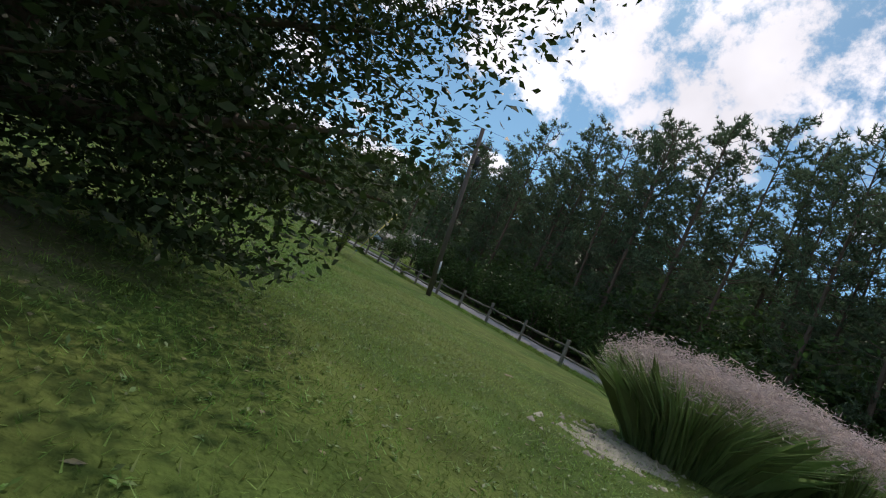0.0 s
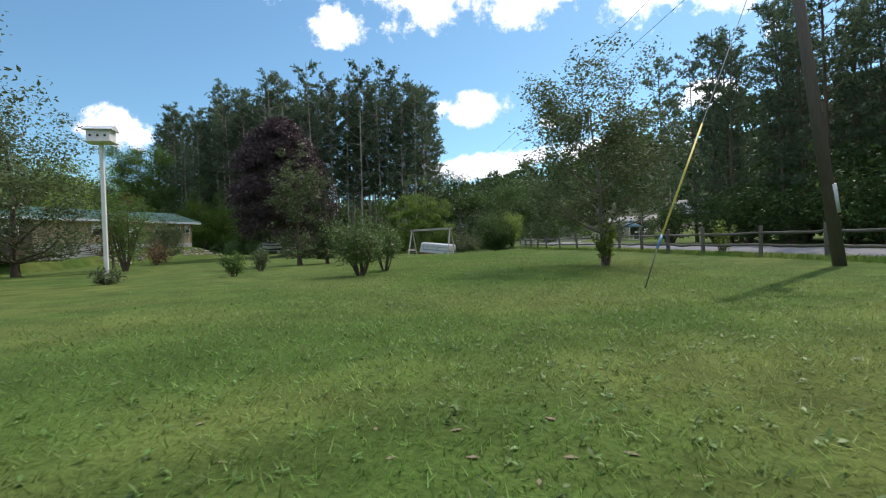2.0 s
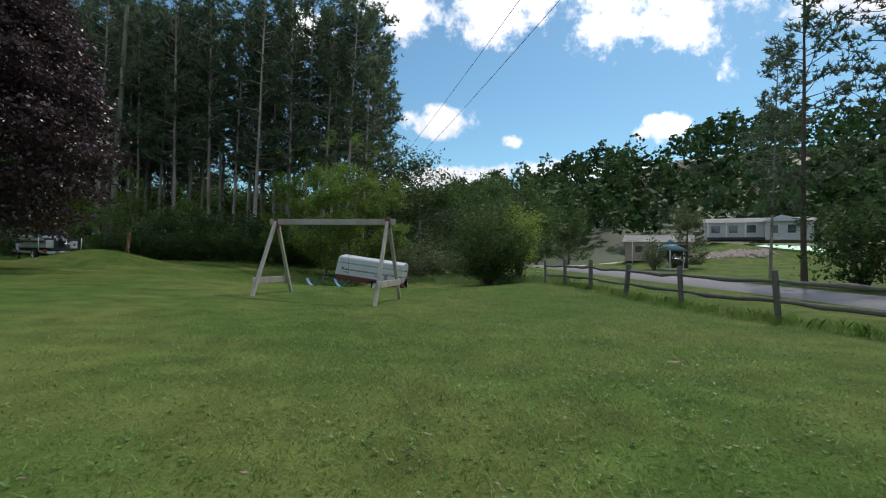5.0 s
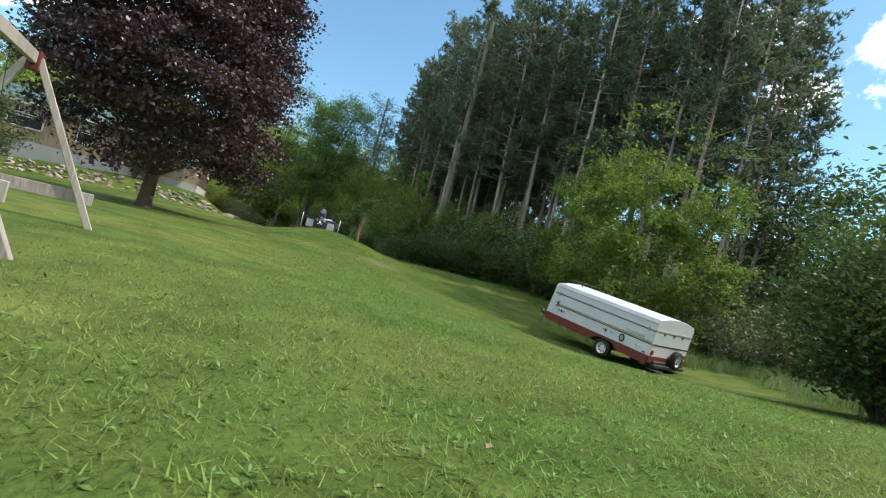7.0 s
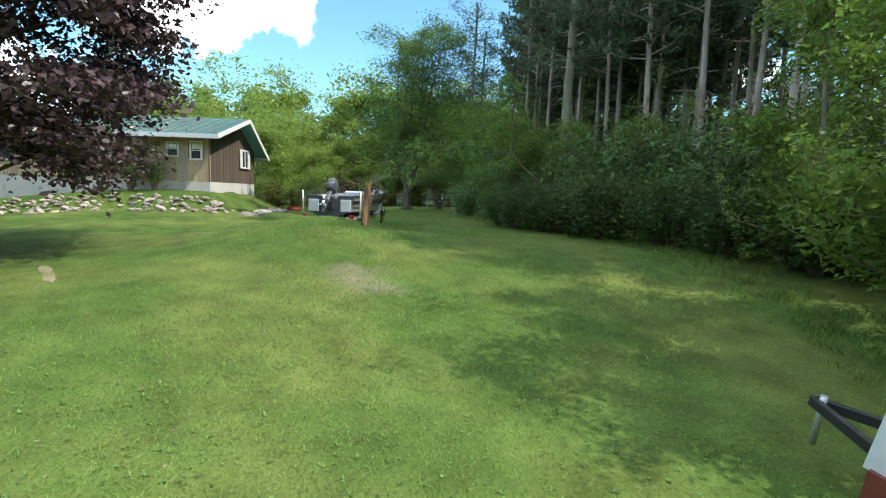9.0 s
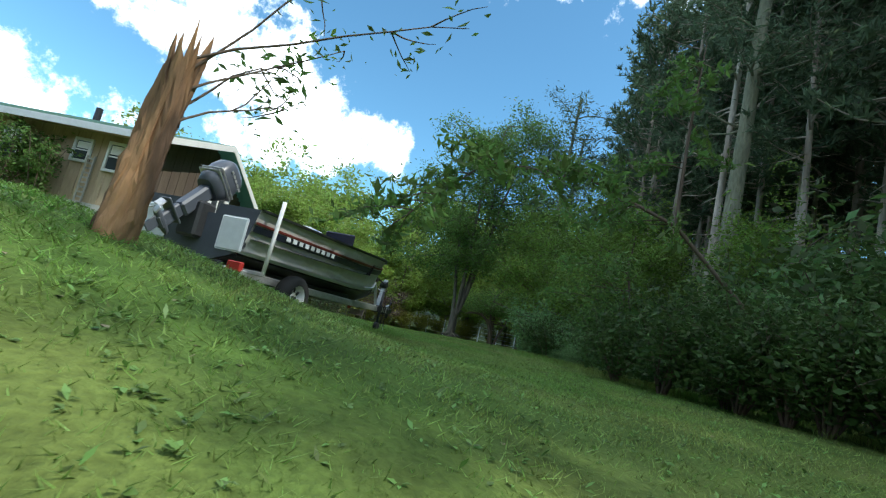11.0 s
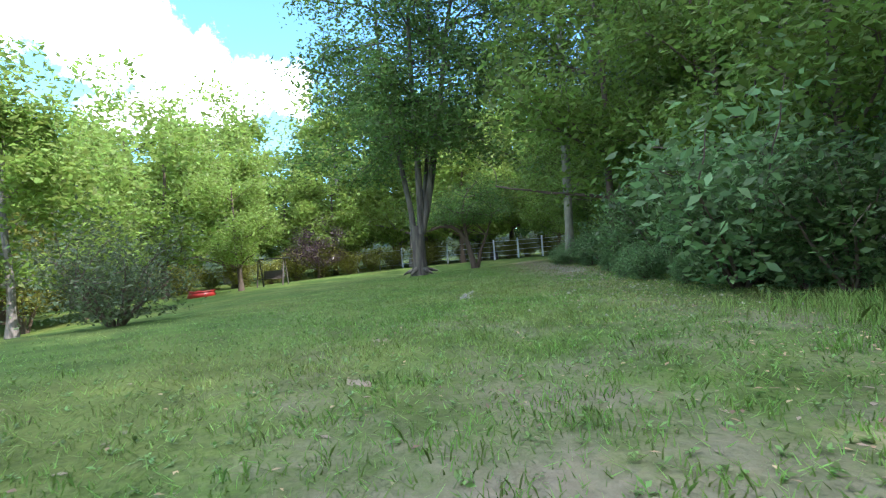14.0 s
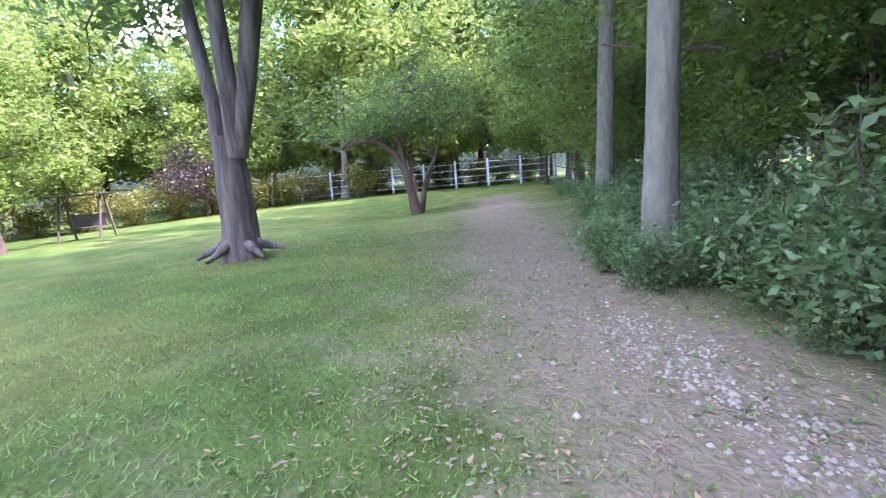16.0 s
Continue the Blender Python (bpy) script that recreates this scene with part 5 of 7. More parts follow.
def second_house():
    """The porch wing that stands forward further along the front."""
    t = new("house")
    t.matrix_world = HM @ pose(15.6, -2.2, -0.05)
    tagged(t, "older wing of the brown house with a green roof", "house")
    La, Wb, Hh, rz = 9.0, 7.0, 2.5, 3.9
    # the wing's wall takes the siding with shade in its colour
    part("wall", box(0, La, 0, Wb, -0.5, Hh), SIDING_SHADED, t)
    for s in (0, 1):
        e = -0.6 if s == 0 else Wb + 0.6
        b = bmesh.new()
        q = [b.verts.new(p) for p in ((-0.5, e, Hh - 0.1), (La + 0.5, e, Hh - 0.1), (La + 0.5, Wb / 2, rz), (-0.5, Wb / 2, rz))]
        b.faces.new(q if s == 0 else q[::-1])
        bmesh.ops.solidify(b, geom=b.faces[:], thickness=0.06)
        ro = part("roof", b, ROOFGREEN, t)
        for i in range(21):
            a = -0.48 + i * 0.49
            part("roof_seam", beam((a, e, Hh - 0.085), (a, Wb / 2, rz + 0.015), 0.03, 0.03, 0.0), ROOFGREEN, ro)
        part("fascia", box(-0.5, La + 0.5, e - 0.02, e + 0.02, Hh - 0.3, Hh - 0.1, 0.004), OFFWHITE, t)
    for a in (1.4, 3.4, 5.6, 7.6):
        window_unit(t, "a", a, 0.9, 1.1, 1.0)
    return t


second_house()


def rock_wall():
    """Dry field stones along the foot of the bank, each a stone of its own."""
    rng = np.random.default_rng(21)
    o = to_house(2, -1.6)
    t = thing("stone_wall", o.x, o.y, gz(o.x, o.y), 0, "low dry-laid field stone wall at the foot of the house's bank", "stone wall")
    kinds = []
    for k in range(6):
        b = bmesh.new()
        bmesh.ops.create_icosphere(b, subdivisions=1, radius=0.5)
        for v in b.verts:
            v.co = Vector(v.co) * (0.8 + 0.4 * rng.random())
            v.co.z *= 0.6
        me = bpy.data.meshes.new("stone")
        b.to_mesh(me)
        b.free()
        me.materials.append(STONE)
        kinds.append(me)
    for k in range(300):
        a = -6.5 + 16.5 * rng.random()
        layer = k % 4
        if a < -1.4:
            p = to_house(-2.5 + 0.25 * layer * 0.7 + 0.12 * rng.standard_normal(), -a - 2.9)
        else:
            p = to_house(a, -1.75 + 0.25 * layer + 0.12 * rng.standard_normal())
        s = 0.15 + 0.2 * rng.random() ** 1.5
        ob = new("stone", kinds[k % 6])
        ob.parent = t
        z = gz(p.x, p.y) + s * 0.18 - 0.03
        ob.matrix_basis = Matrix.Translation(Vector((p.x, p.y, z)) - t.matrix_world.translation) @ Euler((0.3 * rng.standard_normal(), 0.3 * rng.standard_normal(), 6.28 * rng.random())).to_matrix().to_4x4() @ Matrix.Diagonal((s * 1.3, s, s, 1))
    return t


rock_wall()


def windmill():
    p = to_house(9.5, -3.6)
    t = thing("garden_windmill", p.x, p.y, None, 35, "white wooden garden windmill with slatted sails beside the house", "windmill")
    for sx in (-1, 1):
        for sy in (-1, 1):
            part("leg", beam((0.42 * sx, 0.42 * sy, -0.1), (0.16 * sx, 0.16 * sy, 1.9), 0.06, 0.06), WHITE, t)
    for i in range(11):
        w = 0.41 - 0.25 * i / 11
        part("slat", box(-w, w, -w, w, 0.1 + 0.16 * i, 0.2 + 0.16 * i, 0.004), WHITE, t)
    part("cap", box(-0.22, 0.22, -0.22, 0.22, 1.9, 2.15, 0.05), WHITE, t)
    hub = cyl((0, -0.34, 2.0), (0, -0.2, 2.0), 0.06, DARK, t, "hub")
    for k in range(4):
        m = Matrix.Translation((0, -0.3, 2.0)) @ Matrix.Rotation(radians(25 + 90 * k), 4, "Y")
        sail = part("sail", box(-0.02, 0.02, -0.02, 0.02, 0.05, 1.15, 0.003, None, m), WHITE, t)
        for i in range(9):
            part("sail_slat", box(0.02, 0.24, -0.012, 0.012, 0.18 + 0.11 * i, 0.25 + 0.11 * i, 0.002, None, m), WHITE, sail)
    return t


windmill()


def broken_stump():
    rng = np.random.default_rng(8)
    x, y = -15.16, 52.2
    t = thing("tree_stump", x, y, gz(x, y) + 0.03, 0, "tall broken tree stump of orange rotten wood with twigs", "tree stump")
    n, m = 30, 22
    b = bmesh.new()
    rows = []
    top = [0.92 + 0.12 * math.sin(i * 0.9) + 0.1 * math.sin(i * 2.3) + 0.14 * rng.random() for i in range(n)]
    for j in range(m + 1):
        row = []
        for i in range(n):
            a = 2 * math.pi * i / n
            u = j / m
            r = (0.085 + 0.06 * (1 - u) ** 3) * (1 + 0.10 * math.sin(3 * a + 0.4 * j) + 0.06 * math.sin(9 * a + 0.2 * j) + 0.06 * rng.standard_normal())
            if 2.6 < a < 4.6 and u > 0.12:
                r *= 0.72
            row.append(b.verts.new((r * math.cos(a) + 0.03 * u, r * math.sin(a) + 0.12 * u, -0.4 + (top[i] + 0.4) * u)))
        rows.append(row)
    for j in range(m):
        for i in range(n):
            b.faces.new((rows[j][i], rows[j][(i + 1) % n], rows[j + 1][(i + 1) % n], rows[j + 1][i]))
    c = b.verts.new((0.02, 0.09, 0.75))
    for i in range(n):
        b.faces.new((rows[m][i], rows[m][(i + 1) % n], c))
    part("trunk", b, ROT, t, "orange-brown rotten broken trunk")
    lines, tips = [], []
    for k in range(5):
        q, r, d = limb(rng, (0.08, 0.1, 0.55 + 0.1 * k), (-0.5 + 0.1 * k, 0.75, 0.9), 0.9 + 0.25 * k, 0.009, 0.003, 0.4, 6)
        lines.append((q, r))
        tips += q[3:]
        for _ in range(3):
            j = int(rng.integers(3, 7))
            q2, r2, d2 = limb(rng, q[j], d + rng.standard_normal(3) * 0.6, 0.4, 0.006, 0.002, 0.3, 4)
            lines.append((q2, r2))
            tips += q2[2:]
    twigs = part("twig", tubes_mesh("twig", lines, BARK, 6), BARK, t, "thin bent twigs")
    tips = np.array(tips)
    pos = tips[rng.integers(0, len(tips), 260)] + rng.standard_normal((260, 3)) * 0.06
    part("foliage", leaves_mesh("foliage", pos, 0.07, LEAF, 4, 0, 0.35), LEAF, twigs)
    return t


broken_stump()

# ---- trees and bushes ----
LEAF_RUST = material("rusty_leaves", (0.16, 0.075, 0.03), 0.6, 0.25, 0.6, 5, 0, trans=0.3, island=0.4)
LEAF_YELLOW = material("yellow_green_leaves", (0.20, 0.21, 0.035), 0.55, 0.25, 0.6, 5, 0, trans=0.4, island=0.35)


def tag_tree(ob, label, category="tree", group=""):
    return tagged(ob, label, category, group)


# by the start of the flight
tag_tree(place(broadleaf("apple_tree", 3, 9.8, 3.8, 0.22, 0.5, LEAF_DARK, BARK, 150000, 0.09, limbs=38, low=0.16, gaps=0.0, clump=0.5), -5.5, -10.3, 40), "large dark-leaved tree with low hanging branches over the lawn")
tag_tree(place(broadleaf("apple_tree", 4, 12.5, 4.8, 0.24, 1.6, LEAF_OLIVE, BARK, 24000, 0.17, limbs=20, gaps=0.1), -18.86, 10.16, 10), "broad olive-green tree beside the lawn")
tag_tree(place(broadleaf("apple_tree", 5, 10.5, 4.0, 0.2, 1.5, LEAF_OLIVE, BARK, 18000, 0.17, limbs=18, gaps=0.1), -24.3, 22.8, 70), "olive-green fruit tree on the lawn near the house")
tag_tree(place(broadleaf("ash_tree", 17, 6.4, 2.9, 0.075, 1.9, LEAF_OLIVE, BARK_GREY, 26000, 0.085, limbs=22, gaps=0.8, clump=0.25, lean=(-0.06, 0)), 3.95, 10.66, 20), "slender grey-green ash tree with an open crown on the lawn")
tag_tree(place(shrub("ivy", 18, 1.6, 0.26, LEAF_LIGHT, 1700, 0.075, 9), 4.0, 10.62), "light green ivy climbing round the ash trunk's foot", "ivy")
tag_tree(place(shrub("lilac_bush", 19, 1.6, 0.8, LEAF_LILAC, 5200, 0.07, 13, None, 0.3), -3.06, 9.47), "multi-stemmed olive-green bush on the lawn", "bush", "lawn bushes")
tag_tree(place(shrub("lilac_bush", 20, 1.55, 0.6, LEAF_LILAC, 3800, 0.068, 9, None, 0.33), -2.65, 11.6, 60), "multi-stemmed olive-green bush on the lawn", "bush", "lawn bushes")
tag_tree(place(shrub("flower_bush", 22, 0.8, 0.36, LEAF, 1200, 0.07, 9), -7.5, 11.7), "small upright green bush on the lawn", "bush", "small bushes")
tag_tree(place(shrub("flower_bush", 23, 1.0, 0.36, LEAF_OLIVE, 1200, 0.07, 9), -7.9, 15.05), "small upright green bush with pale tips on the lawn", "bush", "small bushes")
tag_tree(place(shrub("weed_clump", 24, 0.4, 0.45, LEAF_OLIVE, 700, 0.09, 9), -10.45, 10.1), "low weed clump round the bird house post", "weeds")
tag_tree(place(broadleaf("columnar_tree", 25, 6.2, 1.35, 0.12, 0.6, LEAF_OLIVE, BARK, 6500, 0.12, gaps=0.1, limbs=14), -8.00, 20.39), "tall narrow grey-green tree on the lawn")
tag_tree(place(broadleaf("columnar_tree", 26, 4.8, 0.8, 0.1, 0.5, LEAF_DARK, BARK, 4000, 0.1, gaps=0.1, limbs=14), -6.71, 20.88), "narrow dark green tree on the lawn")
tag_tree(place(shrub("vine_bush", 27, 4.6, 1.5, LEAF, 4500, 0.12, 9), -18.30, 22.91), "tall vine-covered dark green bush near the house", "bush")
tag_tree(place(broadleaf("small_tree", 28, 5.5, 2.0, 0.1, 1.5, LEAF_RUST, BARK, 3500, 0.14), -23.21, 29.20), "small tree with rusty orange foliage by the house")
tag_tree(place(shrub("rose_bush", 29, 1.9, 1.2, LEAF_RUST, 2200, 0.1, 9), -23.08, 33.86), "reddish flowering bush by the house", "bush")

tag_tree(place(shrub("ivy", 30, 1.45, 0.24, LEAF_LIGHT, 900, 0.08, 7), 10.3, 15.85), "light green ivy climbing over a fence post", "ivy")

# reed grass by the road side


def reed_clump(x, y):
    rng = np.random.default_rng(33)
    t = thing("reed_grass", x, y, None, 0, "tall clump of green reed grass with pinkish feathery plumes", "reed grass")
    n = 3400
    a, rr = rng.random(n) * 6.283, 0.95 * np.sqrt(rng.random(n))
    base = np.stack([rr * np.cos(a), rr * np.sin(a) * 0.8, np.zeros(n)], 1)
    d = np.stack([np.cos(a) * rr * 0.55, np.sin(a) * rr * 0.55, np.ones(n)], 1) + rng.standard_normal((n, 3)) * 0.13
    d /= np.linalg.norm(d, axis=1, keepdims=True)
    h = (1.0 + 0.55 * rng.random((n, 1)))
    s = np.cross(d, rng.standard_normal((n, 3)))
    s /= np.linalg.norm(s, axis=1, keepdims=True)
    mid, tip = base + d * h * 0.6, base + d * h * 0.95 + np.stack([np.cos(a) * 0.28, np.sin(a) * 0.28, -0.1 * np.ones(n)], 1)
    w = 0.011
    v = np.stack([base - s * w, base + s * w, mid + s * w, tip, mid - s * w], 1)
    part("blade", np_mesh("blades", v, np.arange(5 * n).reshape(-1, 5), REED), REED, t)
    m = 1000
    k = rng.integers(0, n, m)
    top = base[k] + d[k] * (1.15 + 0.35 * rng.random((m, 1)))
    q = np.repeat(top, 16, 0) + rng.standard_normal((m * 16, 3)) * np.array([0.05, 0.05, 0.1]) + np.array([0.06, 0, 0])
    part("plume", leaves_mesh("plumes", q, 0.085, PLUME, 5, 0, 0.16, 0.3), PLUME, t, "pinkish feathery plumes")
    return t


reed_clump(3.3, -11.1)
reed_clump(4.9, -10.9)
reed_clump(6.1, -12.0)

# by the swing set, the camper and the house


def dome_maple():
    """A broad maple: short trunk, spreading limbs and a dense dome of flat leaf layers, hanging low at the rim."""
    r = np.random.default_rng(40)
    ob = new("purple_maple")
    R, H, z0 = 4.7, 10.6, 2.05
    cs = []
    while len(cs) < 520:
        u = r.random() ** 0.8
        a = 6.283 * r.random()
        # the outline bulges and gapes from place to place
        rim = R * math.sqrt(max(0.0, 1 - u ** 2.1)) * (0.93 + 0.10 * math.sin(3 * a + 5 * u) + 0.06 * math.sin(7 * a - 9 * u)) * (0.74 + 0.26 * min(1.0, u / 0.25))
        f = 1 - 0.62 * r.random() ** 2.2
        d = rim * f
        z = z0 + H * u + 0.45 * (1 - f) - 0.55 * (1 - u) ** 3 * max(0, f - 0.6) / 0.4 + 0.2 * r.standard_normal()
        cs.append((d * math.cos(a), d * math.sin(a), z))
    cs = np.array(cs)
    trunk = [(0, 0, -0.25), (0.02, 0, 0.25), (0.05, 0.02, 1.2), (0.1, 0, 2.4), (0.12, 0.05, 4.5), (0.05, 0.1, 7.0), (0.1, 0.0, 10.5)]
    lines = [(trunk, [0.42, 0.28, 0.23, 0.24, 0.17, 0.1, 0.03])]
    for k in range(70):
        c = cs[k * 7]
        i = min(5, max(2, int(2 + (c[2] - 2.2) / 2.3)))
        p = np.array(trunk[i])
        mid = p * 0.5 + c * 0.5 + np.array([0, 0, 0.35]) + r.standard_normal(3) * 0.15
        lines.append(([p, p * 0.75 + mid * 0.25, mid, c], [0.07, 0.055, 0.035, 0.01]))
    part("trunk", tubes_mesh("trunk", lines, BARK, 9, 0.1, 40), BARK, ob)
    n = 135000
    k = r.integers(0, len(cs), n)
    q = r.standard_normal((n, 3)) * np.array([0.46, 0.46, 0.17])
    # each layer dips towards its outer side
    out = cs[k, :2] / np.maximum(np.linalg.norm(cs[k, :2], axis=1, keepdims=True), 0.3)
    q[:, 2] -= 0.35 * (q[:, :2] * out).sum(1)
    part("crown", leaves_mesh("crown", cs[k] + q, 0.145, LEAF_PURPLE, 41, 0, 0.6, 0.45), LEAF_PURPLE, ob)
    return tagged(ob, "large purple-leaved maple on the lawn before the house", "tree")


place(dome_maple(), -16.3, 43.2)
tag_tree(place(broadleaf("young_tree", 41, 4.6, 1.8, 0.07, 1.0, LEAF_OLIVE, BARK, 5200, 0.12, limbs=14), -25.2, 38.9), "young olive-green tree on the lawn beside the maple")
sap = tag_tree(place(broadleaf("sapling", 42, 9.6, 2.2, 0.08, 0.5, LEAF_SAP, BARK_GREY, 15000, 0.14, gaps=0.1, limbs=22, clump=0.33), -3.34, 56.89), "bright light-green maple sapling at the wood's edge", "tree", "saplings")
stand(sap, -1.64, 58.56, 120, 0.9)
stand(sap, -5.23, 57.99, 200, 1.0)
stand(sap, -8.19, 60.39, 300, 0.9)
tag_tree(place(shrub("round_bush", 43, 3.7, 2.3, LEAF_MID, 26000, 0.115, 18), 4.7, 51.0), "big rounded green bush at the end of the fence", "bush")
tag_tree(place(shrub("round_bush", 44, 3.9, 1.4, LEAF_LIGHT, 6000, 0.13, 12), 6.5, 51.6), "yellow-green bush at the end of the fence", "bush")
brush = tag_tree(place(shrub("brush", 45, 1.3, 1.2, LEAF_OLIVE, 2600, 0.11, 12), 0.77, 57.20), "low olive brush and tall weeds at the lawn's edge", "brush", "brush along the wood")
for i, (x, y, s) in enumerate(((2.12, 57.83, 1.1), (3.60, 57.18, 1.0), (-0.44, 58.46, 1.3), (1.29, 59.93, 1.5), (5.07, 59.08, 1.3))):
    stand(brush, x, y, 70 * i, s)

# the pine plantation
pines = [tag_tree(pine("pine", 50 + k, 21.5 + k, 0.6 + 0.04 * k, 0.16, 2.7, 14, 66), "tall straight plantation pine with a bare pale trunk", "pine", "plantation pines") for k in range(4)]
rng = np.random.default_rng(77)
EDGE = [(-3.2, 66.0), (-18.5, 68.5), (-27, 69.0), (-34, 71.5), (-41, 77.5), (-53, 85.5)]
count = 0
for (x0, y0), (x1, y1) in zip(EDGE, EDGE[1:]):
    d = Vector((x1 - x0, y1 - y0))
    nrm = Vector((-d.y, d.x)).normalized() * -1
    if nrm.y < 0:
        nrm = -nrm
    n = max(2, round(d.length / 2.5))
    for row in range(5):
        for i in range(n):
            u = (i + 0.25 + 0.5 * rng.random()) / n
            off = row * 3.0 + 0.7 * rng.standard_normal()
            x, y = x0 + d.x * u + nrm.x * off, y0 + d.y * u + nrm.y * off
            src = pines[int(rng.integers(4))]
            s = 0.95 + 0.2 * rng.random()
            if count < 4:
                place(pines[count], x, y, 360 * rng.random(), s)
            else:
                stand(src, x, y, 360 * rng.random(), s)
            count += 1

# the tall wood beyond the road
dark_pines = [tag_tree(pine("pine", 60 + k, 21.0 + k, 0.84, 0.2, 3.3, 16, 70, BARK, 4), "tall dark pine in the wood beyond the road", "pine", "pines beyond the road") for k in range(3)]
count = 0
for row in range(4):
    for i in range(24):
        x = 25.5 + row * 4.2 + 1.0 * rng.standard_normal()
        y = -32 + i * 4.0 + 1.2 * rng.standard_normal()
        if y > 52 - row * 2:
            continue
        s = 0.78 + 0.24 * rng.random()
        if count < 3:
            place(dark_pines[count], x, y, 0, s)
        else:
            stand(dark_pines[int(rng.integers(3))], x, y, 360 * rng.random(), s)
        count += 1

# undergrowth along both woods
under = [tag_tree(place(shrub("undergrowth", 70, 2.6, 1.5, LEAF_MID, 3600, 0.15, 12), -11.55, 63.22), "dense dark green undergrowth at the foot of the pines", "bush", "undergrowth"),
         tag_tree(place(shrub("undergrowth", 71, 2.2, 1.4, LEAF_SHADE, 3000, 0.15, 12), -28.36, 65.85), "leafy green undergrowth at the wood's edge", "bush", "undergrowth")]
for k in range(17):
    stand(under[0], -6 - k * 1.2 + 0.6 * rng.standard_normal(), 62.6 + 2.6 * rng.random() + 0.04 * k, 360 * rng.random(), 0.3 + 0.5 * rng.random())
for k in range(22):
    stand(under[0], -5.0 - k * 0.72 + 0.3 * rng.standard_normal(), 60.3 - 0.02 * k + 0.5 * rng.random(), 360 * rng.random(), 0.5 + 0.3 * rng.random())
for k in range(11):
    stand(under[k % 2], -5.5 - k * 1.5 + 0.4 * rng.standard_normal(), 62.6 + 0.1 * k + 0.6 * rng.random(), 360 * rng.random(), 1.1 + 0.4 * rng.random())
for k in range(21):
    stand(under[0], 23.2 + 0.8 * rng.standard_normal(), -30 + k * 3.8, 360 * rng.random(), 1.3 + 0.5 * rng.random())
for k in range(26):
    stand(under[0], 29 + 1.5 * rng.standard_normal(), -34 + k * 3.2, 360 * rng.random(), 2.2 + 0.7 * rng.random())
wood_bush = tag_tree(place(shrub("wood_bush", 72, 1.9, 1.25, LEAF_SHADE, 3800, 0.13, 12, low=0.06), -30.02, 63.70), "dense green bush with broad leaves along the track", "bush", "bushes along the track")
line = [(-22, 62.6), (-29.5, 63.7), (-33.4, 65.7), (-38.3, 68.9), (-49.6, 77.8)]
k = 0
for (x0, y0), (x1, y1) in zip(line, line[1:]):
    n = round(math.hypot(x1 - x0, y1 - y0) / 1.3)
    for i in range(n):
        u = (i + 0.5) / n
        off = 0.9 * rng.random()
        x, y = x0 + (x1 - x0) * u + off * 0.45, y0 + (y1 - y0) * u + off * 0.9
        stand((wood_bush, under[1], under[0])[k % 3], x, y, 360 * rng.random(), (0.55 + 0.3 * rng.random()) * (1.0 if k % 3 == 0 else 0.75) * (1.0 if x > -37.5 else 0.62))
        k += 1
for i in range(46):
    u = i / 45 * (len(line) - 1.001)
    j = int(u)
    u -= j
    stand(wood_bush, line[j][0] + (line[j + 1][0] - line[j][0]) * u + 0.05 + 0.25 * rng.standard_normal(), line[j][1] + (line[j + 1][1] - line[j][1]) * u - 0.1 + 0.25 * rng.standard_normal(), 360 * rng.random(), 0.16 + 0.15 * rng.random())
for x, y, q in ((-38.8, 68.2, 0.26), (-38.5, 68.9, 0.32), (-39.5, 68.5, 0.28), (-41.9, 70.9, 0.34), (-42.0, 71.6, 0.4), (-40.4, 69.7, 0.36), (-37.9, 68.4, 0.42), (-37.2, 67.9, 0.4)):
    stand(wood_bush, x, y, 360 * rng.random(), q)
maple = tag_tree(place(broadleaf("wood_maple", 73, 8.5, 2.7, 0.09, 2.2, LEAF_SAP, BARK, 15000, 0.125, gaps=0.3, limbs=15, low=0.15), -32.49, 67.07), "slender green maple leaning out over the track", "tree", "maples at the wood's edge")
for x, y, s in ((-29.60, 68.15, 0.85), (-35.42, 71.2, 0.8), (-39.97, 74.43, 1.05), (-45.94, 78.73, 1.0), (-22.04, 66.14, 0.8), (-16.90, 65.13, 0.75), (-35.6, 67.3, 1.3), (-33.4, 67.8, 1.1), (-30.0, 65.9, 1.0), (-38.4, 71.0, 1.1), (-27.2, 65.3, 0.9), (-43.2, 74.6, 1.15), (-49.0, 78.0, 1.3), (-53.5, 81.5, 1.3), (-58.0, 83.5, 1.2), (-41.2, 72.9, 0.45), (-43.6, 73.6, 0.5), (-40.0, 71.6, 0.4), (-42.6, 75.2, 0.5), (-46.5, 75.6, 0.55), (-44.0, 76.4, 0.6), (-38.2, 70.3, 0.42)):
    stand(maple, x, y, 360 * rng.random(), s)


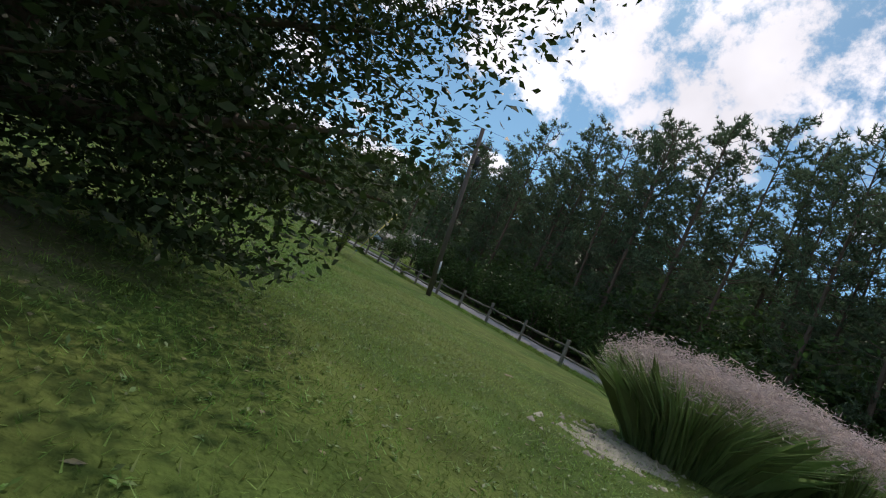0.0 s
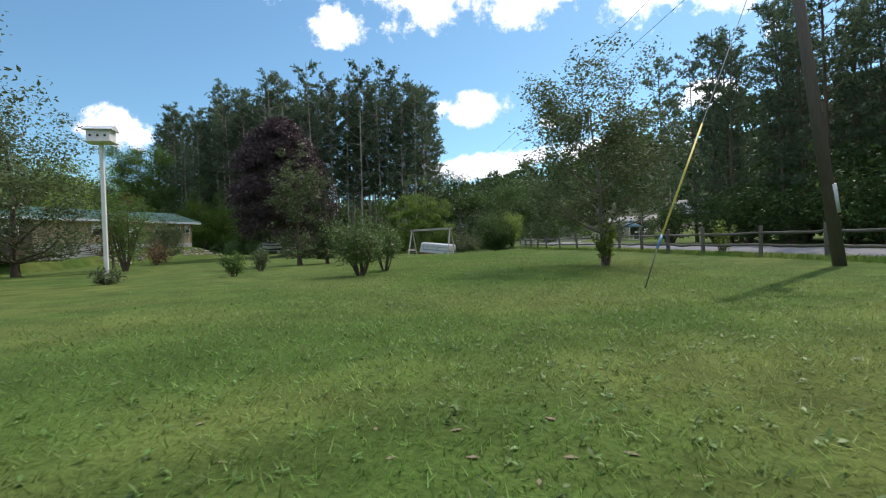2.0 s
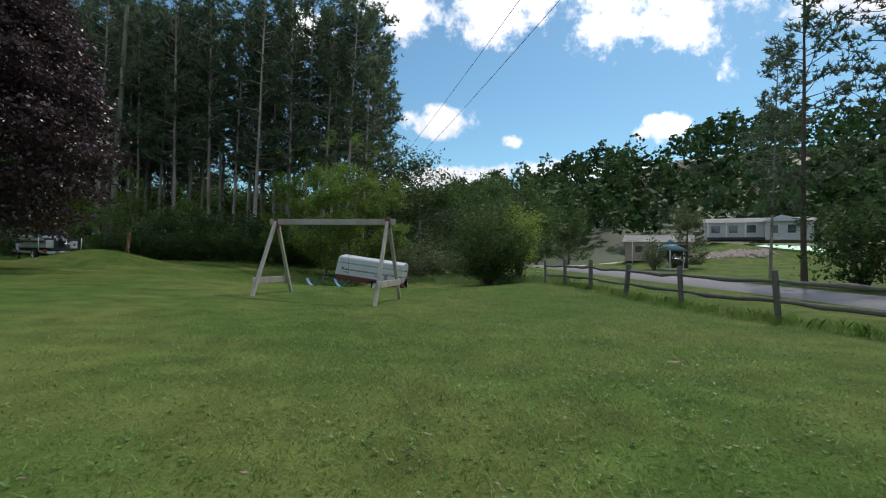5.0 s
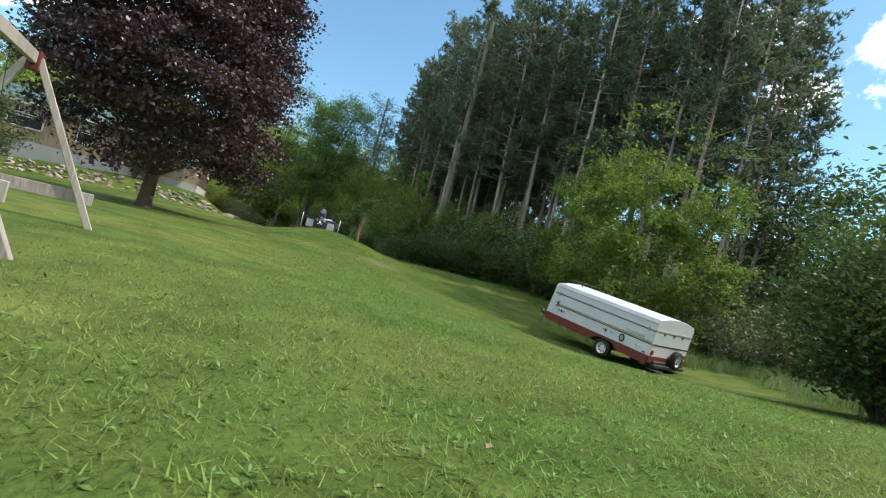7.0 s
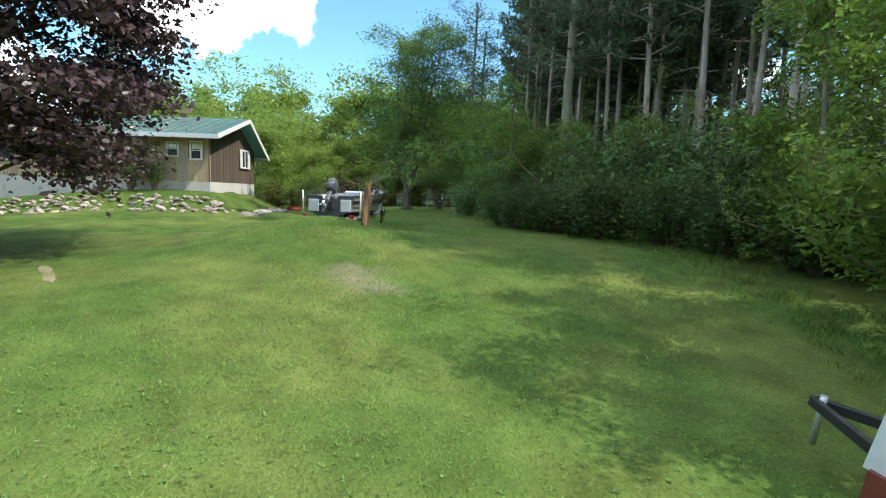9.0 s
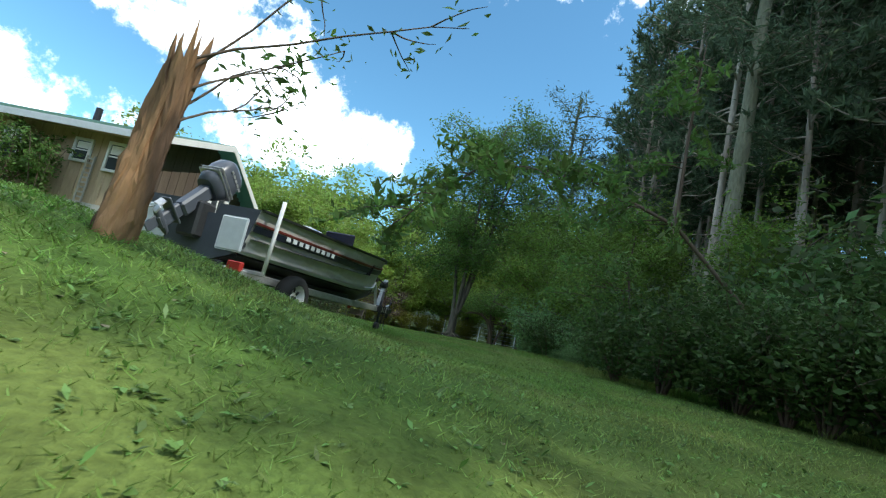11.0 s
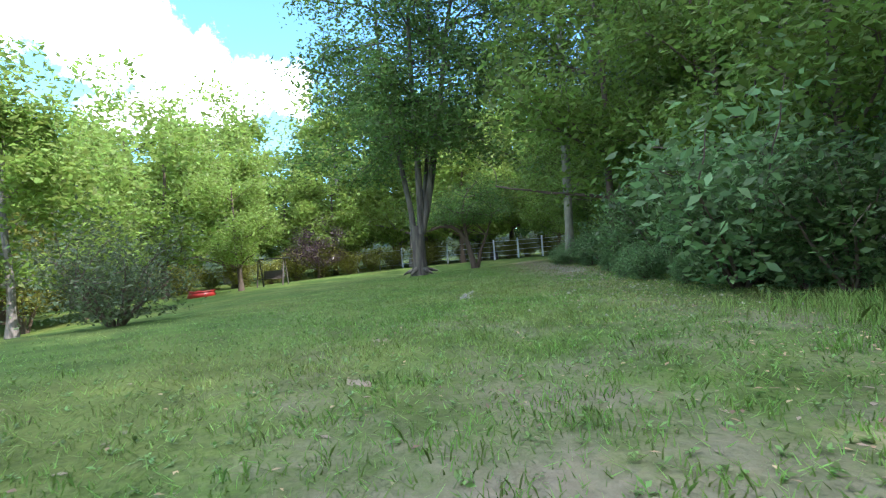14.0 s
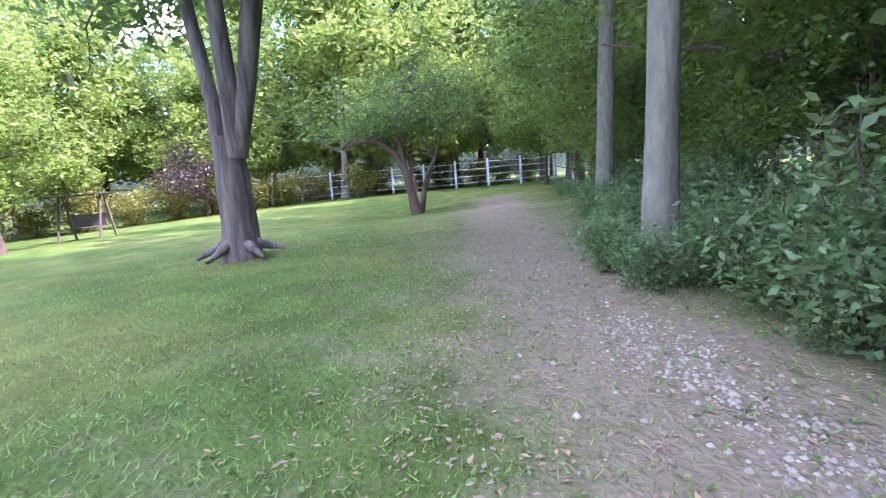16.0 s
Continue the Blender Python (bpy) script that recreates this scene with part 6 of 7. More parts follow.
def leaning_branch():
    """A leafy branch reaching out of the wood over the lawn beside the boat."""
    r = np.random.default_rng(90)
    ob = new("leaning_sapling")
    tips = []
    q, rr, d = limb(r, (0, 0, -0.2), (0.0, -0.45, 1), 3.4, 0.05, 0.02, 0.15, 8)
    for k in range(9):
        i = 4 + k % 4
        q2, r2, d2 = limb(r, q[i], (0.7 * r.standard_normal(), -1.0, 0.15 * r.standard_normal()), 1.7 + 0.5 * r.random(), 0.018, 0.004, 0.3, 6, -0.35)
        part("branch", tubes_mesh("branch", [(q2, r2)], BARK, 6), BARK, ob)
        tips += q2[2:]
    part("trunk", tubes_mesh("trunk", [(q, rr)], BARK, 7), BARK, ob)
    tips = np.array(tips)
    pos = tips[r.integers(0, len(tips), 2200)] + r.standard_normal((2200, 3)) * 0.14
    part("crown", leaves_mesh("crown", pos, 0.12, LEAF, 91, 0, 0.4, 0.5), LEAF, ob)
    return tagged(ob, "leafy green sapling leaning out over the lawn", "tree")


place(leaning_branch(), -22.54, 62.33)


def bough_tree():
    """A slim tree at the wood's edge whose long bough hangs out over the lawn."""
    r = np.random.default_rng(95)
    ob = new("hickory_tree")
    spine = [(1.2, 1.2, -0.2), (0.9, 0.4, 1.6), (0.4, -1.0, 2.9), (0.15, -2.8, 3.3), (0.05, -4.6, 3.0), (-0.03, -5.87, 1.60)]
    lines = [(spine, [0.05, 0.042, 0.035, 0.026, 0.018, 0.006]), ([spine[2], (0.5, -1.1, 4.5), (0.4, -0.9, 6.5)], [0.035, 0.026, 0.01])]
    tips = []
    for k in range(40):
        i = 2 + k % 4
        u = r.random()
        p = np.array(spine[i - 1]) * (1 - u) + np.array(spine[i]) * u
        if i == 2:
            p = np.array([0.45, -1.0, 3.2 + 3 * u])
        q2, r2, d2 = limb(r, p, (1.0 * r.standard_normal(), -0.5 + 0.4 * r.standard_normal(), 0.1), 0.8 + 0.6 * r.random(), 0.012, 0.003, 0.3, 5, -0.7)
        lines.append((q2, r2))
        tips += q2[2:]
    part("trunk", tubes_mesh("trunk", lines, BARK, 8, 0.06, 9), BARK, ob)
    tips = np.array(tips)
    pos = tips[r.integers(0, len(tips), 2400)] + r.standard_normal((2400, 3)) * np.array([0.1, 0.1, 0.08])
    part("crown", leaves_mesh("crown", pos, 0.17, LEAF, 96, 0, 0.34, 0.75), LEAF, ob)
    return tagged(ob, "slim tree with a long leafy bough over the lawn", "tree")


place(bough_tree(), -19.3, 60.4)


def big_trunk(x, y, r, h, label):
    g = np.random.default_rng(int(abs(x) * 10))
    t = thing("pine", x, y, None, 0, label, "pine", "large pines by the track")
    q, rr, d = limb(g, (0, 0, -0.2), (0.01, 0.02, 1), h, r, r * 0.5, 0.03, 12)
    rr[0] *= 1.3
    lines = [(q, rr)]
    tips = []
    for k in range(26):
        i = 5 + k % 7
        a = 6.283 * g.random()
        q2, r2, d2 = limb(g, q[i], (math.cos(a), math.sin(a), 0.2), 2.0 + 1.5 * g.random(), 0.04, 0.01, 0.3, 5)
        lines.append((q2, r2))
        tips += q2[2:]
    part("trunk", tubes_mesh("trunk", lines, BARK_MOSS, 12, 0.06, 3), BARK_MOSS, t, "thick grey-brown furrowed trunk")
    tips = np.array(tips)
    pos = tips[g.integers(0, len(tips), 5000)] + g.standard_normal((5000, 3)) * 0.3
    part("crown", leaves_mesh("crown", pos, 0.3, NEEDLE, 8, 0, 0.16), NEEDLE, t)


big_trunk(-39.1, 68.7, 0.145, 17, "thick pale pine trunk beside the track")
big_trunk(-42.3, 71.4, 0.15, 16, "thick pale pine trunk beside the track")
big_trunk(-23.8, 66.0, 0.28, 21, "very thick pale pine trunk at the wood's edge")

# round the far lawn


def multi_stem_tree():
    """One furrowed butt that forks at head height into four tall, nearly upright stems."""
    r = np.random.default_rng(86)
    ob = new("multi_stem_tree")
    butt = [(0, 0, -0.3), (0, 0, 0.12), (0.02, 0, 0.6), (0.0, 0.0, 1.3), (0.0, 0, 2.05)]
    lines = [(butt, [0.44, 0.33, 0.28, 0.27, 0.23])]
    tips = []
    # each stem: across and along the view at 3 m above the fork, and its thickness
    for dx, dy, r0 in ((-0.22, 0.2, 0.13), (0.14, -0.3, 0.16), (0.5, 0.3, 0.12), (0.95, -0.1, 0.17)):
        p0 = np.array([0.16 * np.sign(dx), 0.1 * np.sign(dy), 1.7])
        q = [p0, p0 + np.array([dx * 0.3, dy * 0.3, 1.0])]
        d = np.array([dx * 0.34, dy * 0.34, 1.0])
        for k in range(9):
            d = d + r.standard_normal(3) * np.array([0.05, 0.05, 0])
            q.append(q[-1] + d / np.linalg.norm(d) * 1.45)
        lines.append((q, [r0 * (1 - 0.085 * k) for k in range(11)]))
        for k in range(20):
            i = 3 + k % 8
            a = 2 * math.pi * r.random()
            reach = (4.8 - 0.27 * i) * (0.75 + 0.4 * r.random())
            q2, r2, d2 = limb(r, q[i], (math.cos(a), math.sin(a), 0.22), reach, 0.045, 0.01, 0.3, 6, -0.4)
            lines.append((q2, r2))
            tips += q2[2:]
            for _ in range(3):
                j = int(r.integers(2, 7))
                q3, r3, d3 = limb(r, q2[j], d2 + r.standard_normal(3) * 0.8, 1.5, 0.018, 0.005, 0.4, 4, -0.15)
                lines.append((q3, r3))
                tips += q3[1:]
        tips += q[-4:]
    part("trunk", tubes_mesh("trunk", lines, BARK_OLD, 14, 0.10, 86), BARK_OLD, ob, "grey furrowed bark on four stems")
    # a few root flares
    for k in range(6):
        a = 2 * math.pi * (k + 0.3 * r.random()) / 6
        q4, r4, d4 = limb(r, (0.25 * math.cos(a), 0.25 * math.sin(a), 0.28), (math.cos(a), math.sin(a), -0.45), 0.5, 0.1, 0.03, 0.1, 4)
        part("root", tubes_mesh("root", [(q4, r4)], BARK_OLD, 8, 0.1, k), BARK_OLD, ob)
    tips = np.array(tips)
    n = 58000
    w = 0.3 + r.random(len(tips)) * 1.4
    pos = tips[r.choice(len(tips), n, p=w / w.sum())] + r.standard_normal((n, 3)) * np.array([0.45, 0.45, 0.33])
    pos = pos[pos[:, 2] > 3.9]
    part("crown", leaves_mesh("crown", pos, 0.17, LEAF, 87), LEAF, ob)
    return tagged(ob, "large many-stemmed tree with grey furrowed bark beside the track", "tree")


place(multi_stem_tree(), -45.1, 65.85, 62)


def crooked_apple():
    """An old apple tree whose trunk leans and arches over into one long low bough."""
    r = np.random.default_rng(81)
    ob = new("apple_tree")
    main = [(0, 0, -0.2), (-0.12, 0, 0.7), (-0.3, 0, 1.5), (-0.62, 0.1, 2.1), (-1.1, 0.1, 2.45), (-1.7, 0.15, 2.5), (-2.35, 0.2, 2.3)]
    up = [(-0.3, 0, 1.5), (-0.38, 0.1, 2.3), (-0.5, 0.2, 3.1), (-0.3, 0.3, 4.0)]
    side = [(0.1, 0.2, -0.1), (0.35, 0.3, 1.0), (0.75, 0.4, 1.9), (1.1, 0.5, 2.9)]
    lines = [(main, [0.2, 0.15, 0.13, 0.11, 0.1, 0.08, 0.04]), (up, [0.09, 0.08, 0.06, 0.02]), (side, [0.12, 0.08, 0.06, 0.02])]
    tips = []
    for line, first in ((main, 3), (up, 1), (side, 2)):
        for k in range(12):
            i = first + k % (len(line) - first)
            q, rr, d = limb(r, line[i], (r.standard_normal(), r.standard_normal(), 0.7), 1.4 + 0.8 * r.random(), 0.03, 0.006, 0.4, 5, 0.0)
            lines.append((q, rr))
            tips += q[2:]
    part("trunk", tubes_mesh("trunk", lines, BARK, 8, 0.1, 81), BARK, ob, "dark crooked trunk with an arching bough")
    tips = np.array(tips)
    pos = tips[r.integers(0, len(tips), 15000)] + r.standard_normal((15000, 3)) * np.array([0.45, 0.45, 0.3])
    pos = pos[pos[:, 2] > 2.55]
    part("crown", leaves_mesh("crown", pos, 0.11, LEAF, 82), LEAF, ob)
    return tagged(ob, "crooked old apple tree with an arching trunk", "tree")


place(crooked_apple(), -54.12, 73.49, 62, 1.2)
tag_tree(place(broadleaf("crab_apple", 82, 5.2, 2.8, 0.15, 1.6, LEAF_PURPLE, BARK, 7000, 0.14, limbs=12), -70.7, 66.9), "dark purplish crab apple tree on the lawn")
tag_tree(place(broadleaf("lawn_tree", 83, 8.5, 3.1, 0.16, 2.4, LEAF_LIGHT, BARK, 13000, 0.17, limbs=15, low=0.2), -57.7, 59.7), "light green tree with drooping boughs on the lawn")
tag_tree(place(shrub("garden_tree", 84, 4.6, 1.5, LEAF_YELLOW, 7000, 0.12, 7), -50.7, 51.4), "yellow-green bushy tree beside the garden", "bush")
tag_tree(place(shrub("rose_bush", 85, 1.7, 1.8, LEAF_OLIVE, 6200, 0.08, 16), -37.8, 56.2), "wild olive-pink bush on the lawn", "bush")
tag_tree(place(shrub("rose_bush", 86, 1.5, 0.8, LEAF_YELLOW, 2600, 0.09, 14), -33.2, 52.4), "yellow-green bush at the house's corner", "bush")
tag_tree(place(shrub("vine", 87, 2.5, 0.6, LEAF, 2600, 0.1, 9), *to_house(3.35, -0.5).xy), "green climbing vine against the house front", "vine")
tag_tree(place(shrub("vine", 88, 2.1, 0.42, LEAF, 1700, 0.1, 9), *to_house(2.3, -0.45).xy), "green climbing vine against the house front", "vine")
back = [tag_tree(place(broadleaf("lime_tree", 100, 12.5, 4.2, 0.22, 3.0, LEAF_LIGHT, BARK, 13000, 0.33, limbs=18, gaps=0.1, low=0.15), -62, 55.5), "tall light-green broadleaved tree at the edge of the far lawn", "tree", "far lawn trees"),
        tag_tree(place(broadleaf("ash_tree", 101, 14.0, 4.0, 0.22, 3.4, LEAF_LIGHT, BARK_GREY, 11000, 0.32, limbs=18, gaps=0.1, low=0.1), -71, 60), "tall airy green tree at the edge of the far lawn", "tree", "far lawn trees")]
for i, (x, y, s) in enumerate(((-57, 49, 0.85), (-66, 50, 0.95), (-73, 69, 0.95), (-77, 77, 1.0), (-70, 83, 0.9), (-61, 88, 0.95), (-52, 44, 0.9), (-46, 42, 0.55), (-60, 41, 1.1), (-78, 56, 1.05), (-82, 66, 1.0), (-84, 84, 1.1), (-53, 53, 0.7), (-68, 45, 1.1), (-40, 40, 0.45), (-49, 49, 0.75), (-86, 74, 1.1), (-56, 90, 1.0), (-44, 33, 0.55), (-50, 38, 0.6), (-38, 29, 0.5), (-43.5, 53, 0.6), (-90, 60, 1.4), (-92, 71, 1.45), (-92, 82, 1.4), (-84, 93, 1.4), (-74, 98, 1.4), (-63, 99, 1.3), (-88, 50, 1.35), (-78, 44, 1.3), (-66, 90, 1.1), (-72, 86, 1.5), (-66, 93, 1.5), (-79, 81, 1.5), (-76, 91, 1.6), (-71, 76, 1.35), (-58, 86, 1.2), (-80, 72, 1.6), (-68, 80, 1.2), (-84, 60, 1.6), (-74, 52, 1.5))):
    stand(back[i % 2], x, y, 47 * i, s)
hedge = tag_tree(place(shrub("hedge_bush", 104, 2.3, 1.7, LEAF_YELLOW, 3200, 0.16, 10, None, 0.05), -67.5, 47.0), "yellow-green bush in the hedge beyond the far lawn", "bush", "far hedge")
for k in range(19):
    stand(hedge, -67.5 - 4.0 * math.sin(k * 0.17) + 0.7 * rng.standard_normal(), 49.0 + 2.3 * k, 70 * k, 0.75 + 0.5 * rng.random())
valley = [tag_tree(place(broadleaf("valley_tree", 102, 11.0, 3.4, 0.2, 1.0, LEAF_DARK, BARK_GREY, 8000, 0.24, limbs=14, gaps=0.2), -2.6, 71), "dark green broadleaved tree in the valley", "tree", "valley trees"),
          tag_tree(place(broadleaf("valley_tree", 103, 12.0, 4.4, 0.2, 1.0, LEAF_MID, BARK_GREY, 9000, 0.28, limbs=14, gaps=0.15), 11, 86), "green broadleaved tree in the valley", "tree", "valley trees")]
for i, (x, y, s) in enumerate(((1.5, 78, 1.1), (5, 90, 1.3), (15.5, 92, 1.1), (9, 74, 0.6), (20, 98, 1.0), (3, 66, 0.55), (27, 104, 0.9), (-3, 84, 1.2), (12, 104, 1.3), (24, 118, 1.2))):
    stand(valley[(i + 1) % 2], x, y, 67 * i, s)
stand(pines[1], 28.0, 59.8, 80, 0.8)
stand(dark_pines[0], -58.5, 41.6, 80, 0.76)
stand(dark_pines[1], -62.5, 40.2, 200, 0.66)


def far_woods():
    """The wooded hills round the valley: countless crowns, each a heap of leaf sprays."""
    r = np.random.default_rng(55)
    cs = []
    for k in range(2100):
        a = r.random() * 2 * math.pi
        d = 100 + 140 * r.random() ** 0.8
        x, y = -15 + d * math.sin(a), 40 + d * math.cos(a)
        if 14 < x < 60 and 60 < y < 150 and d < 115:
            continue
        z = hill(x, y)
        h, w = 10 + 8 * r.random(), 3.2 + 2.4 * r.random()
        n = 85
        u = r.standard_normal((n, 3))
        u /= np.linalg.norm(u, axis=1, keepdims=True)
        u[:, 2] = np.abs(u[:, 2]) * 1.2 - 0.35
        cs.append(np.array([x, y, z + h * 0.5]) + u * np.array([w, w, h * 0.55]) * (0.75 + 0.35 * r.random((n, 1))))
    pos = np.concatenate(cs)
    ob = new("far_woods", leaves_mesh("far_woods", pos, 1.7, LEAF_FAR, 6, 0.2, 0.8))
    return tagged(ob, "distant green wooded hillsides round the valley", "woods", kind="stuff")


def hill(x, y):
    d = np.hypot(np.asarray(x) + 15, np.asarray(y) - 40)
    side = np.clip((np.asarray(x) - 0) / 120, -0.4, 1.0)
    return np.clip((d - 90) / 130, 0, 1) ** 1.2 * (20 + 28 * side)


def hills():
    n, m = 72, 10
    v, f = [], []
    for j in range(m + 1):
        for i in range(n):
            a = 2 * math.pi * i / n
            d = 88 + 30 * j
            x, y = -15 + d * math.sin(a), 40 + d * math.cos(a)
            v.append((x, y, float(hill(x, y)) + gz(x, y) - 0.4))
    for j in range(m):
        for i in range(n):
            f.append((j * n + i, j * n + (i + 1) % n, (j + 1) * n + (i + 1) % n, (j + 1) * n + i))
    return tagged(new("hill_ground", np_mesh("hill_ground", v, f, LEAF_DARK, True)), "dark wooded ground of the distant hills", "hill", kind="structure")


hills()
far_woods()

# the depth of the plantation: young growth far in between the trunks
for k in range(26):
    x = -4 - k * 1.75 + rng.standard_normal()
    stand(maple if k % 2 else under[0], x, 79 + 4 * rng.random() + max(0, -x - 34) * 0.8, 360 * rng.random(), (0.9 + 0.3 * rng.random()) * (1.0 if k % 2 else 2.6))
for k in range(15):
    stand(valley[k % 2], -1 - k * 3.1 + rng.standard_normal(), 88 + 3 * rng.random() + max(0, -k * 3.1 - 34) * -0.7, 360 * rng.random(), 0.8 + 0.3 * rng.random())

# ---- bare soil, gravel and weeds on the lawn ----


def drape(name, way, width, mat, seed, lift=0.01):
    """A strip of bare ground along a way, with a ragged outline, lying on the lawn."""
    r = np.random.default_rng(seed)
    way = np.array(way, float)
    seg = np.linalg.norm(np.diff(way, axis=0), axis=1)
    s = np.concatenate([[0], np.cumsum(seg)])
    m = max(4, int(s[-1] / 0.18))
    q = np.linspace(0, s[-1], m)
    p = np.stack([np.interp(q, s, way[:, 0]), np.interp(q, s, way[:, 1])], 1)
    t = np.gradient(p, axis=0)
    t /= np.linalg.norm(t, axis=1, keepdims=True)
    nn = np.stack([-t[:, 1], t[:, 0]], 1)
    end = np.sqrt(np.clip(1 - (2 * q / s[-1] - 1) ** 6, 0, 1))
    side = []
    for k in (0, 1):
        w = np.array([0.5 + 0.9 * noise.noise(Vector((a * 0.9, seed + 9.7 * k, 0))) + 0.5 * noise.noise(Vector((a * 4.0, seed, 3.0 * k))) + 0.35 * noise.noise(Vector((a * 11.0, seed, 5.0 * k))) for a in q])
        side.append(width * 0.5 * np.clip(0.55 + w, 0.12, 1.6) * end)
    cols = np.linspace(-1, 1, 7)
    v = np.stack([p + nn * np.where(c < 0, side[0] * c, side[1] * c)[:, None] for c in cols], 1)
    z = ground_z(v[..., 0], v[..., 1]) + lift * np.clip(1.6 - np.abs(cols) * 1.7, -0.6, 1)[None, :] + 0.004 * r.standard_normal(v.shape[:2])
    v = np.concatenate([v, z[..., None]], -1).reshape(-1, 3)
    i = (np.arange(m - 1)[:, None] * 7 + np.arange(6)[None]).ravel()
    f = np.stack([i, i + 1, i + 8, i + 7], 1)
    ob = new(name, np_mesh(name, v, f[:, ::-1], mat, True))
    return ob


tagged(drape("pale_bare_patch", [(-33.2, 61.5), (-33.7, 61.9), (-34.3, 62.35)], 0.10, GREYGRIT, 6, 0.014), "pale gritty bare strip in the grass", "gravel", kind="structure")
GRIT = [(-33.8, 64.4), (-35.6, 65.9), (-36.9, 66.85), (-38.4, 67.4), (-39.6, 67.9), (-42.5, 69.6)]
tagged(drape("soil_patch", [(-14.2, 45.5), (-13.2, 45.8), (-12.4, 46.0)], 0.2, DIRT, 9), "bare brown soil on the lawn", "soil", kind="structure")
tagged(drape("soil_patch", [(0.6, -11.9), (1.6, -11.5), (2.5, -11.0)], 1.0, GRAVEL, 10), "pale gravelly ground beside the reed grass", "gravel", kind="structure")
for k, (x, y) in enumerate(((-2.2, -6.5), (1.5, -9), (0.6, -6.3), (3.2, 29.5), (1.8, 33), (-2.5, 45.5), (-6, 47.5), (-29.2, 58.6), (-30.6, 59.2))):
    tagged(drape("soil_patch", [(x, y), (x + 0.12, y + 0.06), (x + 0.25, y + 0.08)], 0.13, DIRT, 20 + k), "small bare molehill patch in the grass", "soil", "molehills", kind="structure")


def scatter_stones(name, way, width, n, size, mat, label, seed):
    r = np.random.default_rng(seed)
    way = np.array(way, float)
    k = r.integers(0, len(way) - 1, n)
    p = way[k] + (way[k + 1] - way[k]) * r.random((n, 1)) + r.standard_normal((n, 2)) * width
    vs, fs = [], []
    base = np.array([(1, 0, 0), (0.3, 0.9, 0), (-0.8, 0.5, 0), (-0.7, -0.6, 0), (0.35, -0.9, 0), (0.1, 0.1, 0.8)])
    tri = np.array([(0, 1, 5), (1, 2, 5), (2, 3, 5), (3, 4, 5), (4, 0, 5)])
    for i in range(n):
        s = size * (0.5 + r.random() ** 2 * 1.6)
        a = 6.283 * r.random()
        c, d = math.cos(a), math.sin(a)
        q = base * s * (0.8 + 0.4 * r.random((6, 3)))
        q = np.stack([q[:, 0] * c - q[:, 1] * d, q[:, 0] * d + q[:, 1] * c, q[:, 2]], 1)
        vs.append(q + np.array([p[i, 0], p[i, 1], gz(p[i, 0], p[i, 1])]))
        fs.append(tri + 6 * i)
    ob = new(name, np_mesh(name, np.concatenate(vs), np.concatenate(fs), mat))
    return tagged(ob, label, "stones", kind="stuff")


scatter_stones("gravel", GRIT[1:4], 0.15, 1900, 0.0095, GRAVEL, "pale gravel washed out along the track", 31)
scatter_stones("gravel", TRACK[1:6], 0.5, 900, 0.014, GRAVEL, "loose pale gravel bits on the track", 34)
scatter_stones("gravel", [(-33.1, 61.45), (-34.4, 62.4)], 0.05, 80, 0.02, GRAVEL, "pale gravel in the bare strip", 32)
scatter_stones("gravel", [(0.6, -11.9), (2.5, -11.0)], 0.35, 260, 0.03, GRAVEL, "pale gravel beside the reed grass", 33)


def flat_leaves(name, way, width, n, size, mat, label, category, seed, tilt=0.35, lift=0.02, cluster=0):
    """Loose or low leaves lying about on the grass."""
    r = np.random.default_rng(seed)
    way = np.array(way, float)
    ln = np.linalg.norm(np.diff(way, axis=0), axis=1)
    m = n // cluster if cluster else n
    k = r.choice(len(ln), m, p=ln / ln.sum())
    p = way[k] + (way[k + 1] - way[k]) * r.random((m, 1)) + r.standard_normal((m, 2)) * width
    if cluster:
        p = np.repeat(p, cluster, 0)
        n = len(p)
    a = r.random(n) * 2 * np.pi
    L = size * (0.6 + 0.8 * r.random(n))
    d = np.stack([np.cos(a), np.sin(a), tilt * np.abs(r.standard_normal(n))], 1)
    s = np.stack([-np.sin(a), np.cos(a), tilt * 0.5 * r.standard_normal(n)], 1)
    base = np.stack([p[:, 0], p[:, 1], ground_z(p[:, 0], p[:, 1]) + lift * r.random(n)], 1)
    off = d * (L * (0.5 if cluster else 0.0))[:, None]
    c = base + off
    v = np.stack([c - d * L[:, None] * 0.5, c + s * L[:, None] * 0.24, c + d * L[:, None] * 0.5 - np.array([0, 0, 0.006]), c - s * L[:, None] * 0.24], 1)
    ob = new(name, np_mesh(name, v, np.arange(4 * n).reshape(-1, 4), mat))
    return tagged(ob, label, category, kind="stuff")


WEED = material("weed_leaves", (0.14, 0.25, 0.055), 0.5, 0.2, 2, 9, 0, trans=0.3, island=0.5)
DRY = material("dry_leaves", (0.30, 0.20, 0.11), 0.8, 0.25, 2, 9, 0, island=0.5)
LAWN_WAY = [(-3.4, -14.4), (-1, -8), (0, 0), (0.5, 27), (3, 34.5), (5, 38.5), (3, 43.5), (-8.5, 50.5), (-14, 54), (-22, 56), (-31, 61), (-40, 67)]
flat_leaves("lawn_weeds", LAWN_WAY, 2.6, 120000, 0.03, WEED, "broad-leaved weeds and clover in the lawn", "weeds", 41, 0.5, 0.02, 5)
flat_leaves("lawn_weeds", [(-11, 52.2), (-16, 53.2), (-17, 55)], 1.2, 1500, 0.03, WEED, "plantain rosettes in the grass near the boat", "weeds", 42, 0.5, 0.015, 6)
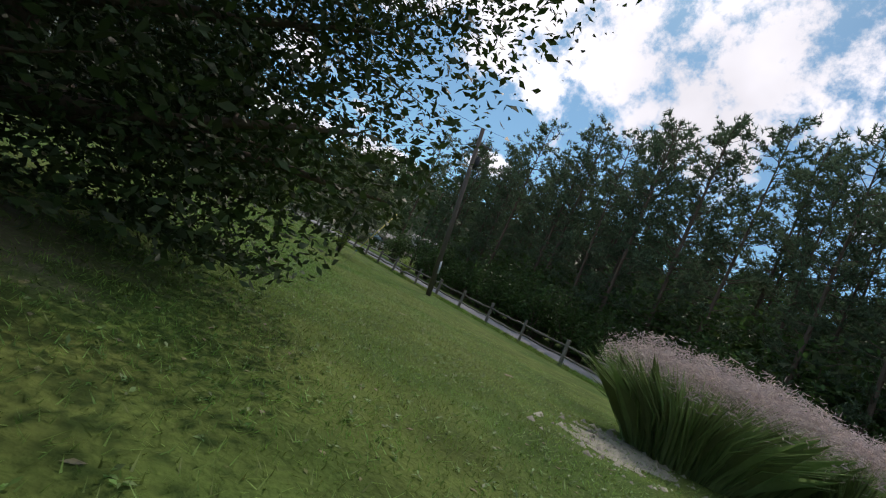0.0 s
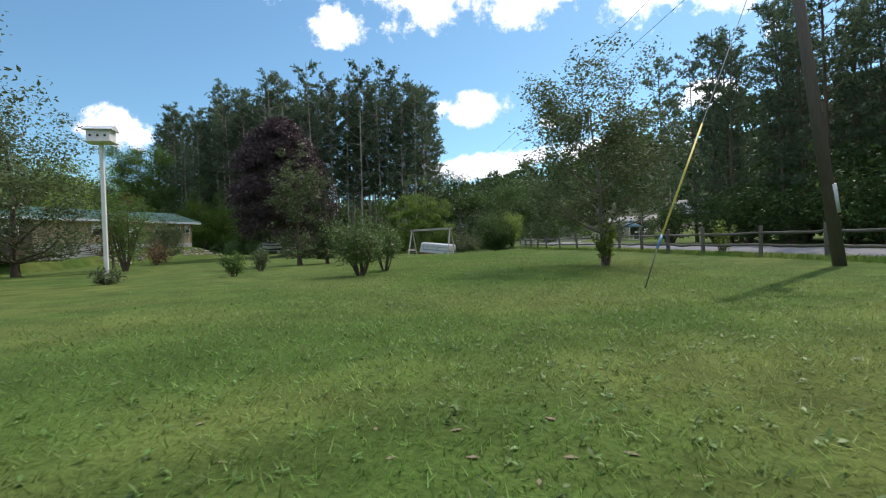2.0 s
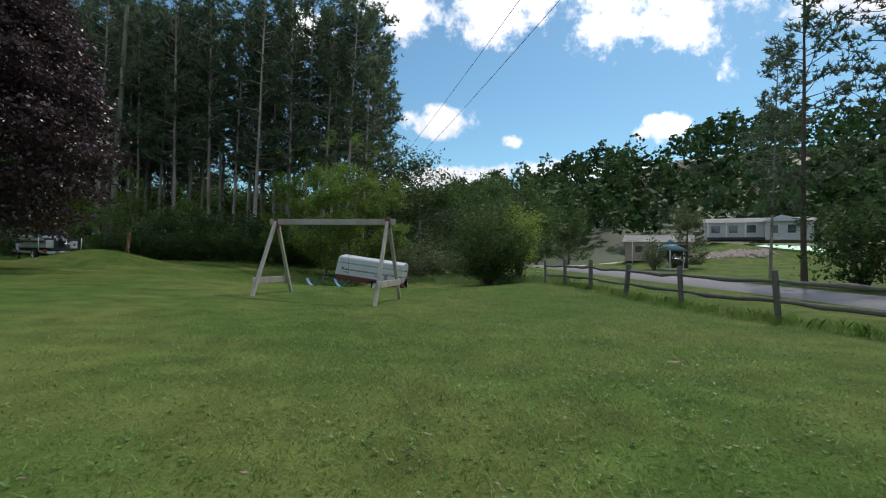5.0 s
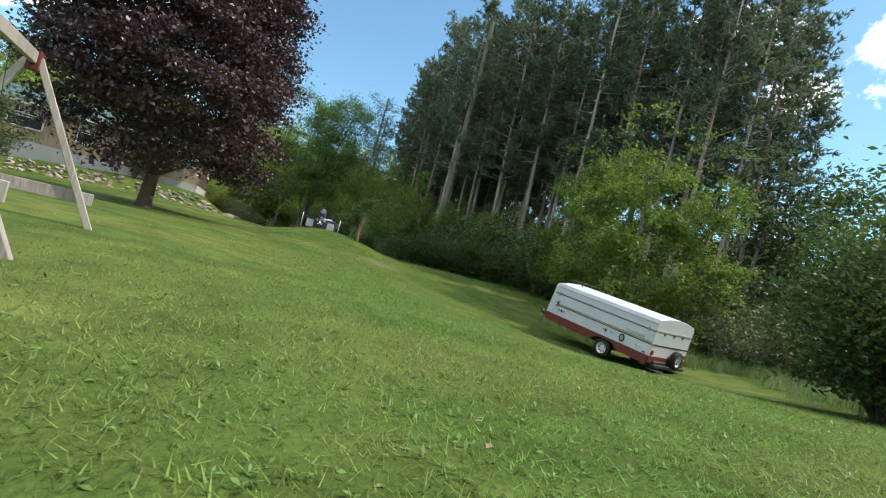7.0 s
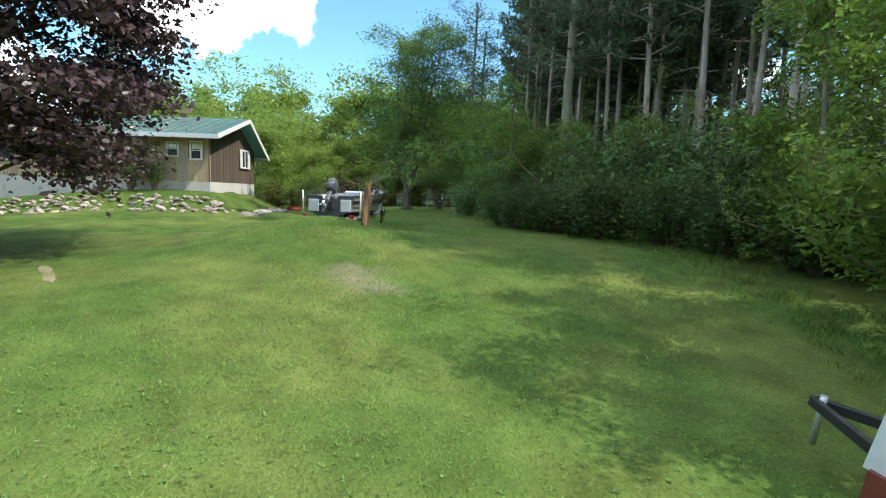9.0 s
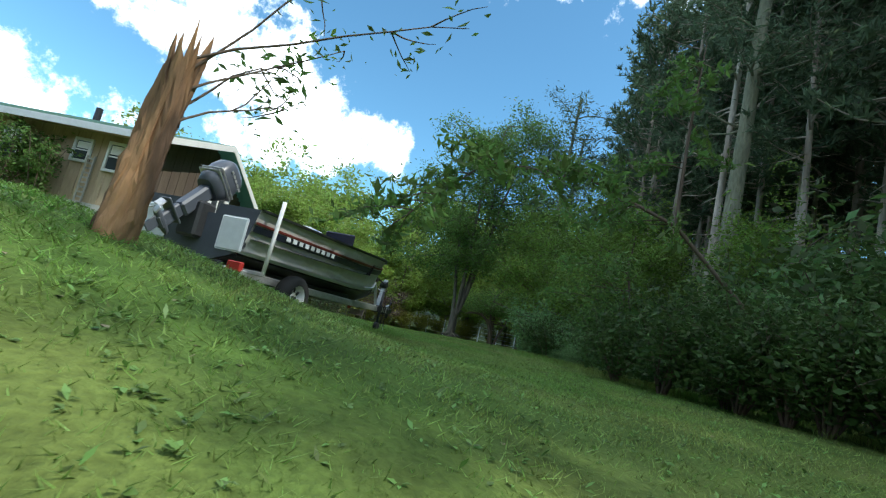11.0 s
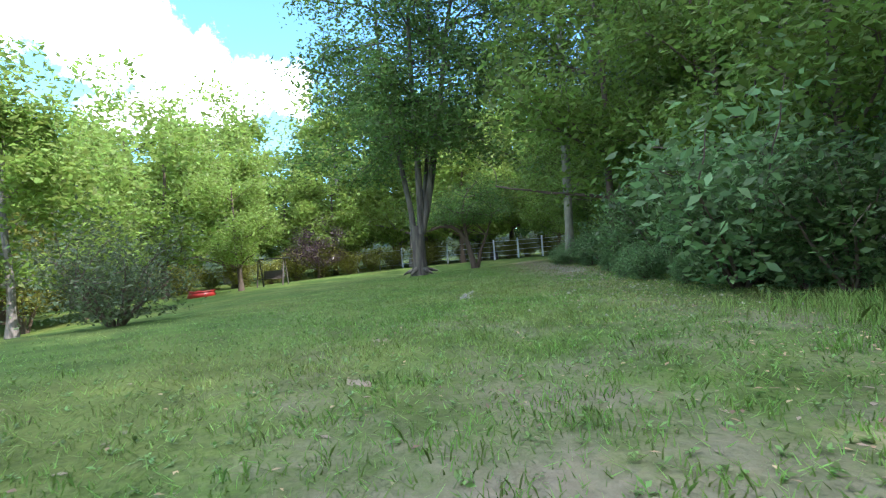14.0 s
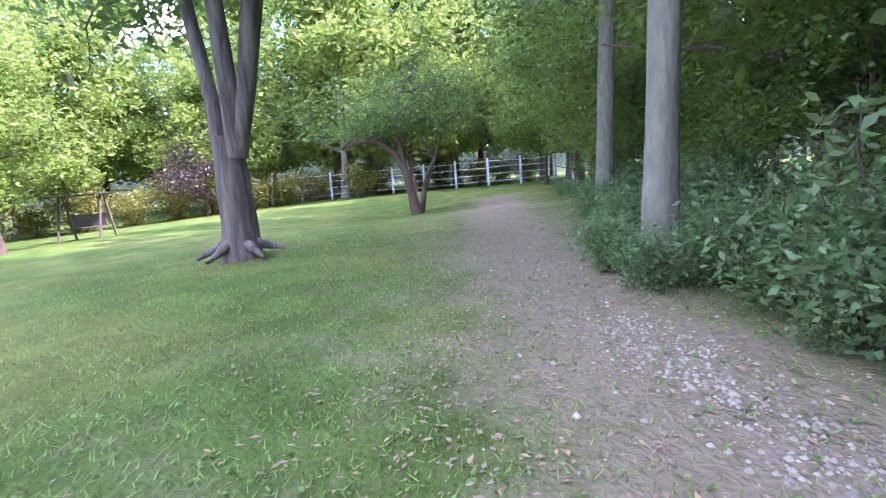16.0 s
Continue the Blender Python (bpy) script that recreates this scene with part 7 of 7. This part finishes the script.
flat_leaves("leaf_litter", TRACK[:7], 0.8, 4500, 0.035, DRY, "dry brown fallen leaves and bark bits along the bushes", "leaf litter", 43, 0.3, 0.03)
flat_leaves("leaf_litter", [(-24, 58), (-38, 64.5)], 1.8, 1200, 0.035, DRY, "scattered dry fallen leaves on the grass", "leaf litter", 44, 0.3, 0.04)

flat_leaves("bare_spots", [(-32, 62.2), (-36.6, 65.6), (-41, 68.0), (-50, 74)], 0.8, 9000, 0.04, DIRT, "bare worn soil spots in the thin grass of the track", "soil", 45, 0.03, 0.012)
flat_leaves("bare_spots", LAWN_WAY, 2.6, 6000, 0.05, DIRT, "small bare brown spots in the lawn", "soil", 46, 0.03, 0.008)


def tall_grass(name, way, width, n, h0, label, seed, mat):
    """Unmown tufts: long bent blades in clusters."""
    r = np.random.default_rng(seed)
    way = np.array(way, float)
    ln = np.linalg.norm(np.diff(way, axis=0), axis=1)
    m = n // 30
    k = r.choice(len(ln), m, p=ln / ln.sum())
    p = way[k] + (way[k + 1] - way[k]) * r.random((m, 1)) + r.standard_normal((m, 2)) * width
    p = np.repeat(p, 30, 0) + r.standard_normal((m * 30, 2)) * 0.08
    n = len(p)
    z = ground_z(p[:, 0], p[:, 1])
    a, a2 = r.random(n) * 6.283, r.random(n) * 6.283
    h = h0 * (0.5 + 0.8 * r.random(n))
    b = np.stack([p[:, 0], p[:, 1], z - 0.01], 1)
    w = np.stack([np.cos(a), np.sin(a), 0 * a], 1) * 0.0032
    lean = np.stack([np.cos(a2), np.sin(a2), 0 * a], 1) * (h * (0.2 + 0.5 * r.random(n)))[:, None]
    up = np.array([0, 0, 1.0])
    mid, tip = b + up * (h * 0.6)[:, None] + lean * 0.35, b + up * (h * 0.92)[:, None] + lean
    v = np.stack([b - w, b + w, mid + w * 0.8, tip, mid - w * 0.8], 1)
    ob = new(name, np_mesh(name, v, np.arange(5 * n).reshape(-1, 5), mat))
    return tagged(ob, label, "grass", kind="stuff")


tall_grass("tall_grass", [(10.4, -4), (10.1, 13), (9.6, 21), (8.1, 32), (7.4, 36.4), (7.1, 46)], 0.25, 24000, 0.2, "longer unmown grass along the fence", 51, BLADE)
tall_grass("tall_grass", [(-17.5, 53.6), (-20, 54.5), (-23.5, 55.7)], 0.5, 7000, 0.06, "longer unmown grass round the trailer", 52, BLADE)
tall_grass("tall_grass", [(-4, 56), (-12, 60.5), (-22, 61.2), (-29, 62.4)], 0.5, 18000, 0.15, "longer grass at the wood's edge", 53, BLADE)
tall_grass("tall_grass", [(-22, 56.2), (-31, 60.6), (-36, 64)], 1.3, 15000, 0.065, "uneven grass tufts on the track", 54, BLADE)
tall_grass("grass_tufts", LAWN_WAY, 2.7, 60000, 0.034, "denser paler tufts in the mown lawn", 56, BLADE)
tall_grass("tall_grass", [(8, 48.5), (2, 56.8), (-4, 55.5)], 0.6, 15000, 0.4, "tall weeds and grass behind the camper", 55, REED)

# ---- beyond the road ----
TEAL = material("teal_roof", (0.16, 0.30, 0.36), 0.5, 0.15, 1, 8, 0.1)
PALESIDING = material("pale_siding", (0.55, 0.55, 0.54), 0.7, 0.12, 0.8, 10, 0.1, stretch=(1, 1, 6))
TAN = material("tan_siding", (0.42, 0.35, 0.27), 0.8, 0.15, 0.8, 10, 0.1, stretch=(1, 1, 6))


def gable_roof(t, x0, x1, y0, y1, z, rise, mat, name="roof", over=0.35):
    b = bmesh.new()
    ym = (y0 + y1) / 2
    pts = [(x0 - over, y0 - over, z - 0.1), (x1 + over, y0 - over, z - 0.1), (x1 + over, ym, z + rise), (x0 - over, ym, z + rise), (x1 + over, y1 + over, z - 0.1), (x0 - over, y1 + over, z - 0.1)]
    v = [b.verts.new(p) for p in pts]
    b.faces.new((v[0], v[1], v[2], v[3]))
    b.faces.new((v[3], v[2], v[4], v[5]))
    bmesh.ops.solidify(b, geom=b.faces[:], thickness=0.12)
    return part(name, b, mat, t)


def mobile_home():
    t = thing("mobile_home", 50.2, 91.3, None, -36, "long low pale mobile home with a porch on a bank", "house")
    part("wall", box(-6.5, 6.5, -2.0, 2.0, -0.3, 2.3, 0.03), PALESIDING, t)
    gable_roof(t, -6.5, 6.5, -2.0, 2.0, 2.35, 0.7, CONCRETE)
    part("porch_wall", box(1.0, 5.0, -3.2, -2.0, -0.3, 2.3, 0.03), PALESIDING, t)
    b = bmesh.new()
    v = [b.verts.new(p) for p in ((0.7, -3.5, 2.25), (5.3, -3.5, 2.25), (3.0, -3.5, 3.2), (0.7, -0.5, 2.25), (5.3, -0.5, 2.25), (3.0, -0.5, 3.2))]
    for f in ((0, 1, 2), (0, 2, 5, 3), (1, 4, 5, 2), (3, 5, 4)):
        b.faces.new([v[i] for i in f])
    part("porch_roof", b, OFFWHITE, t)
    part("porch_deck", box(-6.0, 1.0, -3.4, -2.0, -0.3, 0.1, 0.02), DARK, t)
    for x in (-5.9, -3.6, -1.3):
        part("porch_post", box(x - 0.08, x + 0.08, -3.35, -3.2, 0.1, 2.3, 0.01), WHITE, t)
    for x in (-5.0, -2.8, -0.6):
        w = part("window", box(x - 0.55, x + 0.55, -2.03, -1.98, 0.8, 1.9, 0.01), GLASS, t, "dark window")
        part("frame", box(x - 0.62, x + 0.62, -2.05, -2.0, 1.9, 2.0), WHITE, w)
    for x in (2.0, 4.0):
        w = part("window", box(x - 0.45, x + 0.45, -3.23, -3.18, 0.7, 1.8, 0.01), GLASS, t, "dark window")
        part("frame", box(x - 0.52, x + 0.52, -3.25, -3.2, 1.8, 1.9), WHITE, w)


def garage():
    t = thing("garage", 34.5, 88.0, None, -30, "low tan garage with two dark openings beyond the road", "garage")
    part("wall", box(-4.5, 3.5, -2.5, 2.5, -0.4, 2.2, 0.03), TAN, t)
    gable_roof(t, -4.5, 3.5, -2.5, 2.5, 2.25, 0.9, CONCRETE)
    # dark sheets on the wall paint in the shade of the open doorways
    for x in (0.2, 2.2):
        part("garage_door", box(x - 0.85, x + 0.85, -2.54, -2.48, -0.3, 1.8, 0.01), DARK, t, "dark panel for the shade inside an open garage door")
    part("window", box(-3.2, -2.3, -2.54, -2.48, 0.8, 1.6, 0.01), GLASS, t)


def gazebo():
    t = thing("gazebo", 28.8, 75.7, None, 0, "small open gazebo with a pointed teal roof", "gazebo")
    for k in range(6):
        a = k * math.pi / 3
        cyl((1.5 * math.cos(a), 1.5 * math.sin(a), -0.2), (1.5 * math.cos(a), 1.5 * math.sin(a), 2.0), 0.06, WHITE, t, "post")
    cyl((0, 0, 2.0), (0, 0, 2.75), 1.9, TEAL, t, "roof", "pointed teal metal roof", 6, 0.45)
    cyl((0, 0, 2.75), (0, 0, 3.3), 0.55, TEAL, t, "cupola", "", 6, 0.02)
    cyl((0, 0, -0.3), (0, 0, 0.1), 1.8, CONCRETE, t, "floor_slab", "", 6)


def parked_car():
    t = thing("car", 32.0, 79.5, None, 55, "white parked car beside the garage", "car")
    b = bmesh.new()
    prof = [(-2.1, 0.35), (-2.15, 0.8), (-1.2, 0.92), (-0.6, 1.38), (0.9, 1.4), (1.6, 0.95), (2.1, 0.85), (2.15, 0.35)]
    v0 = [b.verts.new((x, -0.85, z)) for x, z in prof]
    v1 = [b.verts.new((x, 0.85, z)) for x, z in prof]
    b.faces.new(v0)
    b.faces.new(v1[::-1])
    for i in range(len(prof)):
        b.faces.new((v0[i], v1[i], v1[(i + 1) % len(prof)], v0[(i + 1) % len(prof)]))
    bmesh.ops.recalc_face_normals(b, faces=b.faces)
    body = part("body", b, WHITE, t, "white car body")
    part("side_window", box(-0.5, 0.85, -0.87, -0.84, 0.95, 1.3, 0.02), GLASS, body)
    for x in (-1.35, 1.35):
        for k in (-1, 1):
            cyl((x, k * 0.72, 0.33), (x, k * 0.9, 0.33), 0.33, BLACK, t, "wheel", "black tyre", 18)


def yard_frame(x, y, rz, h, w, label):
    t = thing("pipe_frame", x, y, None, rz, label, "pipe frame")
    for s in (0, 1):
        cyl((w * s, 0, -0.2), (w * s, 0, h), 0.045, WHITE, t, "post", sides=10)
    cyl((-0.3, 0, h), (w + 0.3, 0, h), 0.04, WHITE, t, "crossbar", sides=10)
    return t


mobile_home()
garage()
gazebo()
parked_car()
yard_frame(26.7, 80.3, 5, 3.2, 3.4, "tall white pipe frame in a yard beyond the road")
tagged(drape("driveway", [(13.9, 86), (22, 90.5), (29, 92.5), (34, 88), (40, 82)], 2.6, CONCRETE, 61, 0.05), "pale gravel driveway beyond the road", "driveway", kind="structure")
scatter_stones("rock_bank", [(33.5, 86.8), (38, 84.6), (44, 81.5)], 0.9, 700, 0.26, STONE, "bank of pale loose stones below the mobile home", 62)
tag_tree(place(broadleaf("willow", 110, 8.2, 2.4, 0.16, 0.9, LEAF_OLIVE, BARK, 9000, 0.16, gaps=0.0, limbs=18, low=0.3), 30.6, 75.6), "soft grey-green willow beyond the road")
tag_tree(place(shrub("round_bush", 111, 3.0, 1.5, LEAF_OLIVE, 3000, 0.15, 10), 26.0, 73.8), "rounded grey-green bush in the yard beyond the road", "bush")

# ---- far lawn: board fence, garden swing, tub ----


def board_fence():
    r = np.random.default_rng(71)
    a, b = Vector((-75, 69.5)), Vector((-62.5, 88))
    t = thing("board_fence", a.x, a.y, gz(a.x, a.y), 0, "weathered whitish three-rail board fence beyond the far lawn", "fence")
    o = t.matrix_world.translation
    n = 10
    pts = [a.lerp(b, i / n) for i in range(n + 1)]
    P3 = [Vector((p.x, p.y, gz(p.x, p.y))) - o for p in pts]
    for p in P3:
        part("post", beam(p - Vector((0, 0, 0.2)), p + Vector((0.03 * r.standard_normal(), 0, 1.9)), 0.12, 0.12), OFFWHITE, t)
    for p, q in zip(P3, P3[1:]):
        for h in (0.35, 0.8, 1.25, 1.7):
            part("board", beam(p + Vector((0, 0, h + 0.04 * r.standard_normal())), q + Vector((0, 0, h + 0.04 * r.standard_normal())), 0.14, 0.03, 0.004), OFFWHITE, t)


board_fence()


def garden_swing():
    t = thing("garden_swing", -60.5, 61.8, None, 60, "dark roofed wooden garden swing on the far lawn", "garden swing")
    for s in (-1, 1):
        for k in (-1, 1):
            part("leg", beam((s * 0.85, k * 0.5, -0.1), (s * 0.85, k * 0.1, 1.75), 0.07, 0.07), POLEWOOD, t)
    part("canopy", box(-1.05, 1.05, -0.6, 0.6, 1.75, 1.82, 0.02), DARK, t, "dark flat canopy")
    part("seat", box(-0.7, 0.7, -0.25, 0.25, 0.45, 0.5, 0.01), POLEWOOD, t)
    part("backrest", box(-0.7, 0.7, 0.24, 0.3, 0.5, 1.0, 0.01), POLEWOOD, t)
    for s in (-1, 1):
        cyl((s * 0.65, 0, 0.5), (s * 0.65, 0, 1.75), 0.012, DARK, t, "chain", sides=6)


garden_swing()


def tub():
    t = thing("plastic_tub", -56.5, 57.6, None, 10, "low red plastic tub lying on the far lawn", "tub")
    cyl((0, 0, -0.02), (0, 0, 0.3), 0.75, RED, t, "bowl", "", 20, 0.65)
    cyl((0, 0, 0.28), (0, 0, 0.34), 0.7, RED, t, "rim", "", 20, 0.68)


tub()
